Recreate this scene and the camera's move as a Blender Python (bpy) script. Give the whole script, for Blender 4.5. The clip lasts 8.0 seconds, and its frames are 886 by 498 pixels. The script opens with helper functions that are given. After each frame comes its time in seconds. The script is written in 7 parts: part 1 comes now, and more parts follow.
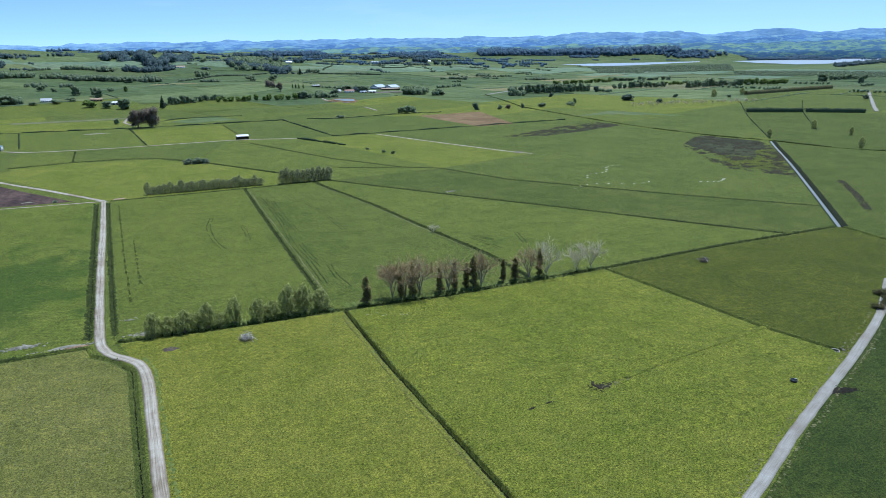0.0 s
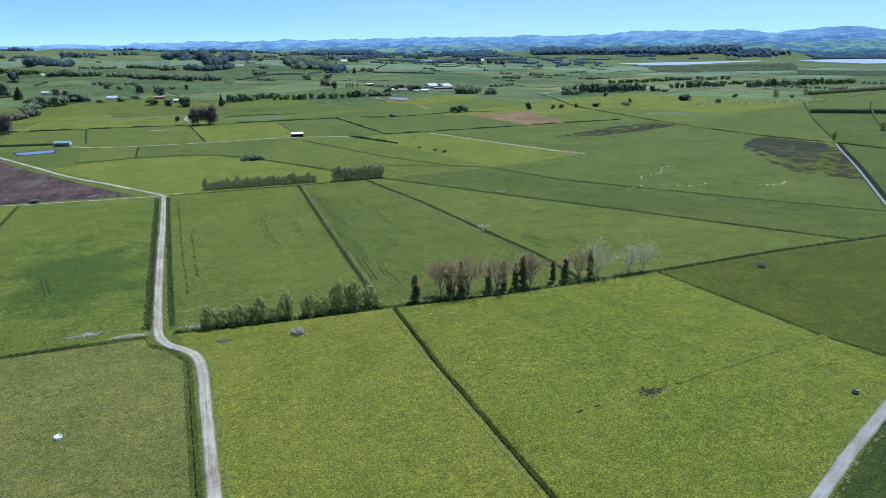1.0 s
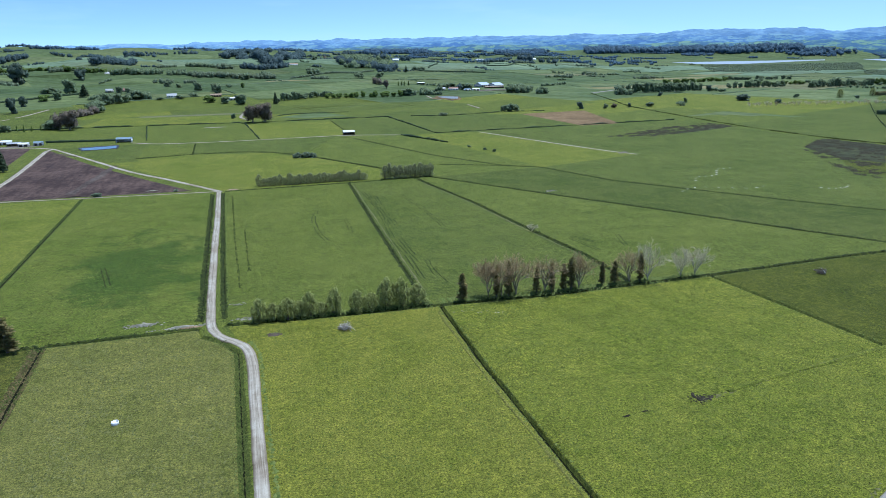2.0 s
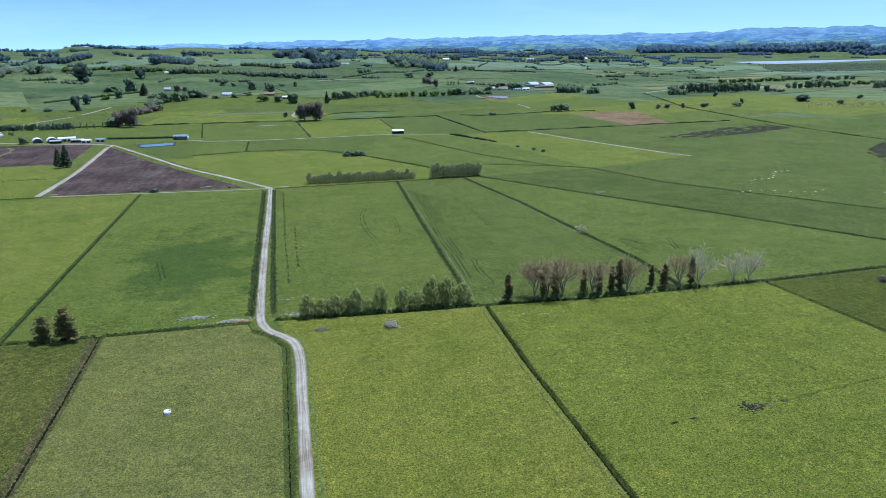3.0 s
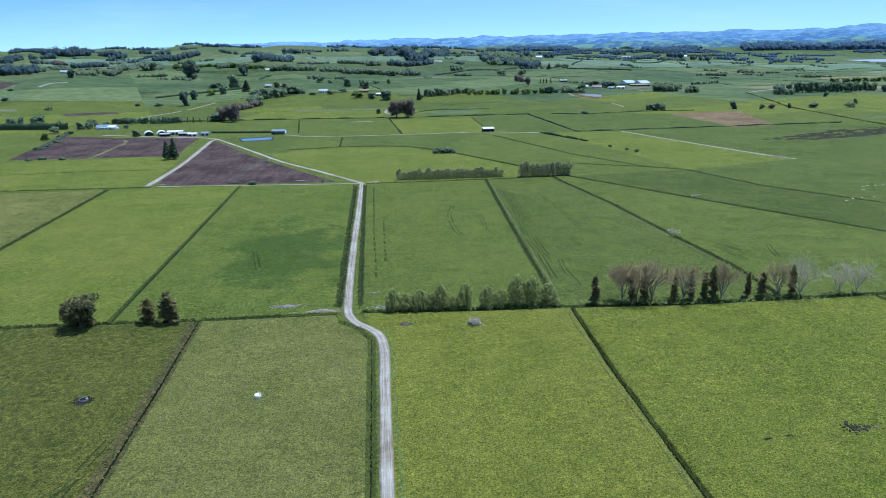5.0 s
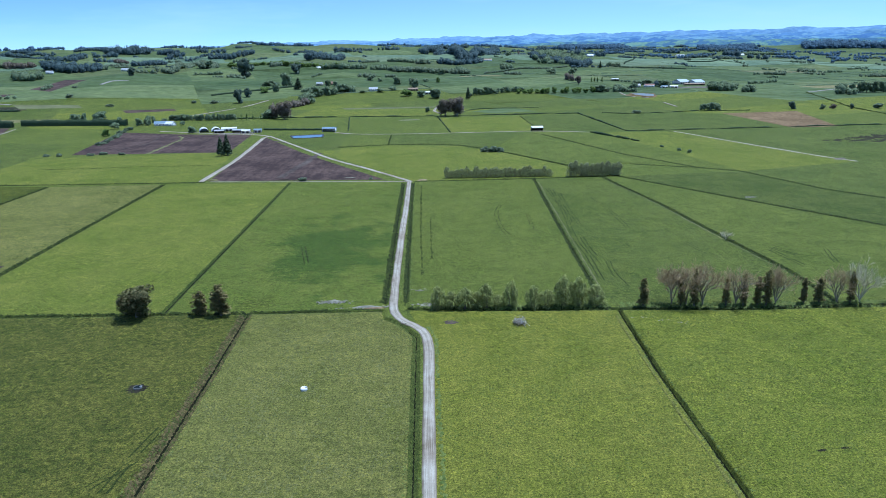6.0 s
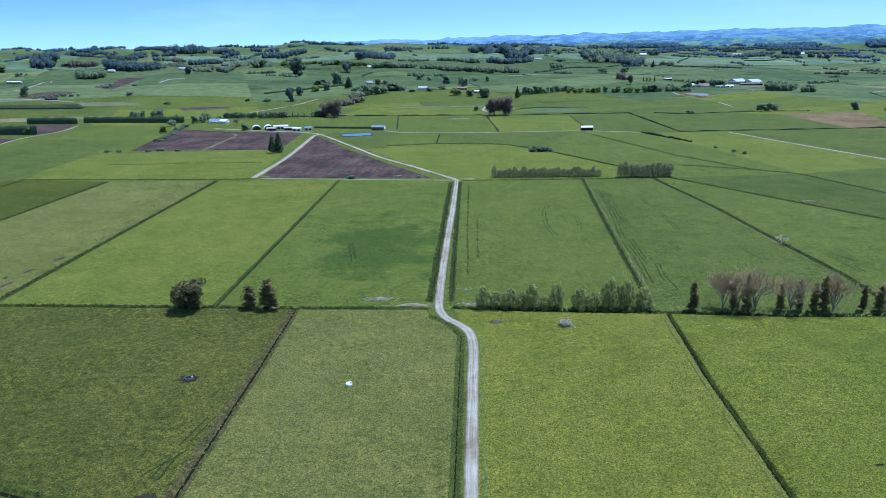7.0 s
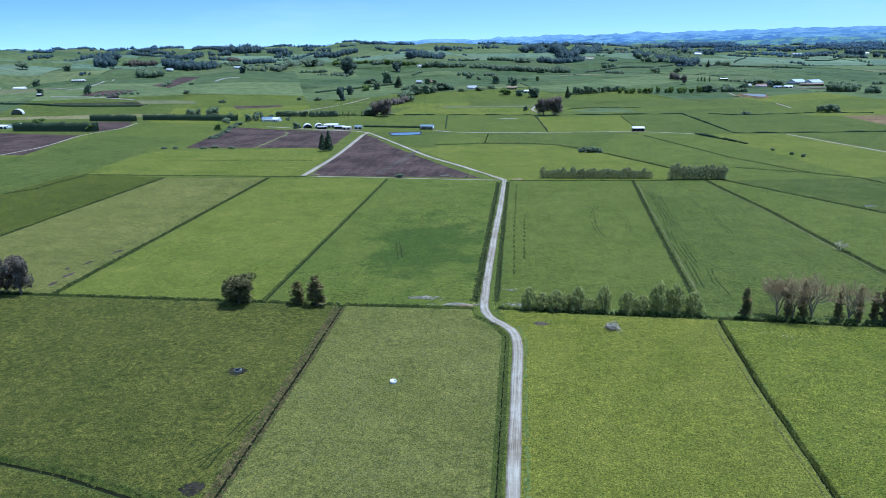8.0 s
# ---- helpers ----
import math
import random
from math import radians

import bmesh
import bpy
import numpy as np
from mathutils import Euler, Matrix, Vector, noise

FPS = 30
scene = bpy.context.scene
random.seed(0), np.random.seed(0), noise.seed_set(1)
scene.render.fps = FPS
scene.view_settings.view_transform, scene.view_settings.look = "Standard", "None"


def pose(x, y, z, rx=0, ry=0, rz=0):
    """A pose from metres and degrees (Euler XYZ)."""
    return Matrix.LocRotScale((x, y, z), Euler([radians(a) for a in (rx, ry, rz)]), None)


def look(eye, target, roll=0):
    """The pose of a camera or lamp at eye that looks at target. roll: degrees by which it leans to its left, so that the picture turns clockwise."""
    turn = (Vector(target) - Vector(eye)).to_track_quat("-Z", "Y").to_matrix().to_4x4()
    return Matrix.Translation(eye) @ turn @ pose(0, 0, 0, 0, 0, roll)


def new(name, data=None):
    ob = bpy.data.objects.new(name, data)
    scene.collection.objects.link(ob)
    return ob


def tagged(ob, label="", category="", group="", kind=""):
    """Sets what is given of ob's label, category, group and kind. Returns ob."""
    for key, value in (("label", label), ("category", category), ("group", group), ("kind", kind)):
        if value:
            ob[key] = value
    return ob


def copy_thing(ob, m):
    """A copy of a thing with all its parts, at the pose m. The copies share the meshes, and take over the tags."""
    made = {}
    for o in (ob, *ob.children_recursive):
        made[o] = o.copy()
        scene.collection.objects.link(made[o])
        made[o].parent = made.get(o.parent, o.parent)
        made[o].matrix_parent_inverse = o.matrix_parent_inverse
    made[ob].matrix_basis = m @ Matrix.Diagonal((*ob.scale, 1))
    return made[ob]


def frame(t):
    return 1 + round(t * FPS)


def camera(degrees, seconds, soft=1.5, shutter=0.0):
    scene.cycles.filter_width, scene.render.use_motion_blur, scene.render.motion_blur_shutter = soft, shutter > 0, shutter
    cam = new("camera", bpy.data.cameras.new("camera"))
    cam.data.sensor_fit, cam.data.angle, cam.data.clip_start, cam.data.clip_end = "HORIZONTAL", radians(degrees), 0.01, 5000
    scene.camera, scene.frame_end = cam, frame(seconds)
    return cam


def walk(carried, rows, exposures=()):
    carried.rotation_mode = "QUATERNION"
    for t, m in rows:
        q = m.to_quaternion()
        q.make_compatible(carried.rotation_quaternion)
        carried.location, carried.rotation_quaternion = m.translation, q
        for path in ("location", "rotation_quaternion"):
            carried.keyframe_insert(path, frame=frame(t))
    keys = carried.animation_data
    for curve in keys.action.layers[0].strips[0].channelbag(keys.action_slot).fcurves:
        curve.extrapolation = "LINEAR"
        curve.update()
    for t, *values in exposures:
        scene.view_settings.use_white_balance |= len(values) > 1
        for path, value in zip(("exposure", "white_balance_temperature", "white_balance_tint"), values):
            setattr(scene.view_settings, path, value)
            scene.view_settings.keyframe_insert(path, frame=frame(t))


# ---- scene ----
cam = camera(64.93, 8.0, soft=0.7)
EYE = (0.0, 0.0, 88.0)
# seconds, then the three turns in degrees; the craft hovers and yaws
TURNS = [
    (0, 73.801, 0.722, -25.076),
    (0.5, 73.798, 0.780, -23.068),
    (1, 73.774, 0.776, -20.846),
    (1.5, 73.755, 0.790, -18.810),
    (3, 73.763, 0.894, -12.783),
    (3.5, 73.772, 0.905, -10.993),
    (4, 73.760, 0.930, -9.113),
    (4.5, 73.736, 0.959, -7.336),
    (6, 73.660, 1.049, -1.488),
    (6.5, 73.640, 1.055, 0.408),
    (7, 73.653, 1.110, 2.453),
    (7.5, 73.666, 1.118, 4.366),
    (8, 73.695, 1.138, 6.412),
]
walk(cam, [(t, pose(*EYE, rx, ry, rz)) for t, rx, ry, rz in TURNS], [(0, -0.06, 5450, 8), (8, -0.04, 4970, 8)])

# ---- light ----
SUN_HIGH, SUN_ROUND = radians(72), radians(62)      # height above the horizon; clockwise from +y
world = bpy.data.worlds.new("sky")
scene.world = world
world.use_nodes = True
sky = world.node_tree.nodes.new("ShaderNodeTexSky")
sky.sky_type, sky.sun_disc = "NISHITA", False
sky.sun_elevation, sky.sun_rotation = SUN_HIGH, SUN_ROUND
sky.altitude, sky.air_density, sky.dust_density, sky.ozone_density = 50, 0.36, 0.0, 1.6
tint = world.node_tree.nodes.new("ShaderNodeMix")
tint.data_type, tint.blend_type = "RGBA", "MULTIPLY"
tint.inputs[0].default_value, tint.inputs[7].default_value = 1.0, (0.84, 0.99, 1.07, 1)
world.node_tree.links.new(sky.outputs[0], tint.inputs[6])
# a thin high veil with a few faint wisps
wisp = world.node_tree.nodes.new("ShaderNodeTexNoise")
wisp.inputs["Scale"].default_value, wisp.inputs["Detail"].default_value, wisp.inputs["Roughness"].default_value = 2.6, 5.0, 0.6
stretch = world.node_tree.nodes.new("ShaderNodeMapping")
stretch.inputs["Scale"].default_value = (1.0, 1.0, 7.0)
around = world.node_tree.nodes.new("ShaderNodeTexCoord")
world.node_tree.links.new(around.outputs["Generated"], stretch.inputs["Vector"])
world.node_tree.links.new(stretch.outputs[0], wisp.inputs["Vector"])
ways = world.node_tree.nodes.new("ShaderNodeSeparateXYZ")
world.node_tree.links.new(around.outputs["Generated"], ways.inputs[0])
east = world.node_tree.nodes.new("ShaderNodeMapRange")
for socket, value in zip(("From Min", "From Max", "To Min", "To Max"), (-0.6, 0.8, 0.0, 0.42)):
    east.inputs[socket].default_value = value
world.node_tree.links.new(ways.outputs[0], east.inputs["Value"])
streaks = world.node_tree.nodes.new("ShaderNodeMapRange")
for socket, value in zip(("From Min", "From Max", "To Min", "To Max"), (0.50, 0.72, 0.10, 0.46)):
    streaks.inputs[socket].default_value = value
world.node_tree.links.new(wisp.outputs["Fac"], streaks.inputs["Value"])
thick = world.node_tree.nodes.new("ShaderNodeMath")
world.node_tree.links.new(east.outputs["Result"], thick.inputs[0])
world.node_tree.links.new(streaks.outputs["Result"], thick.inputs[1])
veil = world.node_tree.nodes.new("ShaderNodeMix")
veil.data_type = "RGBA"
veil.inputs[7].default_value = (4.3, 6.1, 8.3, 1)
world.node_tree.links.new(thick.outputs[0], veil.inputs[0])
world.node_tree.links.new(tint.outputs[2], veil.inputs[6])
world.node_tree.links.new(veil.outputs[2], world.node_tree.nodes["Background"].inputs[0])
world.node_tree.nodes["Background"].inputs[1].default_value = 0.142
sun = new("sun", bpy.data.lights.new("sun", "SUN"))
sun.data.energy, sun.data.angle, sun.data.color = 4.5, radians(0.53), (1.0, 0.95, 0.87)
to_sun = Vector((math.sin(SUN_ROUND) * math.cos(SUN_HIGH), math.cos(SUN_ROUND) * math.cos(SUN_HIGH), math.sin(SUN_HIGH)))
sun.matrix_world = look(to_sun * 300, (0, 0, 0))

# ---- materials ----


class Nodes:
    """A material with its node tree, and short ways to add nodes."""

    def __init__(self, name, rough=0.85, gloss=0.2):
        self.mat = bpy.data.materials.new(name)
        self.mat.use_nodes = True
        self.tree = self.mat.node_tree
        self.skin = self.tree.nodes["Principled BSDF"]
        self.skin.inputs["Roughness"].default_value = rough
        self.skin.inputs["Specular IOR Level"].default_value = gloss

    def add(self, kind, **settings):
        node = self.tree.nodes.new("ShaderNode" + kind)
        for key, value in settings.items():
            if key in node.inputs:
                node.inputs[key].default_value = value
        return node

    def link(self, a, b):
        self.tree.links.new(a, b)

    def place(self, uv=False):
        return self.add("TexCoord").outputs["UV" if uv else "Object"]

    def speckle(self, at, scale, detail=4.0, rough=0.6, stretch=None):
        if stretch:
            m = self.add("Mapping")
            m.inputs["Scale"].default_value = stretch
            self.link(at, m.inputs["Vector"])
            at = m.outputs[0]
        n = self.add("TexNoise", Scale=scale, Detail=detail, Roughness=rough)
        self.link(at, n.inputs["Vector"])
        return n.outputs["Fac"]

    def ramp(self, value, *stops):
        r = self.add("ValToRGB")
        band = r.color_ramp
        while len(band.elements) < len(stops):
            band.elements.new(0.5)
        for e, (at, colour) in zip(band.elements, stops):
            e.position, e.color = at, (*colour, 1) if len(colour) == 3 else colour
        self.link(value, r.inputs[0])
        return r.outputs[0]

    def mix(self, fac, a, b, mode="MIX"):
        m = self.add("Mix")
        m.data_type, m.blend_type = "RGBA", mode
        for socket, value in ((m.inputs[0], fac), (m.inputs[6], a), (m.inputs[7], b)):
            if isinstance(value, (int, float)):
                socket.default_value = value
            elif isinstance(value, tuple):
                socket.default_value = (*value, 1)
            else:
                self.link(value, socket)
        return m.outputs[2]

    def math(self, what, a, b=0.0):
        m = self.add("Math")
        m.operation = what
        for socket, value in ((m.inputs[0], a), (m.inputs[1], b)):
            if isinstance(value, (int, float)):
                socket.default_value = value
            else:
                self.link(value, socket)
        return m.outputs[0]

    def relief(self, height, strength, distance):
        b = self.add("Bump", Strength=strength, Distance=distance)
        self.link(height, b.inputs["Height"])
        self.link(b.outputs[0], self.skin.inputs["Normal"])

    def done(self, colour):
        if isinstance(colour, tuple):
            self.skin.inputs["Base Color"].default_value = (*colour, 1)
        else:
            self.link(colour, self.skin.inputs["Base Color"])
        return self.mat


def shade(c, k):
    return tuple(v * k for v in c)


def pasture(name, lush, dry, patch=0.5, clump=0.5, grain=1.0, stain=None, tussock=0.55):
    """Grazed sward: broad drifts of lush and dry grass, clumps of a few metres, blades, seed heads."""
    n = Nodes(name, 0.9, 0.12)
    at = n.place()
    drift = n.speckle(at, 0.02, 4, 0.6)
    tufts = n.speckle(at, 0.42, 6, 0.8)
    blade = n.speckle(at, 2.0, 7, 0.9)
    camp = n.speckle(at, 0.075, 4, 0.65)
    k = n.math("ADD", n.math("MULTIPLY", drift, patch * 0.7), n.math("MULTIPLY", tufts, clump * 1.2))
    k = n.math("ADD", k, n.math("MULTIPLY", camp, 0.35))
    k = n.math("ADD", k, 0.5 - 0.5 * (patch * 0.7 + clump * 1.2 + 0.35))
    colour = n.mix(n.ramp(k, (0.37, (0, 0, 0)), (0.63, (1, 1, 1))), lush, dry)
    rank = n.ramp(n.speckle(at, 0.13, 5, 0.75), (0.60, (0, 0, 0)), (0.70, (1, 1, 1)))
    colour = n.mix(n.math("MULTIPLY", rank, 0.5), colour, shade(lush, 0.7))
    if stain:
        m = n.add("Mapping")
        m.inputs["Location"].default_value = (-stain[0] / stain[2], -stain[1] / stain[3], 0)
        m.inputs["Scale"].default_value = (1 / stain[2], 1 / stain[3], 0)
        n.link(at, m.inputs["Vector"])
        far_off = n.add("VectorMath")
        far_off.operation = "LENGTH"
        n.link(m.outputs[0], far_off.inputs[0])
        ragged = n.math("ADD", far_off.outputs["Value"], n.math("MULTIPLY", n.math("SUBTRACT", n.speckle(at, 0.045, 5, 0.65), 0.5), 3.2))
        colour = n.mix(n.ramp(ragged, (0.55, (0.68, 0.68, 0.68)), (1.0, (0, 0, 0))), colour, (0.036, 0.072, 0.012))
    lo, hi = max(0.15, 1 - 0.56 * grain), 1 + 0.66 * grain
    colour = n.mix(1.0, colour, n.ramp(blade, (0.41, (lo, lo, lo * 0.9)), (0.505, (1, 1, 1)), (0.60, (hi, hi * 0.97, hi * 0.8))), "MULTIPLY")
    mottle = n.speckle(at, 0.12, 7, 0.78)
    colour = n.mix(1.0, colour, n.ramp(mottle, (0.36, (0.84, 0.86, 0.85)), (0.5, (1, 1, 1)), (0.64, (1.15, 1.13, 1.08))), "MULTIPLY")
    clod = n.speckle(at, 0.55, 5, 0.7)
    zone = n.ramp(n.speckle(at, 0.028, 4, 0.65), (0.38, (0.35, 0.35, 0.35)), (0.6, (1, 1, 1)))
    colour = n.mix(n.math("MULTIPLY", zone, tussock), colour, n.mix(1.0, colour, n.ramp(clod, (0.40, (0.52, 0.57, 0.53)), (0.49, (0.98, 0.98, 0.98)), (0.60, (1.50, 1.44, 1.26))), "MULTIPLY"))
    colour = n.mix(1.0, colour, n.ramp(n.speckle(at, 1.5, 5, 0.85), (0.38, (0.62, 0.65, 0.62)), (0.62, (1.36, 1.34, 1.22))), "MULTIPLY")
    n.relief(n.math("ADD", n.math("MULTIPLY", tufts, 0.8), n.math("MULTIPLY", blade, 0.6)), 0.8, 0.6)
    return n.done(colour)


def far_pasture(name, lush, dry):
    """Grass of the distant country: paddocks of several tints, drifts and slips."""
    n = Nodes(name, 0.9, 0.15)
    at = n.place()
    cell = n.add("TexVoronoi", Scale=0.0048, Randomness=0.55)
    cell.distance = "CHEBYCHEV"
    m = n.add("Mapping")
    m.inputs["Rotation"].default_value = (0, 0, 0.35)
    n.link(at, m.inputs["Vector"])
    n.link(m.outputs[0], cell.inputs["Vector"])
    grey = n.add("SeparateColor")
    n.link(cell.outputs["Color"], grey.inputs[0])
    drift = n.speckle(at, 0.006, 4, 0.6)
    clump = n.speckle(at, 0.06, 4, 0.65)
    k = n.math("ADD", n.math("MULTIPLY", grey.outputs[0], 0.25), n.math("MULTIPLY", drift, 0.75))
    colour = n.mix(n.ramp(k, (0.25, (0, 0, 0)), (0.8, (1, 1, 1))), lush, dry)
    pale = n.ramp(grey.outputs[1], (0.86, (0, 0, 0)), (0.9, (1, 1, 1)))
    colour = n.mix(n.math("MULTIPLY", pale, 0.2), colour, (0.17, 0.16, 0.07))
    colour = n.mix(0.7, colour, n.ramp(clump, (0.3, (0.62, 0.64, 0.6)), (0.7, (1.3, 1.28, 1.25))), "MULTIPLY")
    knolls = n.speckle(at, 0.011, 3, 0.5)
    n.relief(n.math("ADD", n.math("MULTIPLY", knolls, 16.0), clump), 0.8, 2.0)
    return n.done(colour)


def soil(name, dark, light):
    n = Nodes(name, 0.95, 0.1)
    at = n.place()
    big, clod = n.speckle(at, 0.03, 4, 0.65), n.speckle(at, 1.4, 4, 0.7)
    rows = n.speckle(at, 0.25, 3, 0.6, (1.0, 0.12, 1.0))
    k = n.math("ADD", n.math("MULTIPLY", big, 0.65), n.math("MULTIPLY", rows, 0.35))
    colour = n.mix(n.ramp(k, (0.42, (0, 0, 0)), (0.68, (1, 1, 1))), dark, light)
    colour = n.mix(0.6, colour, n.ramp(clod, (0.3, (0.65, 0.65, 0.65)), (0.7, (1.3, 1.3, 1.3))), "MULTIPLY")
    lump = n.speckle(at, 0.32, 5, 0.75)
    colour = n.mix(1.0, colour, n.ramp(lump, (0.36, (0.66, 0.64, 0.64)), (0.5, (1, 1, 1)), (0.66, (1.42, 1.40, 1.36))), "MULTIPLY")
    n.relief(clod, 0.6, 0.3)
    return n.done(colour)


def gravel(name, pale, brown, ruts=True):
    """Limestone track: pale wheel lines, browner crown and verges, in the ribbon's own u across."""
    n = Nodes(name, 0.9, 0.2)
    at = n.place()
    uv = n.add("SeparateXYZ")
    n.link(n.place(True), uv.inputs[0])
    side = n.math("ABSOLUTE", n.math("SUBTRACT", n.math("ADD", uv.outputs[0], n.math("MULTIPLY", n.math("SUBTRACT", n.speckle(at, 0.12, 3), 0.5), 0.22)), 0.5))
    wear = n.ramp(side, (0.02, (0.42, 0.42, 0.42)), (0.15, (0.05, 0.05, 0.05)), (0.30, (0.1, 0.1, 0.1)), (0.46, (1, 1, 1))) if ruts else n.ramp(side, (0.3, (0, 0, 0)), (0.48, (0.8, 0.8, 0.8)))
    stain = n.ramp(n.speckle(at, 0.3, 5, 0.7), (0.45, (0, 0, 0)), (0.75, (1, 1, 1)))
    colour = n.mix(n.math("MINIMUM", n.math("ADD", n.math("MULTIPLY", wear, 0.8), n.math("MULTIPLY", stain, 0.35)), 1.0), pale, brown)
    lengthwise = n.speckle(n.place(True), 1.0, 4, 0.7, (9.0, 0.22, 1.0))
    colour = n.mix(n.ramp(lengthwise, (0.48, (0, 0, 0)), (0.66, (0.75, 0.75, 0.75))), colour, brown)
    blot = n.speckle(at, 0.06, 4, 0.7)
    colour = n.mix(1.0, colour, n.ramp(blot, (0.34, (0.78, 0.73, 0.68)), (0.6, (1.08, 1.08, 1.08))), "MULTIPLY")
    stones = n.speckle(at, 5.0, 3, 0.8)
    colour = n.mix(0.6, colour, n.ramp(stones, (0.3, (0.72, 0.72, 0.72)), (0.7, (1.2, 1.2, 1.2))), "MULTIPLY")
    n.relief(stones, 0.4, 0.05)
    return n.done(colour)


def leafy(name, dark, light, through_light=0.25):
    """Leaves: each clump has its own tint; some light comes through."""
    n = Nodes(name, 0.7, 0.12)
    geo = n.add("NewGeometry")
    colour = n.mix(geo.outputs["Random Per Island"], dark, light)
    colour = n.mix(0.5, colour, n.ramp(n.speckle(n.place(), 0.7, 2), (0.3, (0.6, 0.6, 0.6)), (0.7, (1.35, 1.35, 1.3))), "MULTIPLY")
    thin = n.add("BsdfTranslucent")
    both = n.add("MixShader")
    both.inputs[0].default_value = through_light
    n.link(colour, thin.inputs[0])
    n.link(n.skin.outputs[0], both.inputs[1])
    n.link(thin.outputs[0], both.inputs[2])
    n.link(both.outputs[0], n.tree.nodes["Material Output"].inputs[0])
    return n.done(colour)


def plain(name, colour, rough=0.6, gloss=0.4, metal=0.0, grime=0.25, scale=0.8):
    """Paint, sheet metal, concrete: one colour, weathered."""
    n = Nodes(name, rough, gloss)
    n.skin.inputs["Metallic"].default_value = metal
    k = n.speckle(n.place(), scale, 5, 0.65)
    return n.done(n.mix(n.ramp(k, (0.4, (0, 0, 0)), (0.8, (grime, grime, grime))), colour, shade(colour, 0.45)))


def bark(name, dark, light):
    n = Nodes(name, 0.9, 0.15)
    k = n.speckle(n.place(), 3.0, 4, 0.7, (1, 1, 0.3))
    n.relief(k, 0.5, 0.05)
    return n.done(n.mix(k, dark, light))


def water(name, tint, rough=0.08, ripples=0.15):
    n = Nodes(name, rough, 0.5)
    n.skin.inputs["IOR"].default_value = 1.33
    if ripples:
        n.relief(n.speckle(n.place(), 0.8, 3), ripples, 0.05)
    return n.done(tint)


M = {
    "mid": pasture("pasture_mid", (0.077, 0.103, 0.018), (0.133, 0.152, 0.034)),
    "bright": pasture("pasture_bright", (0.118, 0.138, 0.018), (0.194, 0.193, 0.038), 0.5, 0.45, 1.1),
    "mottled": pasture("pasture_mottled", (0.093, 0.122, 0.014), (0.181, 0.190, 0.033), 0.4, 0.55, 1.3, tussock=0.6),
    "dull": pasture("pasture_dull", (0.107, 0.118, 0.028), (0.180, 0.175, 0.054), 0.5, 0.6),
    "dark": pasture("pasture_dark", (0.057, 0.072, 0.013), (0.124, 0.122, 0.028), 0.5, 0.75, 1.2, tussock=0.95),
    "deep": pasture("pasture_deep", (0.067, 0.093, 0.018), (0.116, 0.135, 0.034), 0.6, 0.4),
    # olive and rank: darker sward, deepened further for lens falloff at the view's sides
    "olive": pasture("pasture_olive_dimmed", (0.053, 0.069, 0.009), (0.094, 0.104, 0.016), 0.5, 0.5),
    "deeper": pasture("pasture_deeper", (0.056, 0.080, 0.015), (0.100, 0.118, 0.029), 0.6, 0.5),
    "rank": pasture("pasture_rank_dimmed", (0.028, 0.048, 0.010), (0.062, 0.080, 0.018), 0.5, 0.5),
    "gold": pasture("pasture_gold", (0.101, 0.130, 0.018), (0.168, 0.179, 0.036), 0.7, 0.4),
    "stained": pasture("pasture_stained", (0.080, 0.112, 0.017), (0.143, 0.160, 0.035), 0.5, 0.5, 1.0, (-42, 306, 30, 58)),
    # far greens are cooled in colour for haze; hill is the palest and bluest
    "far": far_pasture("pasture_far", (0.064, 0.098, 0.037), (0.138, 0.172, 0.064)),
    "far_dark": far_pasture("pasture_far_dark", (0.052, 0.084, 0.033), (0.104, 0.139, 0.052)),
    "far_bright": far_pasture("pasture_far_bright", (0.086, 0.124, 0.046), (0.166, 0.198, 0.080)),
    "hill": far_pasture("pasture_hill_hazed", (0.098, 0.150, 0.096), (0.184, 0.242, 0.140)),
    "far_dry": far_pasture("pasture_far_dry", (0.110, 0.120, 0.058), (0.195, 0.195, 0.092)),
    "soil": soil("tilled_peat", (0.050, 0.034, 0.031), (0.140, 0.096, 0.080)),
    "stubble": soil("bare_stubble", (0.150, 0.102, 0.052), (0.270, 0.185, 0.100)),
    "hay": soil("dry_grass", (0.170, 0.160, 0.070), (0.290, 0.250, 0.130)),
    "rush": soil("rush_swamp", (0.034, 0.036, 0.020), (0.072, 0.080, 0.036)),
    "bank": pasture("ditch_bank", (0.038, 0.058, 0.011), (0.094, 0.108, 0.026), 0.3, 0.9),
    "brownbank": pasture("ditch_bank_brown", (0.046, 0.042, 0.017), (0.145, 0.120, 0.055), 0.3, 0.9),
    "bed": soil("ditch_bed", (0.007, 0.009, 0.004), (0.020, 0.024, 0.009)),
}
GRAVEL = gravel("track_gravel", (0.450, 0.415, 0.350), (0.160, 0.128, 0.084))
LIME = gravel("lime_track", (0.330, 0.322, 0.295), (0.200, 0.183, 0.146), False)
CLAY = soil("rusty_clay", (0.20, 0.13, 0.075), (0.36, 0.25, 0.16))
MUD = soil("trodden_mud", (0.020, 0.018, 0.013), (0.062, 0.054, 0.040))
YARD = soil("bare_yard", (0.120, 0.105, 0.085), (0.240, 0.215, 0.180))
LIME_SPREAD = soil("lime_spread", (0.36, 0.35, 0.30), (0.55, 0.54, 0.48))
PALE_STONE = soil("lime_heap", (0.20, 0.19, 0.145), (0.38, 0.36, 0.30))
RUT = pasture("pressed_grass", (0.024, 0.038, 0.009), (0.046, 0.060, 0.015), 0.3, 0.6)
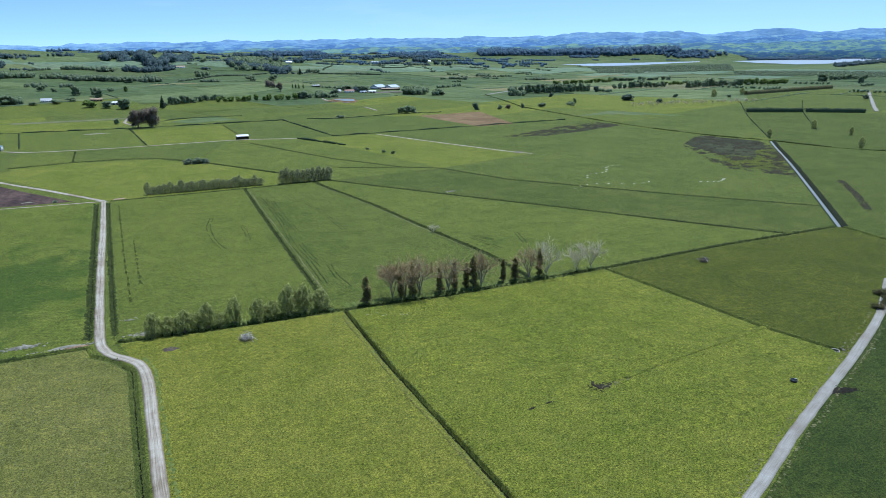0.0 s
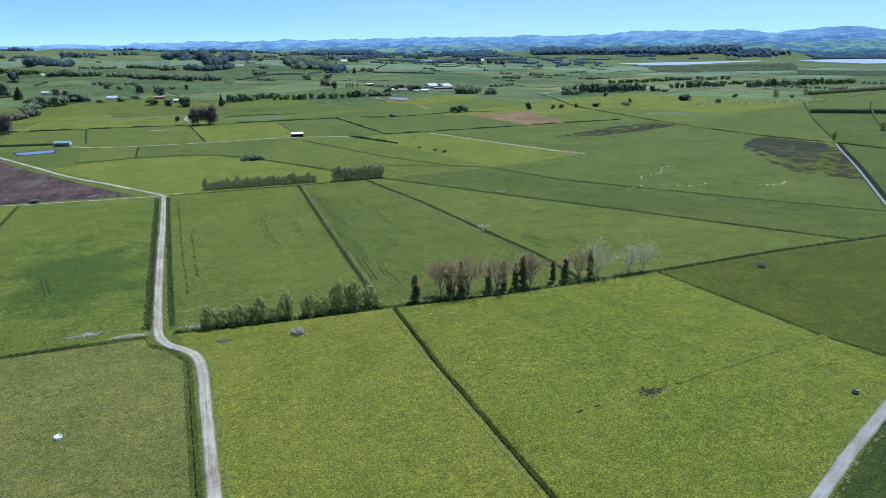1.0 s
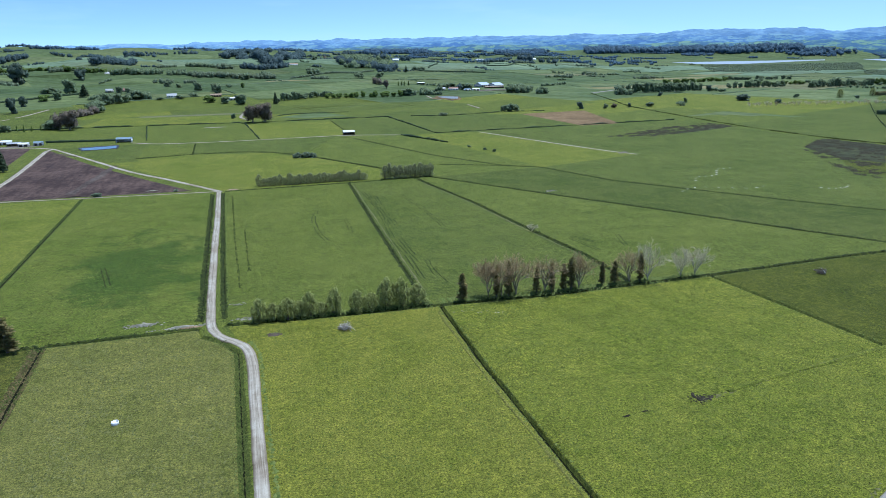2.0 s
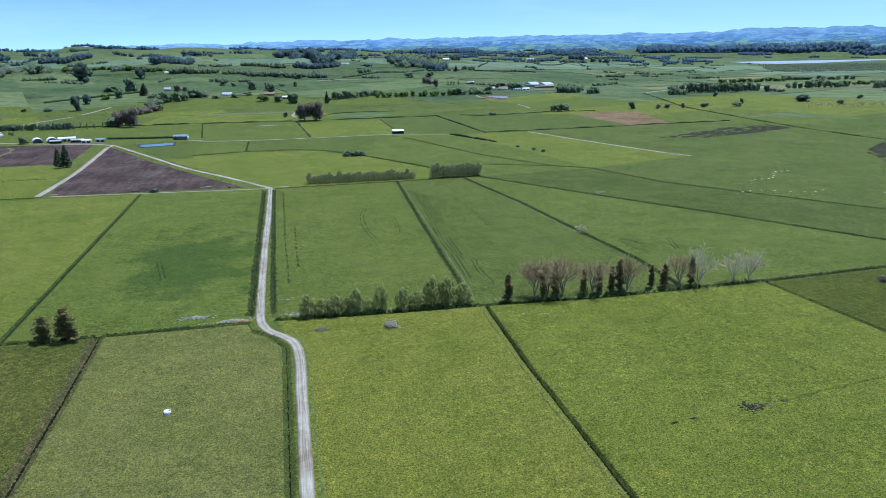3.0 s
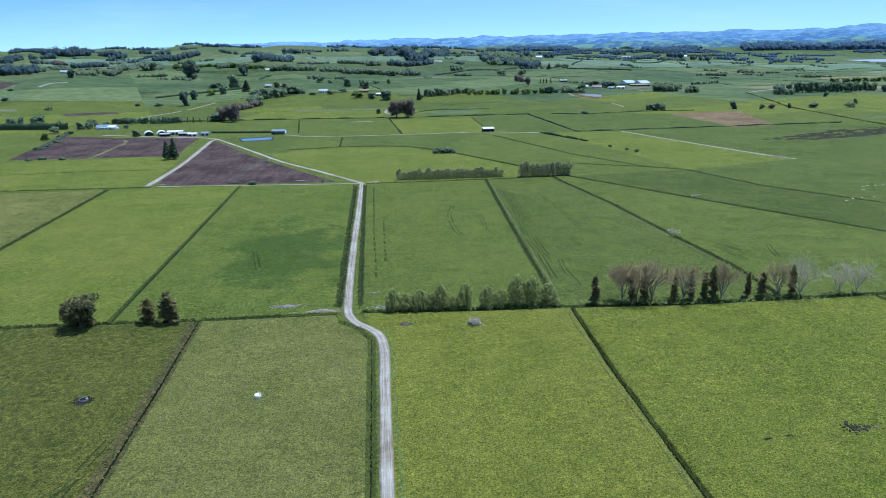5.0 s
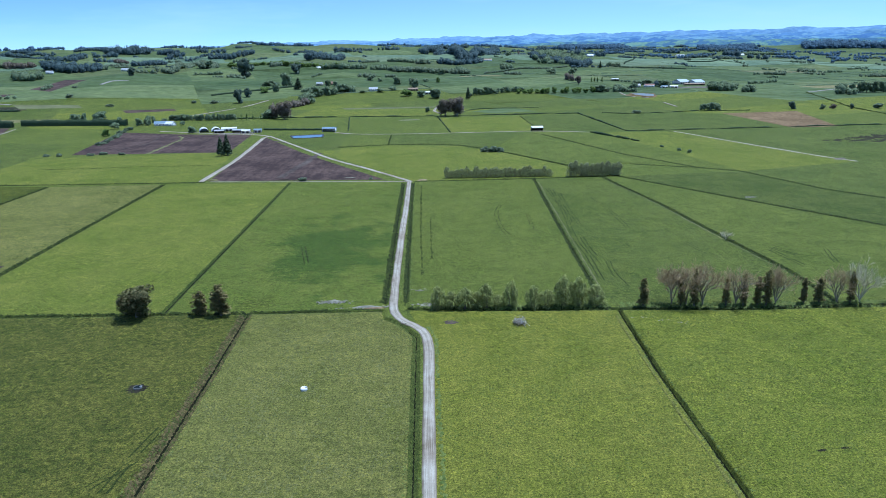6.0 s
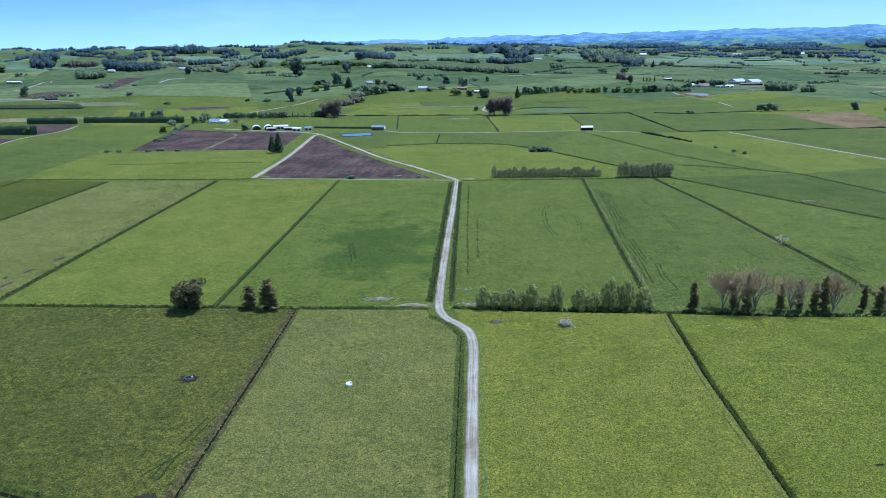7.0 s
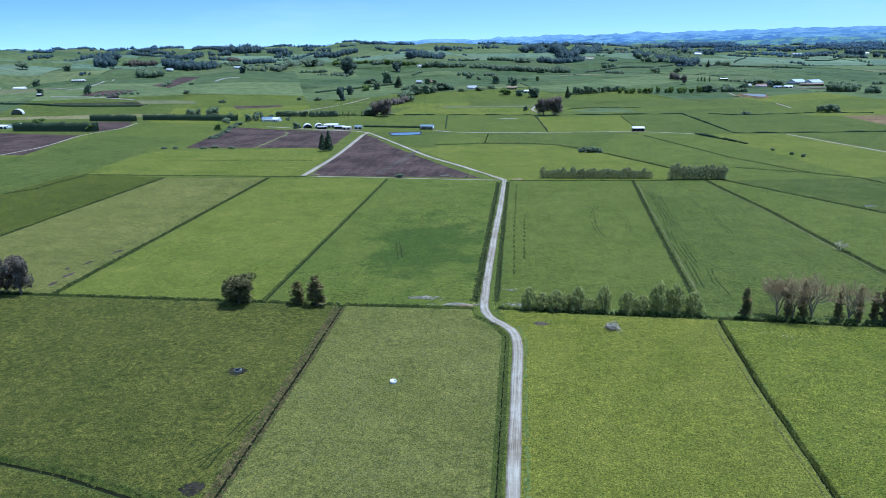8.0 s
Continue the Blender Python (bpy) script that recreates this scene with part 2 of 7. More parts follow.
TRODDEN = pasture("trodden_grass", (0.105, 0.115, 0.050), (0.200, 0.190, 0.100), 0.3, 0.8)
L_WILLOW = leafy("willow_leaf", (0.240, 0.275, 0.095), (0.430, 0.460, 0.180), 0.5)
L_OAK = leafy("broad_leaf", (0.150, 0.205, 0.120), (0.268, 0.335, 0.195), 0.45)
L_FRESH = leafy("spring_leaf", (0.110, 0.175, 0.042), (0.220, 0.295, 0.085), 0.4)
L_DARK = leafy("conifer_needle", (0.047, 0.075, 0.042), (0.104, 0.137, 0.073), 0.3)
L_RUST = leafy("rusty_conifer", (0.115, 0.130, 0.046), (0.340, 0.270, 0.120), 0.4)
L_HEDGE = leafy("hedge_leaf", (0.045, 0.072, 0.042), (0.095, 0.130, 0.070), 0.3)
L_GRASS = leafy("rank_grass", (0.085, 0.130, 0.030), (0.190, 0.225, 0.066), 0.2)
L_SWARD = leafy("sward", (0.056, 0.085, 0.012), (0.190, 0.205, 0.040), 0.1)
L_SWARD_DULL = leafy("dull_sward", (0.065, 0.080, 0.024), (0.200, 0.200, 0.075), 0.1)
L_SWARD_DARK = leafy("dark_sward", (0.034, 0.052, 0.010), (0.105, 0.112, 0.026), 0.1)
L_BANK = leafy("bank_growth", (0.040, 0.062, 0.012), (0.104, 0.124, 0.030), 0.15)
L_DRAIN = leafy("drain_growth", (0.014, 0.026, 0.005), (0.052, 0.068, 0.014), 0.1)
L_RUSH = leafy("rushes", (0.095, 0.100, 0.042), (0.200, 0.185, 0.090), 0.2)
L_SEDGE = leafy("sedge_with_reflection", (0.007, 0.012, 0.006), (0.022, 0.030, 0.013), 0.05)
L_DEAD = leafy("dead_rush", (0.052, 0.044, 0.016), (0.165, 0.132, 0.060), 0.15)
L_SWAMP = leafy("swamp_rush", (0.020, 0.021, 0.012), (0.064, 0.060, 0.034), 0.15)
L_DUSK = leafy("dusky_leaf", (0.065, 0.078, 0.030), (0.205, 0.185, 0.088), 0.35)
L_SOFT = leafy("valley_leaf", (0.144, 0.190, 0.121), (0.253, 0.305, 0.196), 0.45)
L_MAUVE = leafy("bare_twigs", (0.130, 0.108, 0.084), (0.235, 0.203, 0.164), 0.35)
L_SHELTER = leafy("shelter_leaf", (0.190, 0.215, 0.110), (0.340, 0.360, 0.205), 0.4)
L_DEEP = leafy("evergreen_leaf", (0.078, 0.116, 0.090), (0.142, 0.186, 0.142), 0.35)
# distance haze mixed into both leaf colours below; L_OAK is lifted for it too
L_BUSH_HAZE = leafy("hazed_bush", (0.070, 0.112, 0.118), (0.122, 0.172, 0.180), 0.4)
L_HAZE = leafy("hazed_wood", (0.084, 0.148, 0.220), (0.130, 0.208, 0.285), 0.4)
B_TRUNK = bark("bark", (0.10, 0.08, 0.06), (0.24, 0.21, 0.17))
B_LIMB = bark("grey_limb", (0.190, 0.155, 0.110), (0.380, 0.330, 0.250))
B_PALE = bark("pale_bark", (0.460, 0.410, 0.280), (0.680, 0.610, 0.440))
B_TWIG = bark("budding_twig", (0.320, 0.235, 0.125), (0.500, 0.370, 0.210))
B_GREY = bark("driftwood", (0.30, 0.28, 0.25), (0.68, 0.65, 0.60))
WHITE = plain("white_sheet", (0.80, 0.81, 0.82), 0.45)
GREY = plain("grey_sheet", (0.42, 0.44, 0.46), 0.4)
BLUEGREY = plain("blue_roof", (0.22, 0.30, 0.38), 0.4)
DARKWALL = plain("dark_timber", (0.05, 0.045, 0.04), 0.8)
CREAM = plain("cream_board", (0.62, 0.58, 0.50), 0.6)
RED = plain("rusty_roof", (0.22, 0.10, 0.07), 0.6)
TAN = plain("tan_board", (0.34, 0.24, 0.16), 0.7)
GLASS = plain("window_glass", (0.03, 0.04, 0.05), 0.08, 0.8, grime=0.0)
STONEGREY = plain("stained_concrete", (0.15, 0.15, 0.145), 0.85, 0.2, grime=0.6)
CONCRETE = plain("concrete", (0.46, 0.45, 0.42), 0.85, 0.2)
LINER = plain("pond_liner", (0.03, 0.03, 0.035), 0.5)
PALEROOF = plain("pale_blue_roof", (0.50, 0.57, 0.64), 0.4, 0.5, 0.0, 0.2)
DARKWATER = water("dark_water", (0.015, 0.018, 0.014), 0.1)
STREAK = soil("pale_peat", (0.065, 0.050, 0.044), (0.135, 0.108, 0.092))
POND = water("pond_water", (0.10, 0.15, 0.20), 0.12)
LAKE = water("lake_water", (0.36, 0.41, 0.46), 0.35, 0)
CANAL = water("canal_water", (0.20, 0.22, 0.22), 0.35)

from mathutils import geometry

# ---- making things ----


def part(name, data, material, parent=None, label=""):
    """Links mesh data (verts, faces) or a bmesh as one object, under a parent if one is given."""
    mesh = bpy.data.meshes.new(name)
    normals = None
    if isinstance(data, tuple):
        mesh.from_pydata(*data[:3])
        normals = data[3] if len(data) > 3 else None
    else:
        data.to_mesh(mesh)
        data.free()
    for m in material if isinstance(material, list) else [material]:
        mesh.materials.append(m)
    mesh.update()
    if normals is not None:
        mesh.polygons.foreach_set("use_smooth", [True] * len(mesh.polygons))
        mesh.normals_split_custom_set_from_vertices(normals)
    ob = new(name, mesh)
    ob.parent = parent
    if label:
        ob["label"] = label
    return ob


def empty(name, x, y, turn=0.0, z=None):
    ob = new(name)
    ob.empty_display_size = 0.3
    ob.matrix_world = pose(x, y, height(x, y) if z is None else z, 0, 0, turn)
    return ob


def soften(ob):
    ob.data.polygons.foreach_set("use_smooth", [True] * len(ob.data.polygons))
    return ob


# ---- the lie of the land ----
def smooth(a, b, v):
    k = np.clip((v - a) / (b - a), 0.0, 1.0)
    return k * k * (3 - 2 * k)


def ripple(x, y, size, seed):
    """Smooth value noise from -1 to 1, cells of the given size in metres."""
    u, v = x / size + seed * 17.3, y / size - seed * 9.1
    iu, iv = np.floor(u), np.floor(v)
    fu, fv = u - iu, v - iv
    fu, fv = fu * fu * (3 - 2 * fu), fv * fv * (3 - 2 * fv)

    def corner(a, b):
        h = np.sin(a * 127.1 + b * 311.7 + seed * 74.7) * 43758.5453
        return (h - np.floor(h)) * 2 - 1
    low = corner(iu, iv) * (1 - fu) + corner(iu + 1, iv) * fu
    high = corner(iu, iv + 1) * (1 - fu) + corner(iu + 1, iv + 1) * fu
    return low * (1 - fv) + high * fv


def land(x, y):
    """Height of the ground: a drained plain, hills from the north-west round to the north, a lake to the north-east."""
    x, y = np.asarray(x, float), np.asarray(y, float)
    far = np.hypot(x, y)
    side = 0.68 * y - 0.73 * x                      # metres to the left of the line towards the lake
    west = smooth(0.12, 0.75, side / (far + 1)) * smooth(850, 1500, far)
    mid = smooth(-0.05, 0.35, side / (far + 1)) * smooth(1500, 2800, far)
    start = 3950 + 480 * smooth(0.02, 0.15, -side / (far + 1))
    shore = smooth(start, start + 700, far)
    mean = west * 48 * smooth(850, 3100, far) + mid * 30 * smooth(1500, 4200, far)
    mean = mean + shore * np.maximum(0, 74 - mean)
    roll = 16 * ripple(x, y, 520, 1) + 15 * ripple(x, y, 230, 2) + 9 * ripple(x, y, 105, 3)
    sunk = smooth(2700, 3900, far) * smooth(-0.15, 0.1, side / (far + 1)) * (1 - 0.85 * smooth(0.55, 0.85, side / (far + 1)))   # the last slopes fall away before the ranges
    mean, roll = mean - 13 * sunk, roll * (1 - 0.4 * sunk)
    dx, dy = 720.0, 20.0                          # the lake's western arm lies in a hollow
    k = np.clip(((x - 1990) * dx + (y - 2690) * dy) / (dx * dx + dy * dy), 0, 1)
    hollow = smooth(150, 480, np.hypot(x - 1990 - k * dx, y - 2690 - k * dy))
    return hollow * (mean + roll * np.maximum(west * (0.35 + 0.65 * smooth(1000, 2200, far)), np.maximum(0.6 * mid, shore)) + 10 * west * smooth(1000, 1500, far))


DITCHES = []


def ditch(points, half=1.4, bed=0.45, deep=0.9, kind="bank"):
    """An open drain along a line: half its width at the top and at the bed, and its depth."""
    DITCHES.append((points, half, bed, deep, kind))


def off_line(x, y, points):
    """Distance to a line of points."""
    best = np.full(np.shape(x), 1e9)
    for (ax, ay), (bx, by) in zip(points, points[1:]):
        dx, dy = bx - ax, by - ay
        k = np.clip(((x - ax) * dx + (y - ay) * dy) / (dx * dx + dy * dy), 0, 1)
        best = np.minimum(best, np.hypot(x - ax - k * dx, y - ay - k * dy))
    return best


def height(x, y):
    """The ground with its drains cut into it."""
    z = land(x, y)
    cut = np.zeros(np.shape(z))
    for points, half, bed, deep, kind in DITCHES:
        cut = np.maximum(cut, deep * (1 - smooth(bed, half, off_line(x, y, points))))
    return z - cut


# drains of the near paddocks
ditch([(-63.5, 228), (-62.7, 180), (-62.3, 100), (-61.5, 20)], 1.9, 0.35, 0.9, "brownbank")
ditch([(64.5, 222), (62.9, 172), (63.2, 60), (63.6, 0)], 0.85, 0.5, 1.3)
ditch([(174, 219), (178, 180), (181, 146), (186, 124)], 1.1, 0.35, 0.8)
ditch([(-330, 234), (-198, 231), (-92, 228), (-64, 227), (-17, 226.5)], 1.3, 0.4, 0.7)
ditch([(-8, 227), (24, 224), (64.5, 222), (104, 219), (174, 219), (243, 222), (318, 221)], 1.3, 0.5, 0.9)
ditch([(320, 221), (316, 195), (300, 150)], 1.6, 0.6, 1.0)
ditch([(-4.6, 60), (-4.7, 165), (-4.7, 203), (-9.8, 213.5), (-16, 219.5)], 1.2, 0.2, 0.7)
ditch([(-16.3, 234), (-16.2, 310), (-15.8, 458)], 1.2, 0.3, 0.6)
ditch([(-8.6, 234), (-9.2, 310), (-9.6, 458)], 0.9, 0.2, 0.4)
ditch([(-180, 140), (-117, 125.5), (-100, 122), (-62, 110)], 1.8, 0.5, 0.9)
# drains between the paddocks north of the long drain
ditch([(60.2, 225), (61.2, 240), (66, 350), (72, 463)], 0.85, 0.35, 0.7)
ditch([(-93.2, 230), (-93.3, 468)], 1.15, 0.25, 0.5, "rank")
ditch([(-177, 231), (-179.6, 473)], 1.3, 0.35, 0.7)
ditch([(-266, 236), (-262, 312), (-258, 473)], 1.2, 0.35, 0.7)
ditch([(141, 222), (142, 258), (137, 308), (131, 378), (121, 446), (119, 465)], 1.3, 0.4, 0.8)
ditch([(-8, 463.5), (72, 464), (130, 467)], 1.2, 0.4, 0.7)
ditch([(130, 466), (183, 381), (224, 318.5), (257, 265), (284, 224)], 1.2, 0.4, 0.8)
ditch([(151, 514), (195, 492), (218, 474), (240, 409), (304, 316), (352, 254)], 1.1, 0.3, 0.6)
ditch([(54, 607), (89, 543), (130, 466)], 1.5, 0.5, 0.8)
ditch([(116, 700), (160, 560), (195, 492)], 0.9, 0.3, 0.5)
ditch([(-327, 484), (-153, 477)], 1.0, 0.3, 0.5)
CANAL_LINE = [(553, 462), (523, 431), (458, 362), (381, 283), (320, 221)]
ditch(CANAL_LINE, 2.2, 1.0, 0.8, "rank")

PADDOCKS = []


def paddock(kind, *corners):
    PADDOCKS.append((kind, corners))


# the far farms: oblong fields in strips, each with its own tint
FIELD_EDGES = []
field_rng = random.Random(33)
FIELD_TURN = 0.35


def far_fields():
    c, d = math.cos(FIELD_TURN), math.sin(FIELD_TURN)
    u = -2700.0
    while u < 2700:
        u1 = u + field_rng.uniform(130, 270)
        v = -300.0
        while v < 2700:
            v1 = v + field_rng.uniform(80, 190)
            corners = [(round(a * c - b * d, 1), round(a * d + b * c, 1)) for a, b in ((u, v), (u1, v), (u1, v1), (u, v1))]
            mx, my = sum(p[0] for p in corners) / 4, sum(p[1] for p in corners) / 4
            r, bearing = math.hypot(mx, my), math.degrees(math.atan2(mx, my))
            # past 2050 m most fields take the haze-tinted hill grass
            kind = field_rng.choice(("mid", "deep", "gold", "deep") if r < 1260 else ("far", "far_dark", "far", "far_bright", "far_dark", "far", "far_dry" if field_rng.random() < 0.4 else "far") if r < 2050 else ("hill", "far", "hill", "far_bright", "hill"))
            hedged = [field_rng.random() < 0.45 for k in range(2)]
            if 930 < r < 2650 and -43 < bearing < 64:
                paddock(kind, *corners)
                if r > 1250 and bearing > -6:
                    FIELD_EDGES.extend(e for e, h in zip(((corners[0], corners[1]), (corners[1], corners[2])), hedged) if h)
            v = v1
        u = u1


far_fields()
paddock("bright", (-2, 20), (63.5, 20), (63, 172), (64.5, 222), (24, 224), (-8, 227), (-4, 210), (-2, 200))
paddock("mottled", (63.5, 60), (110, 84), (191, 120.6), (186, 124), (181, 146), (174, 219), (104, 219), (64.5, 222), (63, 172))
paddock("olive", (174, 219), (181, 146), (186, 124), (191, 120.6), (226, 137), (300, 150), (316, 195), (320, 221), (243, 222))
paddock("dull", (-61.5, 20), (-4.6, 20), (-4.7, 203), (-16, 219), (-17, 226.5), (-64, 227))
paddock("dark", (-330, 60), (-62, 60), (-64, 227), (-92, 228), (-198, 231), (-330, 234))
paddock("mid", (-9, 227), (60.2, 223), (66, 350), (72, 463), (-9, 463))
paddock("deep", (60.2, 223), (141, 221), (142, 258), (131, 378), (119, 465), (72, 463), (66, 350))
paddock("mid", (141, 221), (284, 224), (224, 318), (130, 466), (119, 465), (131, 378), (142, 258))
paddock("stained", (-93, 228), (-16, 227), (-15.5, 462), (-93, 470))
paddock("gold", (-177, 231), (-93, 228), (-93, 470), (-179.6, 474))
paddock("dull", (-264, 233), (-177, 231), (-179.6, 474), (-258, 474))
paddock("olive", (-420, 236), (-264, 233), (-258, 474), (-327, 484), (-420, 470))
paddock("gold", (-327, 484), (-157, 479), (-168, 612), (-186, 615), (-327, 604))
paddock("mid", (-600, 470), (-327, 484), (-327, 604), (-316, 626), (-345, 819), (-470, 840), (-487, 727), (-450, 583))
paddock("gold", (-13, 466), (72, 465), (89, 543), (54, 607), (-100, 622))
paddock("deep", (-160, 738), (-100, 622), (54, 607), (116, 700), (112, 728), (-70, 736))
paddock("deep", (-150, 737), (-88, 741), (-96, 636), (-138, 704))
paddock("gold", (174, 707), (252, 699), (280, 605), (317, 503), (219, 474), (205, 560))
paddock("deep", (252, 699), (205, 711), (420, 719), (502, 722), (513, 669), (359, 613), (317, 503), (280, 605))
paddock("mid", (89, 543), (130, 466), (219, 474), (195, 600), (168, 705), (116, 700))
paddock("deeper", (284, 224), (318, 221), (352, 254), (304, 316), (240, 409), (219, 474), (130, 466), (224, 318))
paddock("deep", (219, 474), (317, 503), (359, 613), (513, 669), (527, 523), (469, 484), (421, 327), (381, 283), (352, 254), (304, 316), (240, 409))
paddock("deeper", (320, 221), (381, 283), (523, 431), (553, 462), (700, 330), (400, 120), (316, 195))
paddock("soil", (-164, 722), (-152, 481), (-29, 473), (-60, 524), (-110, 612))
paddock("soil", (-316, 626), (-345, 800), (-270, 768), (-185, 748), (-177, 640), (-181, 622))
paddock("soil", (-640, 540), (-473, 583), (-450, 583), (-470, 660), (-487, 727), (-642, 762))
paddock("soil", (-490, 760), (-566, 766), (-560, 868), (-505, 866), (-478, 800))
paddock("stubble", (368, 869), (466, 877), (426, 716), (376, 705))
paddock("rush", (469, 484), (500, 508), (527, 523), (540, 470), (520, 436), (488, 422), (462, 398), (448, 425))
paddock("olive", (488, 422), (516, 427), (430, 340), (408, 375), (448, 425), (462, 398))
paddock("rush", (359, 613), (440, 650), (513, 669), (517, 638), (450, 612), (393, 603))
paddock("hay", (-729, 879), (-561, 907), (-490, 961), (-560, 959), (-738, 903))
paddock("gold", (-350, 830), (-470, 850), (-500, 890), (-370, 870))
paddock("gold", (640, 830), (860, 800), (820, 900), (690, 900))
paddock("gold", (560, 470), (700, 560), (760, 670), (641, 691), (545, 600))
paddock("hay", (900, 1180), (1040, 1180), (1000, 1290), (881, 1252))
paddock("hay", (699, 1249), (861, 1261), (822, 1333), (689, 1299))
paddock("hay", (70, 1500), (165, 1490), (160, 1545), (80, 1550))
paddock("mid", (-110, 750), (110, 745), (190, 900), (30, 900), (-110, 915))
paddock("gold", (-180, 930), (-30, 920), (60, 959), (100, 999), (-160, 1039))
paddock("deep", (-60, 1041), (150, 1009), (360, 1031), (336, 1150), (60, 1127))
paddock("deep", (205, 711), (420, 719), (376, 720), (368, 869), (196, 907))

paddock("rank", (-420, 234), (-420, 470), (-600, 470), (-600, 236))
paddock("rank", (226, 137), (300, 150), (400, 120), (320, -60), (20, -20), (20, 43), (106, 81))


paddock("mid", (54, 607), (89, 543), (116, 700), (100, 720))
paddock("gold", (72, 463), (131, 466), (89, 543))
paddock("soil", (-755, 1138), (-752, 1201), (-686, 1207), (-692, 1136))
paddock("soil", (-711, 1301), (-743, 1500), (-665, 1430), (-648, 1248))
paddock("rush", (-750, 1062), (-616, 1087), (-589, 1047), (-717, 1021))
paddock("far_dry", (-636, 1106), (-535, 1109), (-518, 1082), (-606, 1070))
paddock("soil", (-452, 1065), (-385, 1095), (-371, 1062), (-430, 1026))
paddock("far_dry", (-124, 1050), (44, 1050), (50, 1030), (-116, 1028))
paddock("gold", (-207, 1080), (-87, 1120), (-80, 1060), (-190, 1030))
paddock("hay", (1014, 1590), (1226, 1608), (1001, 1445))
paddock("hay", (1228, 1716), (1422, 1754), (1400, 1700), (1200, 1660))
paddock("deep", (112, 728), (174, 707), (205, 711), (196, 907), (110, 745))
paddock("mid", (60, 225), (64.5, 221), (62, 235))
paddock("deeper", (553, 459), (566, 475), (758, 676), (872, 591), (1100, 500), (700, 330))
paddock("deep", (758, 676), (841, 761), (1014, 905), (1279, 935), (1300, 600), (872, 591))
paddock("deep", (534, 531), (530, 659), (641, 691), (758, 676), (566, 475))

# the plain beyond the willows, field by field
paddock("deep", (-80, 725), (-35, 719), (86, 697), (57, 639), (31, 632), (6, 646), (-35, 648))
paddock("mid", (-81, 724), (-36, 719), (-36, 648), (-79, 637))
paddock("gold", (-79, 634), (-32, 644), (31, 629), (82, 534), (21, 537), (-46, 544), (-65, 560))
paddock("gold", (15, 885), (25, 733), (111, 733), (118, 780), (118, 886))
paddock("deep", (119, 886), (200, 902), (204, 721), (130, 721), (119, 780))
paddock("deep", (254, 698), (326, 708), (497, 720), (526, 665), (440, 622), (358, 583), (318, 592))
paddock("deep", (-458, 567), (-436, 577), (-468, 728), (-350, 700), (-345, 628), (-341, 600), (-336, 537), (-338, 467), (-339, 413), (-420, 420))
paddock("gold", (-326, 484), (-336, 537), (-338, 605), (-195, 622), (-171, 600), (-170, 535), (-160, 481))


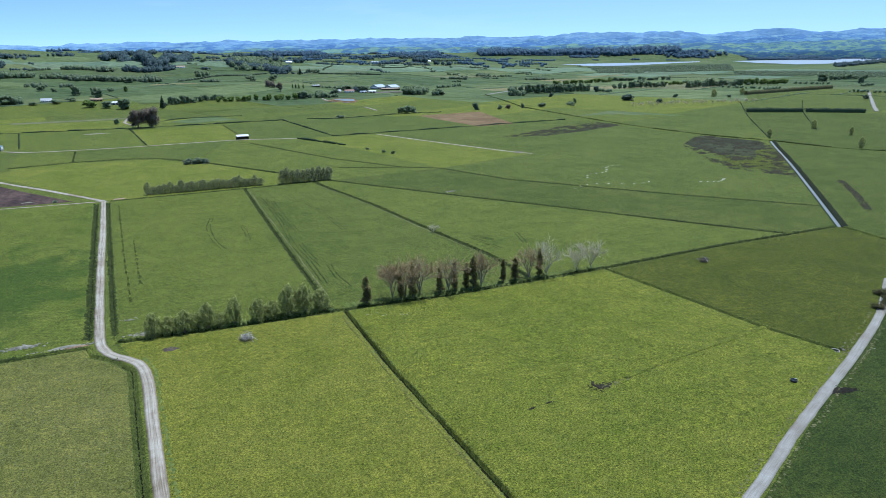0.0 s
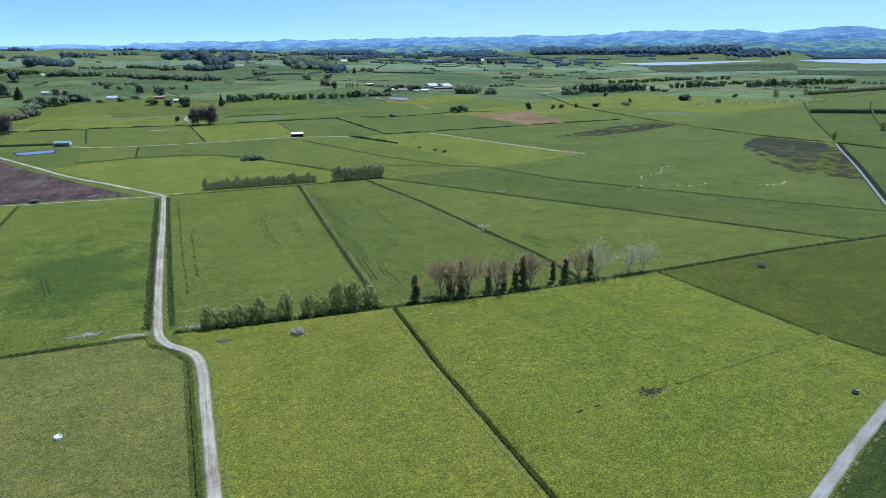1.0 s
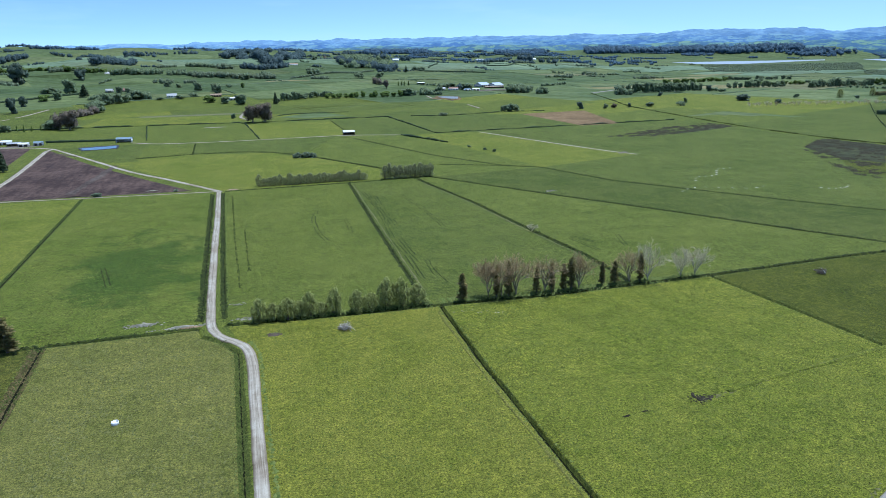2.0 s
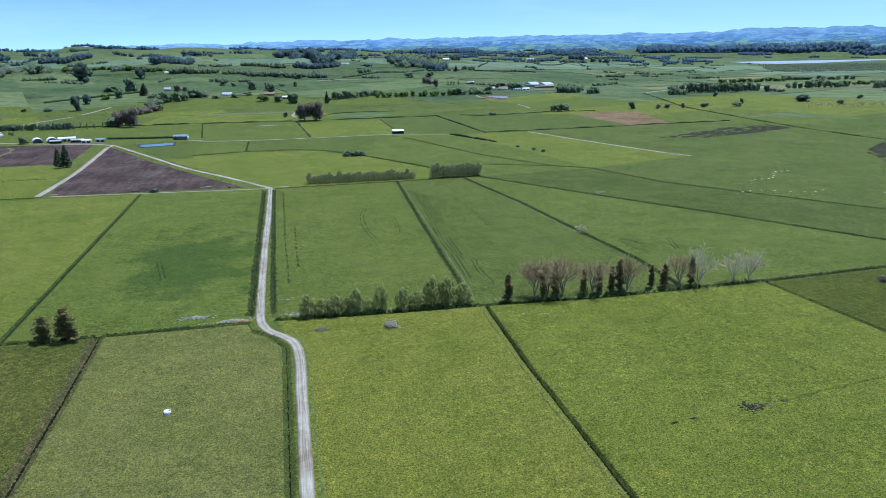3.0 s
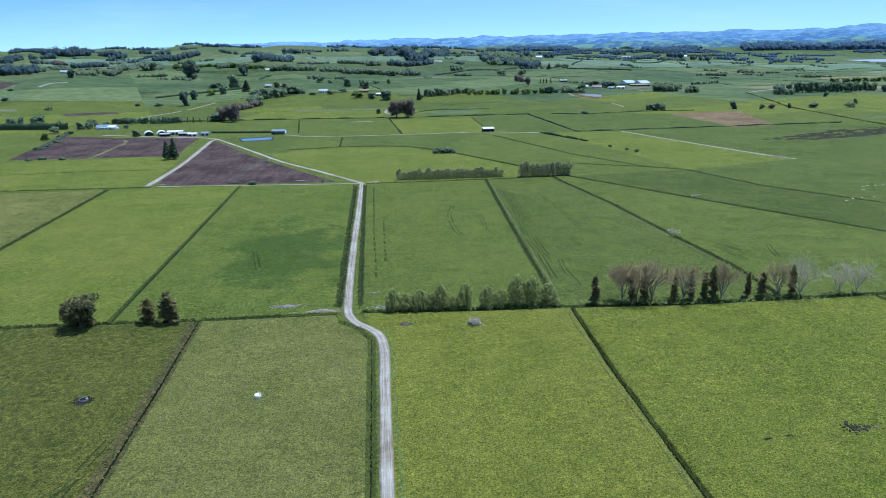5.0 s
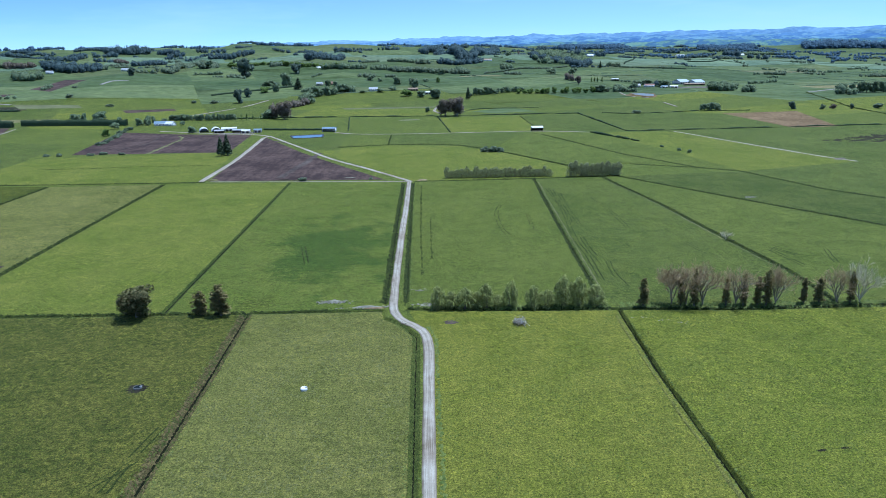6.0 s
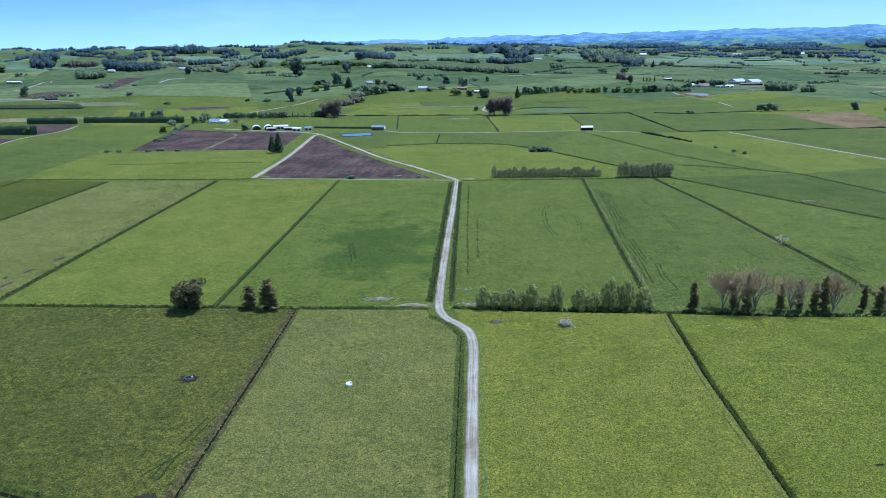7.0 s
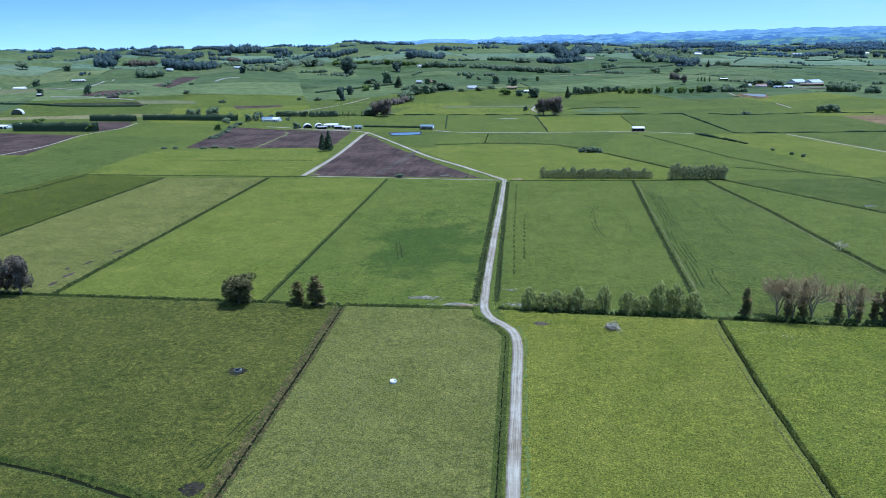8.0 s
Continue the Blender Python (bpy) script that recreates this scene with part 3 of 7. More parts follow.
def build_ground():
    """One sheet from below the craft to the horizon, fine where drains cross it."""
    points, ties = [], []

    def string(line):
        start = len(points)
        points.extend(line)
        ties.extend((i, i + 1) for i in range(start, start + len(line) - 1))

    rng = random.Random(5)
    for line, half, bed, deep, kind in DITCHES:
        for off in (-half - 0.4, -half, -bed, bed, half, half + 0.4):
            out = []
            for k, ((ax, ay), (bx, by)) in enumerate(zip(line, line[1:])):
                n = max(1, int(math.hypot(bx - ax, by - ay) / 5))
                px, py = -(by - ay), bx - ax
                s = math.hypot(px, py)
                for i in range(n + (k == len(line) - 2)):
                    o = off + rng.uniform(-0.2, 0.2) * (abs(off) == half)
                    out.append((ax + (bx - ax) * i / n + px / s * o, ay + (by - ay) * i / n + py / s * o))
            string(out)
    for kind, corners in PADDOCKS:
        string(list(corners) + [corners[0]])
    fixed = len(points)
    xs = np.array([p[0] for p in points])
    ys = np.array([p[1] for p in points])

    def grid(x0, y0, x1, y1, step, hole=None):
        gx, gy = np.meshgrid(np.arange(x0, x1, step), np.arange(y0, y1, step))
        gx, gy = gx.ravel(), gy.ravel()
        gx, gy = gx + np.random.uniform(-0.25, 0.25, gx.size) * step, gy + np.random.uniform(-0.25, 0.25, gy.size) * step
        keep = np.ones(gx.size, bool)
        if hole:
            keep &= ~((gx > hole[0]) & (gx < hole[2]) & (gy > hole[1]) & (gy < hole[3]))
        keep &= np.hypot(gx, gy) < 4880
        for line, half, bed, deep, kind in DITCHES:
            keep &= off_line(gx, gy, line) > half + 1.4
        points.extend(zip(gx[keep].tolist(), gy[keep].tolist()))

    grid(-420, 20, 620, 760, 14)
    grid(-1600, 0, 1700, 2300, 36, (-420, 20, 620, 760))
    grid(-4880, -600, 4880, 4880, 66, (-1600, 0, 1700, 2300))
    grid(-4880, -4880, 4880, -600, 330)
    for i in range(180):
        a = 2 * math.pi * i / 180
        points.append((4890 * math.cos(a), 4890 * math.sin(a)))
    flat, _, tris, _, _, _ = geometry.delaunay_2d_cdt([Vector(p) for p in points], ties, [], 0, 0.02)
    x, y = np.array([v.x for v in flat]), np.array([v.y for v in flat])
    z = height(x, y)
    mesh = bpy.data.meshes.new("ground")
    mesh.from_pydata(np.stack([x, y, z], 1).tolist(), [], [tuple(t) for t in tris])
    tri = np.array([tuple(t) for t in tris])
    cx, cy = x[tri].mean(1), y[tri].mean(1)
    names = list(M)
    slot = np.where(np.hypot(cx, cy) < 950, names.index("mid"), names.index("far"))
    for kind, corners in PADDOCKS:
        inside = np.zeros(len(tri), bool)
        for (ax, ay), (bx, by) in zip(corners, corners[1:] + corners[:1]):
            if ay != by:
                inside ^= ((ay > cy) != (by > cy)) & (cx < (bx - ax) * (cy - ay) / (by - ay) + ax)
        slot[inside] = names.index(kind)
    for line, half, bed, deep, kind in DITCHES:
        d = off_line(cx, cy, line)
        slot[d < half * 1.02] = names.index(kind)
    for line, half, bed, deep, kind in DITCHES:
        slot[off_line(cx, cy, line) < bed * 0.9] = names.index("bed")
    for n in names:
        mesh.materials.append(M[n])
    mesh.polygons.foreach_set("material_index", slot.astype(np.int32))
    mesh.polygons.foreach_set("use_smooth", np.ones(len(tri), bool))
    mesh.update()
    return tagged(new("ground", mesh), "green grazed paddocks cut by drains, rising to far hills", "ground", kind="structure")


build_ground()


def bend(points, step=3.0):
    """A smooth line through the points."""
    p = [Vector(q) for q in points]
    p = [2 * p[0] - p[1]] + p + [2 * p[-1] - p[-2]]
    out = []
    for a, b, c, d in zip(p, p[1:], p[2:], p[3:]):
        n = max(1, int((c - b).length / step))
        for i in range(n):
            t = i / n
            out.append(0.5 * (2 * b + (c - a) * t + (2 * a - 5 * b + 4 * c - d) * t * t + (3 * b - a - 3 * c + d) * t ** 3))
    out.append(p[-2])
    return out


def track(name, points, width, material, label, category="track", crown=0.12, step=3.0, ragged=0.25, over=0.03):
    """A metalled way as a cambered ribbon with uneven edges, its sides running into the ground."""
    line = bend(points, step)
    rng = random.Random(len(points) * 7 + int(width * 10))
    verts, faces, uvs = [], [], []
    across = (-0.53, -0.5, -0.28, 0.0, 0.28, 0.5, 0.53)
    sink = (-0.25, over, over + crown * 0.6, over + crown, over + crown * 0.6, over, -0.25)
    wob = [0.0, 0.0]
    along = 0.0
    for i, p in enumerate(line):
        t = (line[min(i + 1, len(line) - 1)] - line[max(i - 1, 0)]).normalized()
        if i:
            along += (p - line[i - 1]).length
        wob = [0.6 * w + rng.uniform(-ragged, ragged) for w in wob]
        for a, s in zip(across, sink):
            o = a * width + (wob[0] if a < -0.4 else wob[1] if a > 0.4 else 0.0)
            x, y = p.x + t.y * o, p.y - t.x * o
            verts.append((x, y, float(land(x, y)) + s))
            uvs.append(((a + 0.53) / 1.06, along / width))
    k = len(across)
    for i in range(len(line) - 1):
        for j in range(k - 1):
            faces.append((i * k + j, i * k + j + 1, (i + 1) * k + j + 1, (i + 1) * k + j))
    ob = part(name, (verts, [], faces), material)
    layer = ob.data.uv_layers.new(name="ribbon")
    for loop in ob.data.loops:
        layer.data[loop.index].uv = uvs[loop.vertex_index]
    soften(ob)
    return tagged(ob, label, category, kind="structure")


track("road", [(0.5, -40), (-1.3, 60), (-1.2, 121), (-1.0, 165), (-0.9, 195), (-3.0, 208), (-8.5, 215.5), (-12.3, 224), (-13.3, 243), (-13.2, 310), (-12.4, 396), (-12.2, 464)], 3.2, GRAVEL, "pale gravel farm track with two worn wheel lines", step=4.0, ragged=0.1)
track("road", [(-12.2, 466), (-43, 516), (-78, 570), (-104, 620), (-135, 680), (-163, 733)], 3.4, GRAVEL, "gravel farm track beside the tilled triangle")
track("road", [(-157, 480), (-157, 562), (-161, 640), (-166, 712), (-164, 732)], 4.2, GRAVEL, "gravel farm track between tilled peat and grass")
track("road", [(-10, 464.5), (-60, 469), (-150, 479)], 1.8, GRAVEL, "narrow gravel path along the tilled triangle")
track("road", [(-98, 755), (-70, 735), (-4, 727), (60, 729), (116, 728), (174, 707)], 3.6, GRAVEL, "gravel track leading to the hay shed")
track("road", [(250, 702), (280, 605), (305, 530), (318, 503)], 3.4, GRAVEL, "gravel track across green paddocks")
track("road", [(20, 45), (106, 83.3), (132.5, 95.6), (159, 107), (191, 120.5), (226, 137), (262, 158)], 2.9, LIME, "wide pale limestone farm track", step=2.0, ragged=0.13)
track("road", [(-163, 733), (-184, 750), (-230, 768), (-300, 800)], 4.0, GRAVEL, "gravel yard track at the farm sheds")
track("road", [(-473, 583), (-470, 640), (-487, 727), (-480, 790), (-490, 850)], 3.0, GRAVEL, "gravel track round the tilled field")
track("road", [(-330, 950), (-300, 1050), (-260, 1180)], 4.0, GRAVEL, "country lane climbing past trees", over=0.3)
track("road", [(60, 1170), (30, 1090), (12, 990), (20, 940)], 4.0, GRAVEL, "country lane past an old tree", over=0.3)
for lane in ([(-1164, 1474), (-975, 1327), (-824, 1196), (-790, 1219)], [(-800, 1230), (-860, 1380), (-925, 1530)], [(-795, 1121), (-726, 1124), (-633, 1101)], [(-601, 1340), (-595, 1380), (-573, 1398)], [(631, 1163), (717, 1227), (787, 1278)], [(1282, 870), (999, 667), (898, 593)]):
    track("road", lane, 5.0, LIME, "pale lane between far paddocks", "lane", 0.2, 12.0, 0.6, 0.4)

for lane in ([(353, 1042), (347, 970)], [(342, 1243), (345, 1186), (361, 1141)]):
    track("road", lane, 3.2, GRAVEL, "narrow lane between far paddocks", "lane", 0.2, 12.0, 0.6, 0.4)
track("bare_strip", [(-104, 488), (-98, 545), (-92, 604)], 5.5, STREAK, "pale trodden strip across tilled peat", "bare ground", 0.05, ragged=0.8)
def ruts(points, gap=1.9, seed=1):
    """Two wheel lines pressed into the grass, broken here and there."""
    rng = random.Random(seed)
    line = bend(points, 2.0)
    for side in (-gap / 2, gap / 2):
        run = []
        for i, p in enumerate(line):
            t = (line[min(i + 1, len(line) - 1)] - line[max(i - 1, 0)]).normalized()
            run.append((p.x + t.y * side + rng.gauss(0, 0.08), p.y - t.x * side + rng.gauss(0, 0.08)))
        at = 0
        while at < len(run) - 3:
            n = rng.randint(5, 16)
            if len(run[at:at + n]) > 2:
                track("wheel_rut", run[at:at + n], rng.uniform(0.34, 0.6), RUT, "dark wheel rut pressed into grass", "rut", 0.015, 2.0, 0.06, 0.02)
            at += n + rng.randint(0, 2)


for k, way in enumerate(([(75, 430), (75, 400), (74, 377), (72, 350), (70, 332), (68, 305), (68, 286), (67, 265), (66, 248)], [(77, 425), (75.6, 392), (75, 369), (72.5, 344)], [(80, 416), (77.5, 380), (76.5, 355), (76, 336)], [(97, 402), (98.5, 366), (98, 330)], [(41, 387), (37, 368), (36, 348), (36.4, 334), (38, 322)], [(72, 315), (71, 293), (71.5, 272)], [(74.5, 276), (73, 260), (73.5, 245)], [(116, 304), (118, 291), (121, 280), (124, 275)], [(148, 287), (150, 272), (151, 264)], [(150, 290), (153, 283), (156, 278)], [(172, 286), (169, 277), (166, 267)], [(53, 362), (52.5, 347), (51, 331)], [(88, 304), (88.5, 299), (89, 294)], [(-58, 310), (-55, 296), (-52, 282)], [(-66, 152), (-68, 139), (-69, 126)], [(-73, 128), (-70, 133), (-67, 138)])):
    ruts(way, 1.7, k)
track("bare_strip", [(-158, 700), (-142, 684), (-126, 664)], 2.6, STREAK, "pale trodden strip across tilled peat", "bare ground", 0.05, ragged=0.6)
track("bare_strip", [(181, 145.5), (160, 142.4), (135.5, 139.6), (118, 136.4)], 1.5, M["gold"], "grassy ridge of an old fence line", "bank", 0.35, ragged=0.4)
# vehicle tracks over the far tilled field
track("bare_strip", [(-248, 622), (-249, 672), (-252, 727), (-262, 750)], 3.2, TRODDEN, "pale grassy strip across tilled peat", "bare ground", 0.05, ragged=0.6)
track("bare_strip", [(-252, 727), (-238, 745), (-214, 752), (-195, 750)], 2.2, STREAK, "pale trodden strip across tilled peat", "bare ground", 0.05, ragged=0.6)
track("bare_strip", [(-232, 712), (-215, 720), (-196, 722)], 2.0, STREAK, "pale trodden strip across tilled peat", "bare ground", 0.05, ragged=0.6)
track("bare_strip", [(-290, 650), (-275, 690), (-280, 740)], 1.8, STREAK, "pale trodden strip across tilled peat", "bare ground", 0.05, ragged=0.6)
# trodden lips beside the drains
track("bare_strip", [(63.4, 242), (65.5, 290), (68.3, 350), (71, 410), (73.4, 455)], 0.45, TRODDEN, "pale trodden lip along a drain", "bare ground", 0.05, ragged=0.3)
track("bare_strip", [(62.2, 216), (60.7, 172), (60.9, 120), (61.2, 60)], 0.7, M["dull"], "pale trodden lip along a drain", "bare ground", 0.05, ragged=0.25)
track("bare_strip", [(139.2, 262), (135, 306), (128.8, 378), (119, 444)], 0.5, TRODDEN, "pale trodden lip along a drain", "bare ground", 0.05, ragged=0.3)


def pool(name, corners, level, material, label, category):
    """A level sheet of water."""
    bm = bmesh.new()
    bm.faces.new([bm.verts.new((x, y, level)) for x, y in corners])
    return tagged(part(name, bm, material), label, category, kind="structure")


line = bend(CANAL_LINE, 12)
rim = [(p.x - 0.85 * 0.7, p.y + 0.85 * 0.7) for p in line] + [(p.x + 0.85 * 0.7, p.y - 0.85 * 0.7) for p in reversed(line)]
pool("water", rim, -0.55, CANAL, "still canal water reflecting the pale sky", "canal")

pool("lake", [(1958, 2866), (2181, 2839), (2426, 2793), (2727, 2761), (2625, 2657), (2400, 2590), (2179, 2507), (2050, 2470), (1925, 2490), (1890, 2600), (1938, 2763)], 0.5, LAKE, "narrow pale arm of a shallow lake", "lake")
pool("lake", [(2846, 2662), (3216, 2642), (3540, 2579), (3670, 2426), (3745, 2309), (3531, 2174), (3264, 2154), (3024, 2123), (2700, 2030), (2560, 2060), (2620, 2200), (2640, 2320), (2714, 2442)], 0.5, LAKE, "wide pale shallow lake below far hills", "lake")


def ridge(name, radius, deep, crest, material, label, seed):
    """A range of distant hills: crest lists bearing in degrees and height, folds come from noise."""
    bearings, heights = [c[0] for c in crest], [c[1] for c in crest]
    n, rows = 700, 9
    a = np.linspace(radians(bearings[0]), radians(bearings[-1]), n)
    top = np.interp(np.degrees(a), bearings, heights)
    verts = []
    for j in range(rows):
        k = j / (rows - 1)
        r = radius - deep * (1 - k)
        x, y = r * np.sin(a), r * np.cos(a)
        fold = ripple(x, y, 260, seed) * 0.08 + ripple(x, y, 110, seed + 1) * 0.07 + ripple(x, y, 45, seed + 2) * 0.06 + ripple(x, y, 17, seed + 3) * 0.03
        z = top * (0.25 + 0.75 * k ** 0.8) * (1 + fold * (1.6 - 0.9 * k)) - 4
        verts += np.stack([x, y, z if j else z * 0 - 25], 1).tolist()
    faces = [(j * n + i, j * n + i + 1, (j + 1) * n + i + 1, (j + 1) * n + i) for j in range(rows - 1) for i in range(n - 1)]
    return tagged(soften(part(name, (verts, [], faces), material)), label, "hills", kind="structure")


def hazed_range(name, wood_tone, slope, pale, scale):
    """Distant hillsides: open slopes, paler paddocks and ragged dark woods, haze mixed into every colour."""
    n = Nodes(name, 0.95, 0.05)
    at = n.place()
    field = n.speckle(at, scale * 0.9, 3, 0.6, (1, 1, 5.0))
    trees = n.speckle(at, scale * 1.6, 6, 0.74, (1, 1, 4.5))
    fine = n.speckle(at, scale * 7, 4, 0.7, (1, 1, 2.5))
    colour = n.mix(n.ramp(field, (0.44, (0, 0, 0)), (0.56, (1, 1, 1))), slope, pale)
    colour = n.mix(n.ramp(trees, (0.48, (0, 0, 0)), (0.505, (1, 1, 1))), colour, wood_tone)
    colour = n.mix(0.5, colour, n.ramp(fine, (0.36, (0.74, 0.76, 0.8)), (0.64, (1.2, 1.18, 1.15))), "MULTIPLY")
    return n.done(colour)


# haze lies in these colours: each range farther back is paler and bluer
ridge("backdrop", 4880, 150, [(-60, 92), (-25, 95), (-16, 112), (-10, 122), (-6, 128), (-1, 134), (3.5, 142), (8, 152), (12, 146), (17, 143), (21, 150), (25, 146), (30, 150), (34, 152), (37, 168), (41, 166), (45, 150), (48.8, 172), (52, 158), (56.5, 170), (66, 150), (90, 90)], hazed_range("blue_range", (0.185, 0.320, 0.51), (0.220, 0.368, 0.55), (0.250, 0.400, 0.56), 0.006), "distant hill range painted pale blue with haze on the horizon", 31)
ridge("backdrop", 4770, 150, [(-60, 84), (-25, 86), (-14, 100), (-7, 112), (-3, 118), (2, 116), (6, 130), (10, 122), (14, 128), (19, 131), (24, 126), (29, 124), (33, 134), (38, 132), (43, 138), (47, 128), (51, 140), (55, 136), (66, 120), (90, 84)], hazed_range("far_range", (0.130, 0.245, 0.430), (0.192, 0.335, 0.480), (0.228, 0.375, 0.475), 0.007), "layered far hills with woods, blued by painted haze", 37)
ridge("backdrop", 4660, 150, [(-60, 80), (-22, 82), (-12, 92), (-5, 96), (1, 104), (7, 108), (11, 103), (15, 112), (20, 108), (25, 112), (30, 104), (34, 114), (38, 110), (42, 116), (46, 108), (50, 118), (54, 112), (66, 98), (90, 84)], hazed_range("wooded_range", (0.095, 0.190, 0.370), (0.160, 0.292, 0.420), (0.195, 0.335, 0.420), 0.008), "wooded hills before the horizon, tinted with painted haze", 41)
ridge("backdrop", 4540, 160, [(-60, 76), (-22, 78), (-12, 84), (-4, 82), (2, 90), (7, 88), (11, 94), (15, 90), (20, 96), (25, 92), (30, 90), (38, 96), (46, 93), (54, 98), (66, 88), (90, 76)], hazed_range("near_range", (0.078, 0.155, 0.250), (0.150, 0.262, 0.240), (0.190, 0.305, 0.225), 0.009), "green and wooded hills before the blue range", 47)

# ---- plants ----
ico = bmesh.new()
bmesh.ops.create_icosphere(ico, subdivisions=2, radius=1)
ICO_V = np.array([v.co[:] for v in ico.verts])
ICO_F = np.array([[v.index for v in f.verts] for f in ico.faces])
ico.free()
ico = bmesh.new()
bmesh.ops.create_icosphere(ico, subdivisions=1, radius=1)
LOW_V = np.array([v.co[:] for v in ico.verts])
LOW_F = np.array([[v.index for v in f.verts] for f in ico.faces])
ico.free()


class Heap:
    """Collects vertices and faces of one mesh."""

    def __init__(self):
        self.v, self.f, self.n, self.w = [], [], 0, []

    def put(self, verts, faces, normals=None):
        """Vertices with the way each faces, where it is known."""
        verts = np.asarray(verts, float)
        self.v.append(verts)
        self.w.append(np.zeros(verts.shape) if normals is None else normals)
        self.f.extend((np.asarray(faces) + self.n).tolist())
        self.n += len(verts)

    def data(self):
        return (np.concatenate(self.v).tolist(), [], [tuple(f) for f in self.f], np.concatenate(self.w).tolist())


def leaves(heap, rng, blobs, count, size, droop=0.0):
    """Bent leaf sprays scattered through the shells of the blobs (centre x, y, z, radii x, y, z)."""
    b = np.array(blobs, float)
    w = b[:, 3] * b[:, 4] + b[:, 4] * b[:, 5] + b[:, 3] * b[:, 5]
    pick = b[rng.choice(len(b), count, p=w / w.sum())]
    d = rng.normal(size=(count, 3))
    d /= np.linalg.norm(d, axis=1)[:, None]
    at = pick[:, :3] + d * pick[:, 3:] * (0.62 + 0.42 * rng.random((count, 1)) ** 0.7)
    a = rng.normal(size=(count, 3)) + 0.3 * d
    a[:, 2] -= droop
    a /= np.linalg.norm(a, axis=1)[:, None]
    c = np.cross(a, rng.normal(size=(count, 3)))
    c /= np.linalg.norm(c, axis=1)[:, None] + 1e-6
    s = size * (0.55 + 0.9 * rng.random((count, 1)))
    out = d + np.array((0, 0, 0.6)) + rng.normal(size=(count, 3)) * 0.25
    out /= np.linalg.norm(out, axis=1)[:, None]
    c *= np.sign(np.sum(np.cross(a, c) * out, axis=1))[:, None] * -1.0
    quad = np.stack([at - a * s, at + c * s * 0.55, at + a * s, at - c * s * 0.55], 1).reshape(-1, 3)
    heap.put(quad, np.arange(count * 4).reshape(-1, 4), np.repeat(out, 4, 0))


def lumps(heap, rng, blobs, fill=0.72, low=False):
    """Shaded inner mass of a dense crown."""
    v0, f0 = (LOW_V, LOW_F) if low else (ICO_V, ICO_F)
    for b in blobs:
        v = v0 * (1 + rng.uniform(-0.22, 0.22, (len(v0), 1))) * np.array(b[3:]) * fill + np.array(b[:3])
        up = v0 + np.array((0, 0, 0.45))
        heap.put(v, f0, up / np.linalg.norm(up, axis=1)[:, None])


def tube(heap, a, b, ra, rb, sides=5):
    a, b = np.array(a, float), np.array(b, float)
    d = b - a
    d /= np.linalg.norm(d) + 1e-9
    u = np.cross(d, (0.3, 0.9, 0.1))
    u /= np.linalg.norm(u) + 1e-9
    w = np.cross(d, u)
    k = np.arange(sides) * 2 * math.pi / sides
    ring = np.cos(k)[:, None] * u + np.sin(k)[:, None] * w
    i = np.arange(sides)
    heap.put(np.concatenate([a + ring * ra, b + ring * rb]), np.stack([i, (i + 1) % sides, (i + 1) % sides + sides, i + sides], 1), np.concatenate([ring, ring]))


def grow(wood, twigs, rng, at, way, length, radius, level, spread, lift, tips):
    """A limb in two bent lengths, and its branches; the finest go to the twig mesh."""
    mid = at + way * length * 0.5 + rng.normal(size=3) * length * 0.05
    way2 = way + rng.normal(size=3) * 0.15 + np.array((0, 0, lift))
    way2 /= np.linalg.norm(way2)
    end = mid + way2 * length * 0.5
    heap = wood if level > 1 else twigs
    tube(heap, at, mid, radius, radius * 0.82, 5 if level > 2 else 3)
    tube(heap, mid, end, radius * 0.82, radius * 0.6, 5 if level > 2 else 3)
    if level == 0:
        tips.append(end)
        return
    for i in range(rng.integers(3, 6) if level > 1 else rng.integers(3, 5)):
        k = 0.35 + 0.65 * (i + 1) / 5
        base = at + (mid - at) * min(1, k * 2) if k < 0.5 else mid + (end - mid) * (k * 2 - 1)
        out = rng.normal(size=3)
        out -= way2 * (out @ way2)
        out /= np.linalg.norm(out) + 1e-9
        w = way2 * (1 - spread * 0.4) + out * spread + np.array((0, 0, lift))
        w /= np.linalg.norm(w)
        grow(wood, twigs, rng, base, w, length * rng.uniform(0.55, 0.75), max(radius * 0.52, 0.026), level - 1, spread, lift, tips)


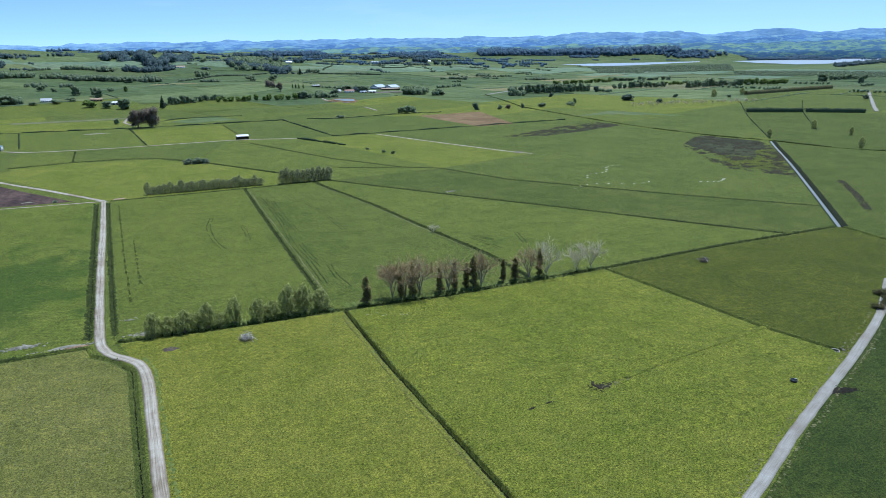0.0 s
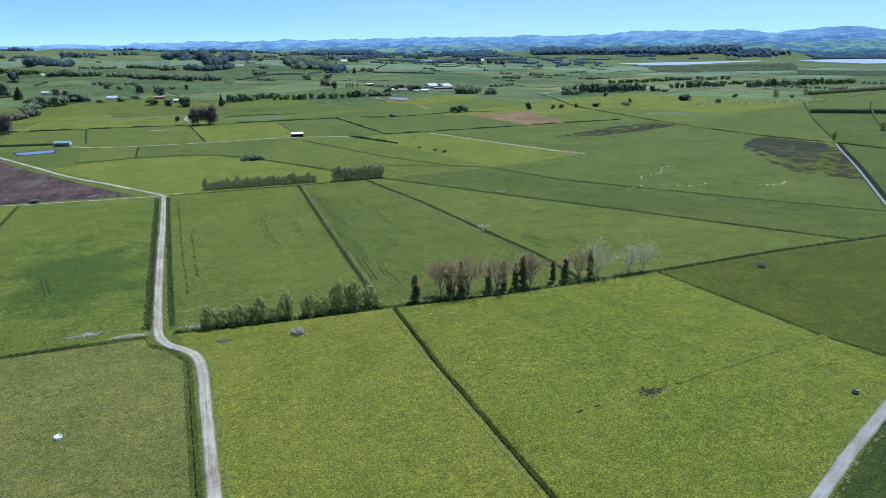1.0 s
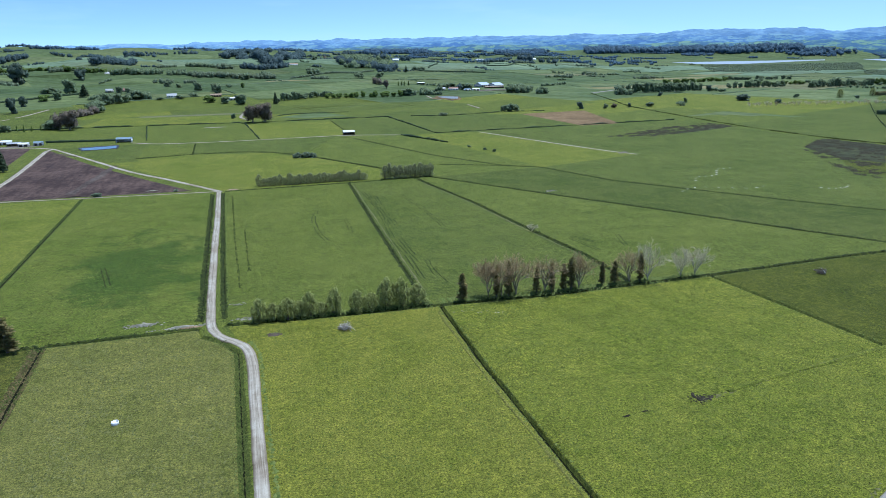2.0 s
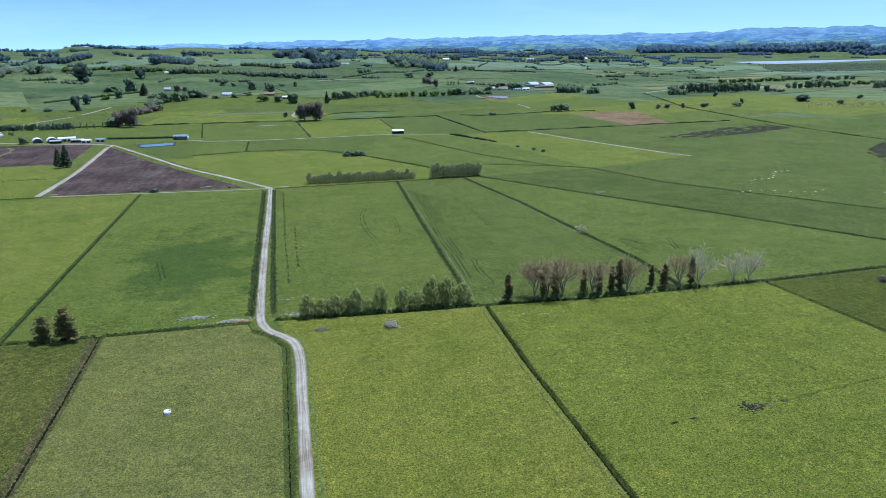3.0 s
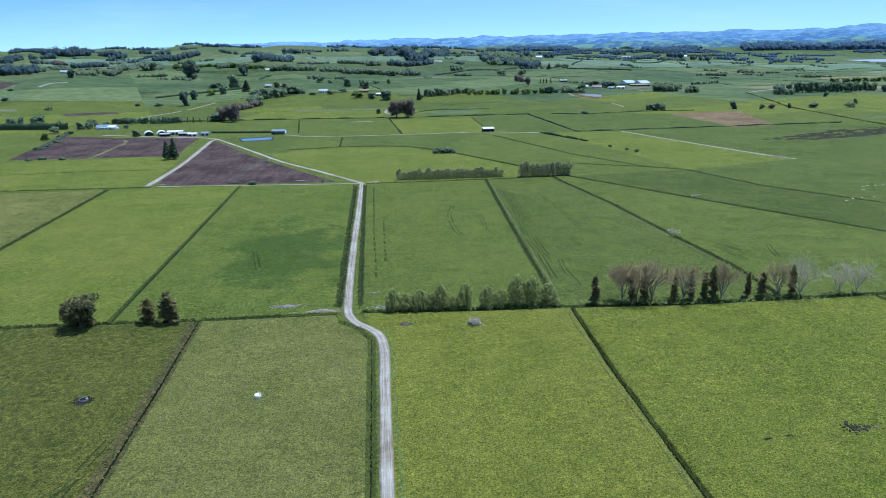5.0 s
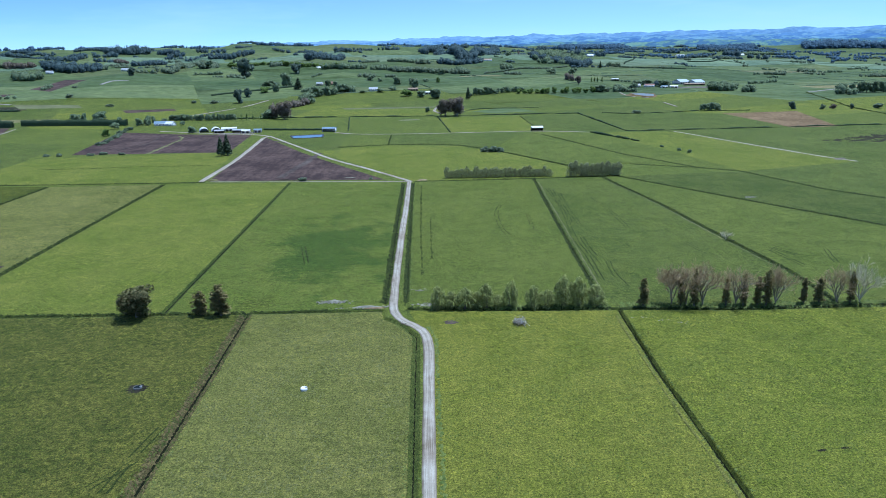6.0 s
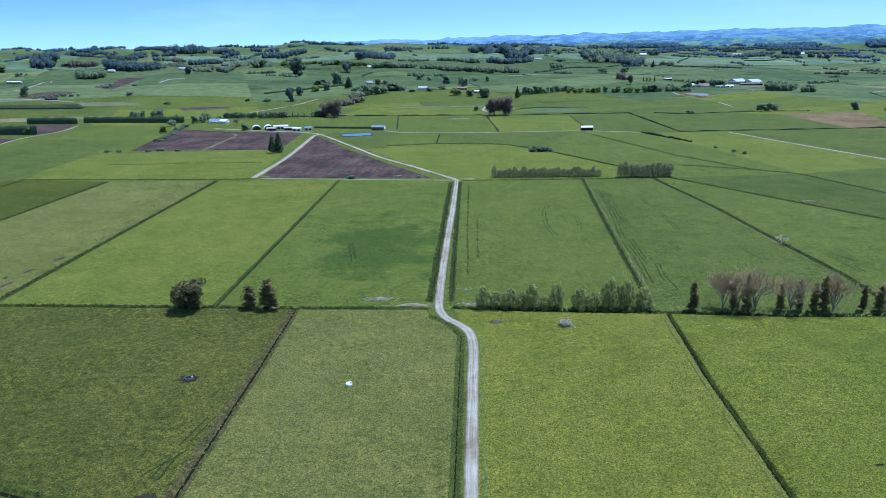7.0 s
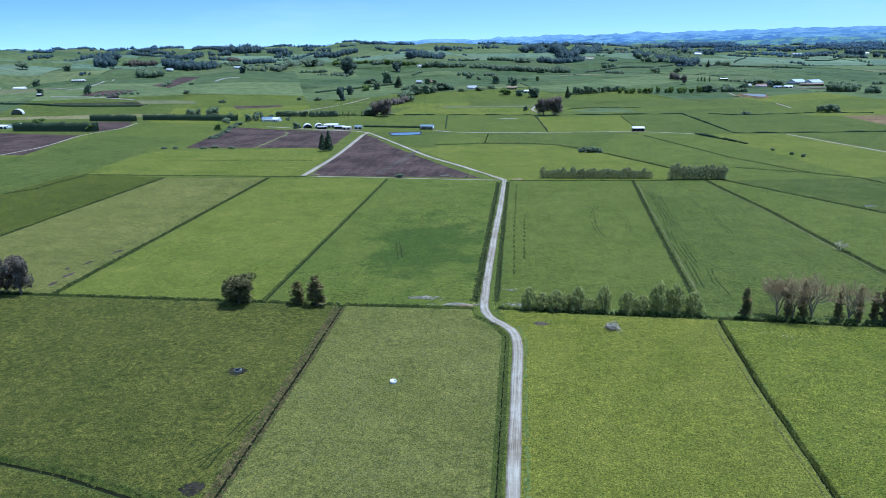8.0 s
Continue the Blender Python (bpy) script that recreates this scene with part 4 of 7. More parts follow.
def tree_parts(name, seed, style):
    """Builds a tree one metre tall times its own height; returns an Empty with trunk and crown, and its height and width."""
    rng = np.random.default_rng(seed)
    wood, crown = Heap(), Heap()
    root = new(name)
    root.empty_display_size = 0.3
    skin, trunk_skin = L_OAK, B_TRUNK
    if style in ("bare", "pale"):
        trunk_skin = B_LIMB if style == "bare" else B_PALE
        skin = B_TWIG if style == "bare" else B_PALE
        tips = []
        tube(wood, (0, 0, -0.3), (0.1, 0, 1.4), 0.20, 0.17, 7)
        for i in range(5):
            a = i * 1.5 + rng.uniform(0, 1)
            tilt = rng.uniform(0.12, 0.35) if style == "bare" else rng.uniform(0.25, 0.55)
            thick = 0.19 if style == "bare" else 0.22
            grow(wood, crown, rng, np.array((0.08, 0, rng.uniform(0.7, 1.3))), np.array((math.cos(a) * tilt, math.sin(a) * tilt, 1.0)) / math.hypot(1, tilt), rng.uniform(5.2, 6.6), thick, 4 if style == "bare" else 3, 0.62, 0.10, tips)
        tall, wide = 12.5, 8.5
    elif style == "column":
        tube(wood, (0, 0, -0.3), (0.1, 0.05, 4.5), 0.20, 0.13, 6)
        tube(wood, (0.1, 0.05, 4.5), (0, 0, 10.4), 0.13, 0.03, 5)
        blobs = []
        for i in range(84):
            k = i / 83
            z = 1.3 + 9.2 * k + rng.uniform(-0.4, 0.4)
            r = (0.56 - 0.22 * k ** 3) * rng.uniform(0.5, 1.2)
            a, off = rng.uniform(0, 6.28), rng.uniform(0.15, 1.0) * (0.98 - 0.6 * k ** 4)
            blobs.append((math.cos(a) * off, math.sin(a) * off, z, r, r, r * 0.8))
            tube(wood, (0, 0, z - 0.3), (math.cos(a) * off, math.sin(a) * off, z), 0.04, 0.02, 3)
        leaves(crown, rng, blobs, 2300, 0.21, 0.4)
        skin, tall, wide = L_RUST, 11.0, 2.1
    elif style == "conifer":
        tube(wood, (0, 0, -0.3), (0, 0, 9.6), 0.24, 0.04, 6)
        blobs = []
        for i in range(26):
            k = i / 25
            a = i * 2.4
            r = 2.3 * (1 - k) ** 0.8 + 0.35
            blobs.append((math.cos(a) * r * 0.55, math.sin(a) * r * 0.55, 1.2 + 8.6 * k, r * 0.62, r * 0.62, 0.75))
        lumps(crown, rng, blobs, 0.62, True)
        leaves(crown, rng, blobs, 1300, 0.38, 0.6)
        skin, tall, wide = L_DARK, 10.4, 5.2
    elif style == "poplar":
        tube(wood, (0, 0, -0.3), (0, 0, 8), 0.18, 0.05, 5)
        blobs = [(rng.uniform(-0.25, 0.25), rng.uniform(-0.25, 0.25), 1.6 + 0.9 * i, 0.95 - 0.05 * i, 0.95 - 0.05 * i, 0.9) for i in range(9)]
        lumps(crown, rng, blobs, 0.6, True)
        leaves(crown, rng, blobs, 420, 0.36)
        skin, tall, wide = L_FRESH, 9.8, 2.0
    elif style in ("willow", "shelter"):
        blobs = []
        for i in range(30):
            k = i / 29
            z = 0.9 + 7.0 * k
            a, r = i * 2.4 + rng.uniform(-0.6, 0.6), 3.1 * math.sqrt(max(0.05, 1 - (k * 0.95) ** 2)) * rng.uniform(0.25, 1.0)
            s = rng.uniform(0.75, 1.35) * (1.15 - 0.45 * k)
            blobs.append((math.cos(a) * r, math.sin(a) * r, z, s, s, s * rng.uniform(0.9, 1.4)))
            if i % 4 == 1:
                tube(wood, (0.3 * math.cos(a), 0.3 * math.sin(a), -0.2), (math.cos(a) * r * 0.6, math.sin(a) * r * 0.6, z * 0.6), 0.12, 0.07, 5)
                tube(wood, (math.cos(a) * r * 0.6, math.sin(a) * r * 0.6, z * 0.6), (math.cos(a) * r, math.sin(a) * r, z), 0.07, 0.02, 4)
        leaves(crown, rng, blobs, 3000 if style == "willow" else 1900, 0.18)
        for i in range(26):
            a, r = rng.uniform(0, 6.28), 2.9 * math.sqrt(rng.random())
            z = 8.0 * math.sqrt(max(0.05, 1 - (r / 3.3) ** 2))
            tip = (math.cos(a) * r * 1.1, math.sin(a) * r * 1.1, z + rng.uniform(-0.4, 0.7))
            tube(wood, (math.cos(a) * r * 0.7, math.sin(a) * r * 0.7, z * 0.5), tip, 0.04, 0.015, 3)
            leaves(crown, rng, [(tip[0], tip[1], tip[2] - 0.7, 0.28, 0.28, 1.0)], 50, 0.17)
        skin, tall, wide = L_WILLOW if style == "willow" else L_SHELTER, 8.4, 7.0
    else:
        tube(wood, (0, 0, -0.4), (0.1, 0.1, 3.2), 0.42, 0.30, 7)
        blobs = []
        for i in range(14):
            a, r = i * 2.4, rng.uniform(0.8, 3.3)
            z = rng.uniform(1.9 if style not in ("fine", "dark") else 0.9, 7.2) - 0.1 * r
            s = rng.uniform(1.3, 2.2)
            blobs.append((math.cos(a) * r, math.sin(a) * r, z, s, s, s * 0.85))
            if i < 6:
                tube(wood, (0.1, 0.1, 2.6), (math.cos(a) * r * 0.8, math.sin(a) * r * 0.8, z), 0.2, 0.06, 4)
        blobs.append((0, 0, 4.6, 2.8, 2.8, 3.2))
        lumps(crown, rng, blobs, 0.74 if style not in ("fine", "thicket") else 0.5 if style == "thicket" else 0.34)
        leaves(crown, rng, blobs, 1500 if style not in ("fine", "thicket") else 4200, 0.5 if style not in ("fine", "thicket") else 0.27)
        skin = {"broad": L_OAK, "fresh": L_FRESH, "dark": L_DEEP, "fine": L_DUSK, "thicket": L_MAUVE, "grey": L_SOFT}[style]
        tall, wide = 9.0, 10.0
    part("trunk", wood.data(), trunk_skin, root)
    part("crown", crown.data(), skin, root)
    return root, tall, wide


MADE = {}


def plant(style, x, y, tall, wide, label, category="tree", group="", seed=0, name="tree", sink=0.0):
    """Stands a tree of a style at x, y, with its height and width in metres."""
    rng = random.Random(int(x * 7 + y * 13 + seed))
    variants = 3
    key = (style, rng.randrange(variants), name)
    fresh = key not in MADE
    if fresh:
        MADE[key] = tree_parts(name, sum(map(ord, style)) * 10 + key[1], style)
    root, h, w = MADE[key]
    size = Matrix.Diagonal((wide / w, wide / w, tall / h, 1))
    m = pose(x, y, float(height(x, y)) - 0.05 - sink, 0, 0, rng.uniform(0, 360)) @ size
    if fresh:
        ob = root
        ob.matrix_basis = m
    else:
        first = root.scale
        ob = copy_thing(root, m @ Matrix.Diagonal((1 / first[0], 1 / first[1], 1 / first[2], 1)))
    for key in ("group", "label"):
        if key in ob:
            del ob[key]
    return tagged(ob, label, category, group)


# willows on the long drain
for x, y, h, w in ((2.6, 226.5, 9.2, 6.6), (7.4, 226.8, 5.8, 7.2), (12.2, 226.2, 7.4, 7.6), (16.4, 226.6, 6.0, 6.0), (19.4, 226, 9.0, 6.2), (23.4, 226.2, 4.8, 5.4), (28.0, 226.4, 9.0, 6.4)):
    plant("willow", x, y, h, w, "grey-green leafy willow shrub beside a drain", "willow", "willows along the drain", name="willow")
for x, y, h, w in ((35.6, 225.5, 7.6, 6.6), (40.4, 225.6, 6.0, 7.2), (46.2, 225.6, 10.8, 8.2), (51.4, 225.4, 10.2, 8.0), (57.0, 225.8, 7.8, 7.6)):
    plant("willow", x, y, h, w, "tall grey-green leafy willow shrub beside a drain", "willow", "willows along the drain", name="willow")
# mixed row of bare trees and dark columns
for x, y, w, h in ((73.3, 223.6, 3.4, 10.4), (86.3, 223.2, 2.6, 12.0), (90.8, 222.8, 3.0, 13.2), (101.7, 222.4, 2.6, 10.2), (107.6, 222.2, 2.5, 11.4), (112.5, 222, 2.7, 10.8), (115.4, 221.8, 3.1, 12.8), (128.8, 222.6, 2.4, 9.8), (133.9, 222.2, 3.2, 9.4), (144.7, 221.8, 2.4, 11.6)):
    plant("column", x, y, h, w, "dark narrow evergreen with ragged rusty foliage", "conifer", "dark columns in the drain row", name="conifer")
for x, y, w, h in ((83.5, 224.6, 9.2, 13.4), (88.6, 224.2, 10.0, 14.0), (94.2, 223.8, 11.0, 13.8), (105.4, 223.2, 9.6, 12.2), (119, 222.4, 9.0, 13.0), (140.5, 222.6, 8.6, 12.6)):
    plant("bare", x, y, h, w, "leafless tree with fine pinkish-brown budding twigs", "tree", "bare trees in the drain row", name="bare_tree")
for x, y, w, h in ((148, 222, 9.4, 14.6), (162.4, 221.2, 8.2, 11.8), (169, 221.2, 8.6, 12.6)):
    plant("pale", x, y, h, w, "pale silvery leafless tree with spreading limbs", "tree", "pale bare trees by the drain", name="bare_tree")
# trees on the drain to the west
plant("fine", -101.2, 226.4, 12.0, 17.5, "broad dark tree with greyish rusty foliage", "tree", name="broad_tree")
plant("column", -79.4, 226.6, 9.0, 4.6, "small dark evergreen beside the drain", "conifer", name="conifer")
plant("column", -72.2, 225.8, 11.2, 5.8, "thick dark evergreen beside the drain", "conifer", name="conifer")
for x, y, h, w in ((-190.5, 231.6, 18.0, 12.0), (-199, 231, 15, 11)):
    plant("thicket", x, y, h, w, "tall grey half-bare tree beside the drain", "tree", name="bare_tree")
plant("fine", 230.5, 134.0, 10.5, 9.5, "dark tree shading the pale track", "tree", name="broad_tree")
for x, y, h, w in ((236, 141, 3.4, 7.5), (229.5, 140, 2.2, 6.0), (243, 148, 2.8, 6.6)):
    plant("fine", x, y, h, w, "dark scrubby bush beside the pale track", "bush", "scrub beside the pale track", name="bush", sink=0.3)
plant("conifer", -176.5, 601, 16.5, 7.6, "tall dark conifer at the tilled field", "conifer", "conifers at the tilled field", name="conifer")
plant("conifer", -171.5, 603, 18.5, 8.0, "taller dark conifer at the tilled field", "conifer", "conifers at the tilled field", name="conifer")
rng = random.Random(8)
for i in range(22):
    plant("shelter", 13.5 + i * 3.35, 473.2 - 0.05 * i + rng.uniform(-0.6, 0.6), rng.uniform(5.0, 8.2), rng.uniform(5.6, 7.4), "grey-green shelter willow in a planted row", "willow", "row of shelter willows", name="willow")
for i in range(10):
    plant("shelter", 98 + i * 3.6, 469.4 + rng.uniform(-0.8, 0.8), rng.uniform(8.5, 11.2), rng.uniform(6.4, 9.0), "thick grey-green shelter willow", "willow", "row of shelter willows", name="willow")
for x, y, h, w in ((50, 592, 6.4, 10), (56, 590, 7.0, 11), (62, 588.5, 6.2, 9)):
    plant("grey", x, y, h, w, "rounded grey-green bush by the drain", "bush", name="bush", sink=1.4)
plant("pale", 135.8, 304, 4.2, 4.4, "small pale bush on the drain bank", "bush", name="bush")
for x, y, w, h in ((-86, 474.5, 8, 3.6), (-335, 620, 7.4, 3.3), (-323, 619, 6.3, 3.9), (-296, 620, 10, 2.8), (-288, 625, 9.5, 3.3), (-270, 622, 8.4, 2.8), (-39, 476, 4, 2.4)):
    plant("grey", x, y, h, w, "low scrubby bush at the tilled field's edge", "bush", "field edge bushes", name="bush", sink=0.6)
for i, (x, y) in enumerate(((203, 597), (210, 574), (214, 562))):
    plant("broad", x, y, 3.4 + 0.4 * (i % 3), 4.6, "dark clipped hedge bush", "bush", "bushes of a broken hedge", name="bush", sink=1.2)

FAR_LABEL = {"thicket": "tall leafless mauve-grey tree thick with twigs", "broad": "dark green paddock tree on the plain", "fresh": "fresh green spring paddock tree", "dark": "dense dark evergreen tree in far paddocks", "grey": "greyish scrubby far bush", "bare": "tall leafless greyish-brown far tree", "conifer": "dark pointed far conifer", "poplar": "slim upright green poplar", "pale": "pale leafless far tree", "willow": "airy light green tree by a field drain"}


def far_trees(style, *rows):
    """Trees of the middle distance: x, y, width, height."""
    for x, y, w, h in rows:
        plant(style, x, y, h, w, FAR_LABEL[style], "tree", "paddock trees", name="tree")


far_trees("fresh", (-501, 767, 13, 9.2), (-289, 1288, 20, 12.5), (-31, 1213, 24, 11.6), (-605, 1597, 26, 6.7), (-345, 763, 9, 9.4), (-626, 848, 20, 7.3))
far_trees("willow", (566, 475, 6, 9.2), (669, 507, 6.4, 9.5), (650, 451, 5.4, 8.0), (579, 391, 6.2, 9.0), (930, 902, 11.5, 13.5), (1010, 915, 10, 12))
far_trees("broad", (-459, 938, 15.8, 9.5), (-432, 950, 17.5, 11), (-203, 924, 26, 12), (-187, 1124, 27, 20), (-263, 1363, 27, 28), (-270, 1297, 16.8, 14.7), (-301, 1379, 26, 11), (-186, 1215, 19.7, 19.7), (-751, 1159, 15.8, 19.8), (-1086, 1489, 21, 16.4), (-833, 1148, 15, 10), (-1219, 1633, 29, 22), (-1164, 1724, 26, 17.6))
far_trees("dark", (-413, 1664, 43, 44), (-312, 1748, 30, 27.8), (-597, 1476, 20, 17.7), (-302, 1157, 17, 26), (-307, 1239, 15, 18), (765, 925, 26, 11), (774, 860, 13, 7), (474, 904, 11.4, 11.4), (545, 892, 6.6, 7.5), (856, 1129, 13, 13), (708, 1063, 10, 8))
far_trees("broad", (348, 1684, 23.7, 16.6), (296, 1676, 23.8, 16.6), (-24, 1356, 17, 17), (-54, 1376, 19.7, 17.5), (-111, 1458, 16.5, 11.8), (-90, 1438, 11.5, 8), (16, 1171, 24, 16.8), (-7, 1189, 19, 11.4), (38, 1659, 25, 15), (193, 1738, 22, 13.7), (265, 2281, 22, 14.7), (504, 1890, 31, 12.8))
far_trees("broad", (310, 1261, 25, 13.5), (346, 1268, 20, 13), (372, 1270, 20, 13.5), (441, 1308, 29, 13.8), (498, 1219, 24, 18), (517, 1222, 22, 17), (540, 1239, 18.6, 13), (547, 1184, 22, 12.5), (-184, 1359, 15, 13), (-169, 1360, 13, 10), (-511, 1711, 29, 20), (-139, 1277, 18, 12), (654, 2667, 20, 20), (2, 965, 7.7, 7.7))
far_trees("broad", (-146, 1275, 30, 16), (-60, 1296, 16, 8), (-79, 1274, 18, 7), (-110, 1266, 14, 5.3), (-19, 1330, 19, 19), (27, 1412, 6.2, 8.3), (190, 1762, 19, 11), (-1144, 1973, 26, 13), (421, 1356, 30, 10), (399, 1337, 26, 10), (660, 924, 7, 8.9), (870, 929, 9.6, 7.7), (624, 884, 13.6, 7.6))
far_trees("broad", (361, 908, 12.5, 10.4), (369, 909, 13.5, 11.6), (378, 909, 12.5, 10.8))
far_trees("grey", (269, 894, 17, 4.1), (-579, 1172, 13.9, 6), (-634, 1310, 13, 4.3), (-486, 1106, 14.7, 4.6), (-381, 1177, 11, 5.7), (-345, 1168, 17, 5.7), (77, 1198, 7.5, 6.6), (507, 892, 8.2, 7.4), (580, 893, 16, 7), (940, 879, 9.5, 5.7), (1079, 734, 12.5, 8))
far_trees("thicket", (-181, 908, 25, 25), (25, 903, 24, 24), (40, 906, 24, 26), (290, 1343, 12.5, 18.7), (522, 894, 11.5, 6.6), (-194, 916, 16, 18))
far_trees("conifer", (-233, 1319, 15, 21), (69, 1150, 8, 20), (493, 2338, 18, 28), (445, 1813, 8.2, 18))
far_trees("poplar", (320, 1370, 3.2, 8.5), (326, 1370, 3.2, 8.5), (332, 1370, 3.2, 8.5), (341, 1371, 3.2, 9.5), (-237, 912, 1.8, 7.5), (-228, 904, 1.8, 8.9), (-221, 908, 1.8, 7.4), (-212, 910, 1.8, 6.7), (25, 1396, 6.6, 10))
far_trees("broad", (1483, 1119, 28, 20), (1479, 1022, 14.7, 19.6), (-365, 833, 11, 8.8), (-348, 863, 11.5, 10.5), (-342, 878, 10, 12), (-325, 882, 8.8, 7.7), (-258, 780, 11.6, 8))


def tree_row(style, x0, y0, x1, y1, count, tall, wide, seed=1):
    rng = random.Random(seed)
    for i in range(count):
        k = (i + rng.uniform(-0.3, 0.3)) / max(1, count - 1)
        plant(style, x0 + (x1 - x0) * k + rng.uniform(-2, 2), y0 + (y1 - y0) * k + rng.uniform(-2, 2), tall * rng.uniform(0.75, 1.15), wide * rng.uniform(0.8, 1.2), FAR_LABEL[style], "tree", "far tree rows", name="tree")


tree_row("broad", 669, 1146, 853, 1154, 25, 18, 14, 2)
tree_row("fresh", 943, 1395, 1101, 1399, 15, 10, 14, 3)
tree_row("broad", 944, 1181, 1066, 1176, 12, 14, 13, 4)
tree_row("broad", 1137, 1444, 1277, 1398, 13, 10, 16, 5)
tree_row("broad", 1080, 1123, 1150, 1120, 10, 17, 13, 6)
tree_row("broad", 1153, 1118, 1223, 1113, 10, 16, 13, 7)
tree_row("fresh", 1242, 1130, 1347, 1105, 12, 14, 13, 8)
tree_row("broad", 1561, 1156, 1665, 1143, 12, 13, 15, 9)
tree_row("fresh", 1067, 1237, 1168, 1215, 10, 9, 13, 10)
tree_row("broad", -330, 919, -245, 911, 44, 8.2, 6.2, 11)
tree_row("broad", -198, 1200, -156, 1248, 9, 15, 14, 12)
tree_row("broad", 85, 1211, 112, 1227, 7, 14, 10, 13)
tree_row("broad", 112, 1227, 174, 1268, 13, 10, 10, 14)
tree_row("fresh", -527, 1958, -206, 1771, 33, 13, 16, 15)
tree_row("pale", 701, 832, 900, 790, 26, 7.0, 6.5, 16)
tree_row("fresh", 160, 1233, 293, 1250, 13, 11, 12, 17)


def hedge(points, tall, wide, label, category="hedge", skin=None, spray=6.0, name="hedge"):
    """A clipped shelter belt: an uneven solid core with sprays all over it."""
    rng = np.random.default_rng(int(abs(points[0][0]) + tall * 10))
    line = bend([Vector(p) for p in points], 2.5)
    core = Heap()
    verts, blobs = [], []
    shape = ((-0.5, -0.2), (-0.52, 0.5), (-0.42, 0.93), (0.0, 1.0), (0.42, 0.93), (0.52, 0.5), (0.5, -0.2))
    for i, p in enumerate(line):
        t = (line[min(i + 1, len(line) - 1)] - line[max(i - 1, 0)]).normalized()
        h = tall * rng.uniform(0.84, 1.06)
        spread = wide
        if tall < 2:                              # unclipped growth swells and thins along its line
            swell = 0.72 + 0.45 * float(ripple(p.x, p.y, 17, 5)) + 0.45 * float(ripple(p.x, p.y, 6, 6))
            h, spread = tall * min(1.1, max(0.22, swell)), wide * min(0.95, max(0.35, swell))
        g = float(land(p.x, p.y))
        for a, b in shape:
            o = a * spread * rng.uniform(0.85, 1.1)
            verts.append((p.x + t.y * o, p.y - t.x * o, g + b * h * 0.94))
        blobs.append((p.x, p.y, g + h * 0.5, spread * 0.55, spread * 0.55, h * 0.55))
        blobs.append((p.x, p.y, g + h * 0.88, spread * 0.45, spread * 0.45, h * 0.16))
    k = len(shape)
    core.put(verts, [(i * k + j, i * k + j + 1, (i + 1) * k + j + 1, (i + 1) * k + j) for i in range(len(line) - 1) for j in range(k - 1)])
    leaves(core, rng, blobs, int(len(line) * 7 * spray), 0.34 if tall < 3 else 0.55)
    return tagged(part(name, core.data(), skin or L_HEDGE), label, category, "clipped shelter belts")


hedge([(-602, 773), (-546, 769), (-492, 766)], 11.0, 5, "tall dark clipped shelter hedge beside tilled soil")
hedge([(-571, 878), (-505, 872)], 9.0, 5, "dark clipped shelter hedge beside soil")
hedge([(-501, 886), (-366, 871)], 8.0, 5, "long dark clipped shelter hedge beside grass")
hedge([(758, 676), (816, 638)], 6.0, 5, "long dark clipped shelter hedge on the plain", spray=8)
hedge([(820, 636), (873, 592)], 5.5, 5, "dark clipped shelter hedge on the plain", spray=8)
hedge([(1014, 911), (1140, 928), (1279, 943)], 6.5, 6, "long clipped shelter hedge with brownish top", skin=L_DUSK)
hedge([(-99, 917), (-85, 768)], 1.4, 1.8, "low dark hedge across the plain", spray=4)
hedge([(15, 900), (25, 735)], 1.3, 1.7, "low dark hedge across the plain", spray=4)
hedge([(-118, 922), (34, 908), (196, 907)], 1.5, 1.8, "low dark boundary hedge between paddocks", spray=4)
hedge([(196, 907), (205, 711)], 1.5, 1.8, "low dark boundary hedge between paddocks", spray=4)
hedge([(205, 711), (300, 714), (421, 719), (502, 722)], 1.5, 1.8, "low dark boundary hedge between paddocks", spray=4)
hedge([(-330, 936), (-230, 926), (-118, 922)], 1.5, 1.8, "low dark boundary hedge between paddocks", spray=4)
hedge([(-181, 790), (-120, 778), (-100, 776)], 2.2, 2.4, "low dark hedge behind the pond", spray=4)
hedge([(228, 907), (264, 890), (349, 905), (416, 899)], 1.3, 1.6, "gappy low boundary hedge", spray=3)
hedge([(36, 908), (70, 989), (160, 999)], 1.3, 1.6, "low dark hedge between far paddocks", spray=3)
hedge([(566, 475), (720, 640), (890, 809)], 0.8, 1.1, "low dark hedge beside a field drain", spray=3)
hedge([(663, 499), (820, 640), (982, 771)], 0.7, 1.0, "low dark hedge beside a field drain", spray=3)
hedge([(554, 906), (530, 659), (534, 531), (553, 462)], 0.9, 3.0, "rank growth on a long stopbank", spray=5, skin=L_BANK)
hedge([(553, 459), (562, 402), (579, 369)], 0.9, 3.0, "rank growth on a long stopbank", spray=5, skin=L_BANK)
hedge([(631, 1163), (590, 1019), (554, 906)], 0.9, 3.0, "rank growth on a long stopbank", spray=5, skin=L_BANK)
rng = random.Random(21)
for i in range(15):
    k = i / 14
    plant("grey", -318 - 26 * k + rng.uniform(-2, 2), 690 + 130 * k, rng.uniform(3.0, 5.5), rng.uniform(6, 10), "scrubby bush in a rough field hedge", "bush", "field edge bushes", name="bush", sink=0.8)
for x, y, w, h in ((-448, 912, 9, 12), (-438, 914, 8, 13), (-424, 919, 13, 13), (-402, 884, 9, 10), (-376, 872, 8, 11), (-340, 868, 10, 9), (-333, 872, 6, 12), (-296, 862, 7, 6)):
    plant("broad", x, y, h, w, "dark garden tree by the farmhouse hedge", "tree", "paddock trees", name="tree")


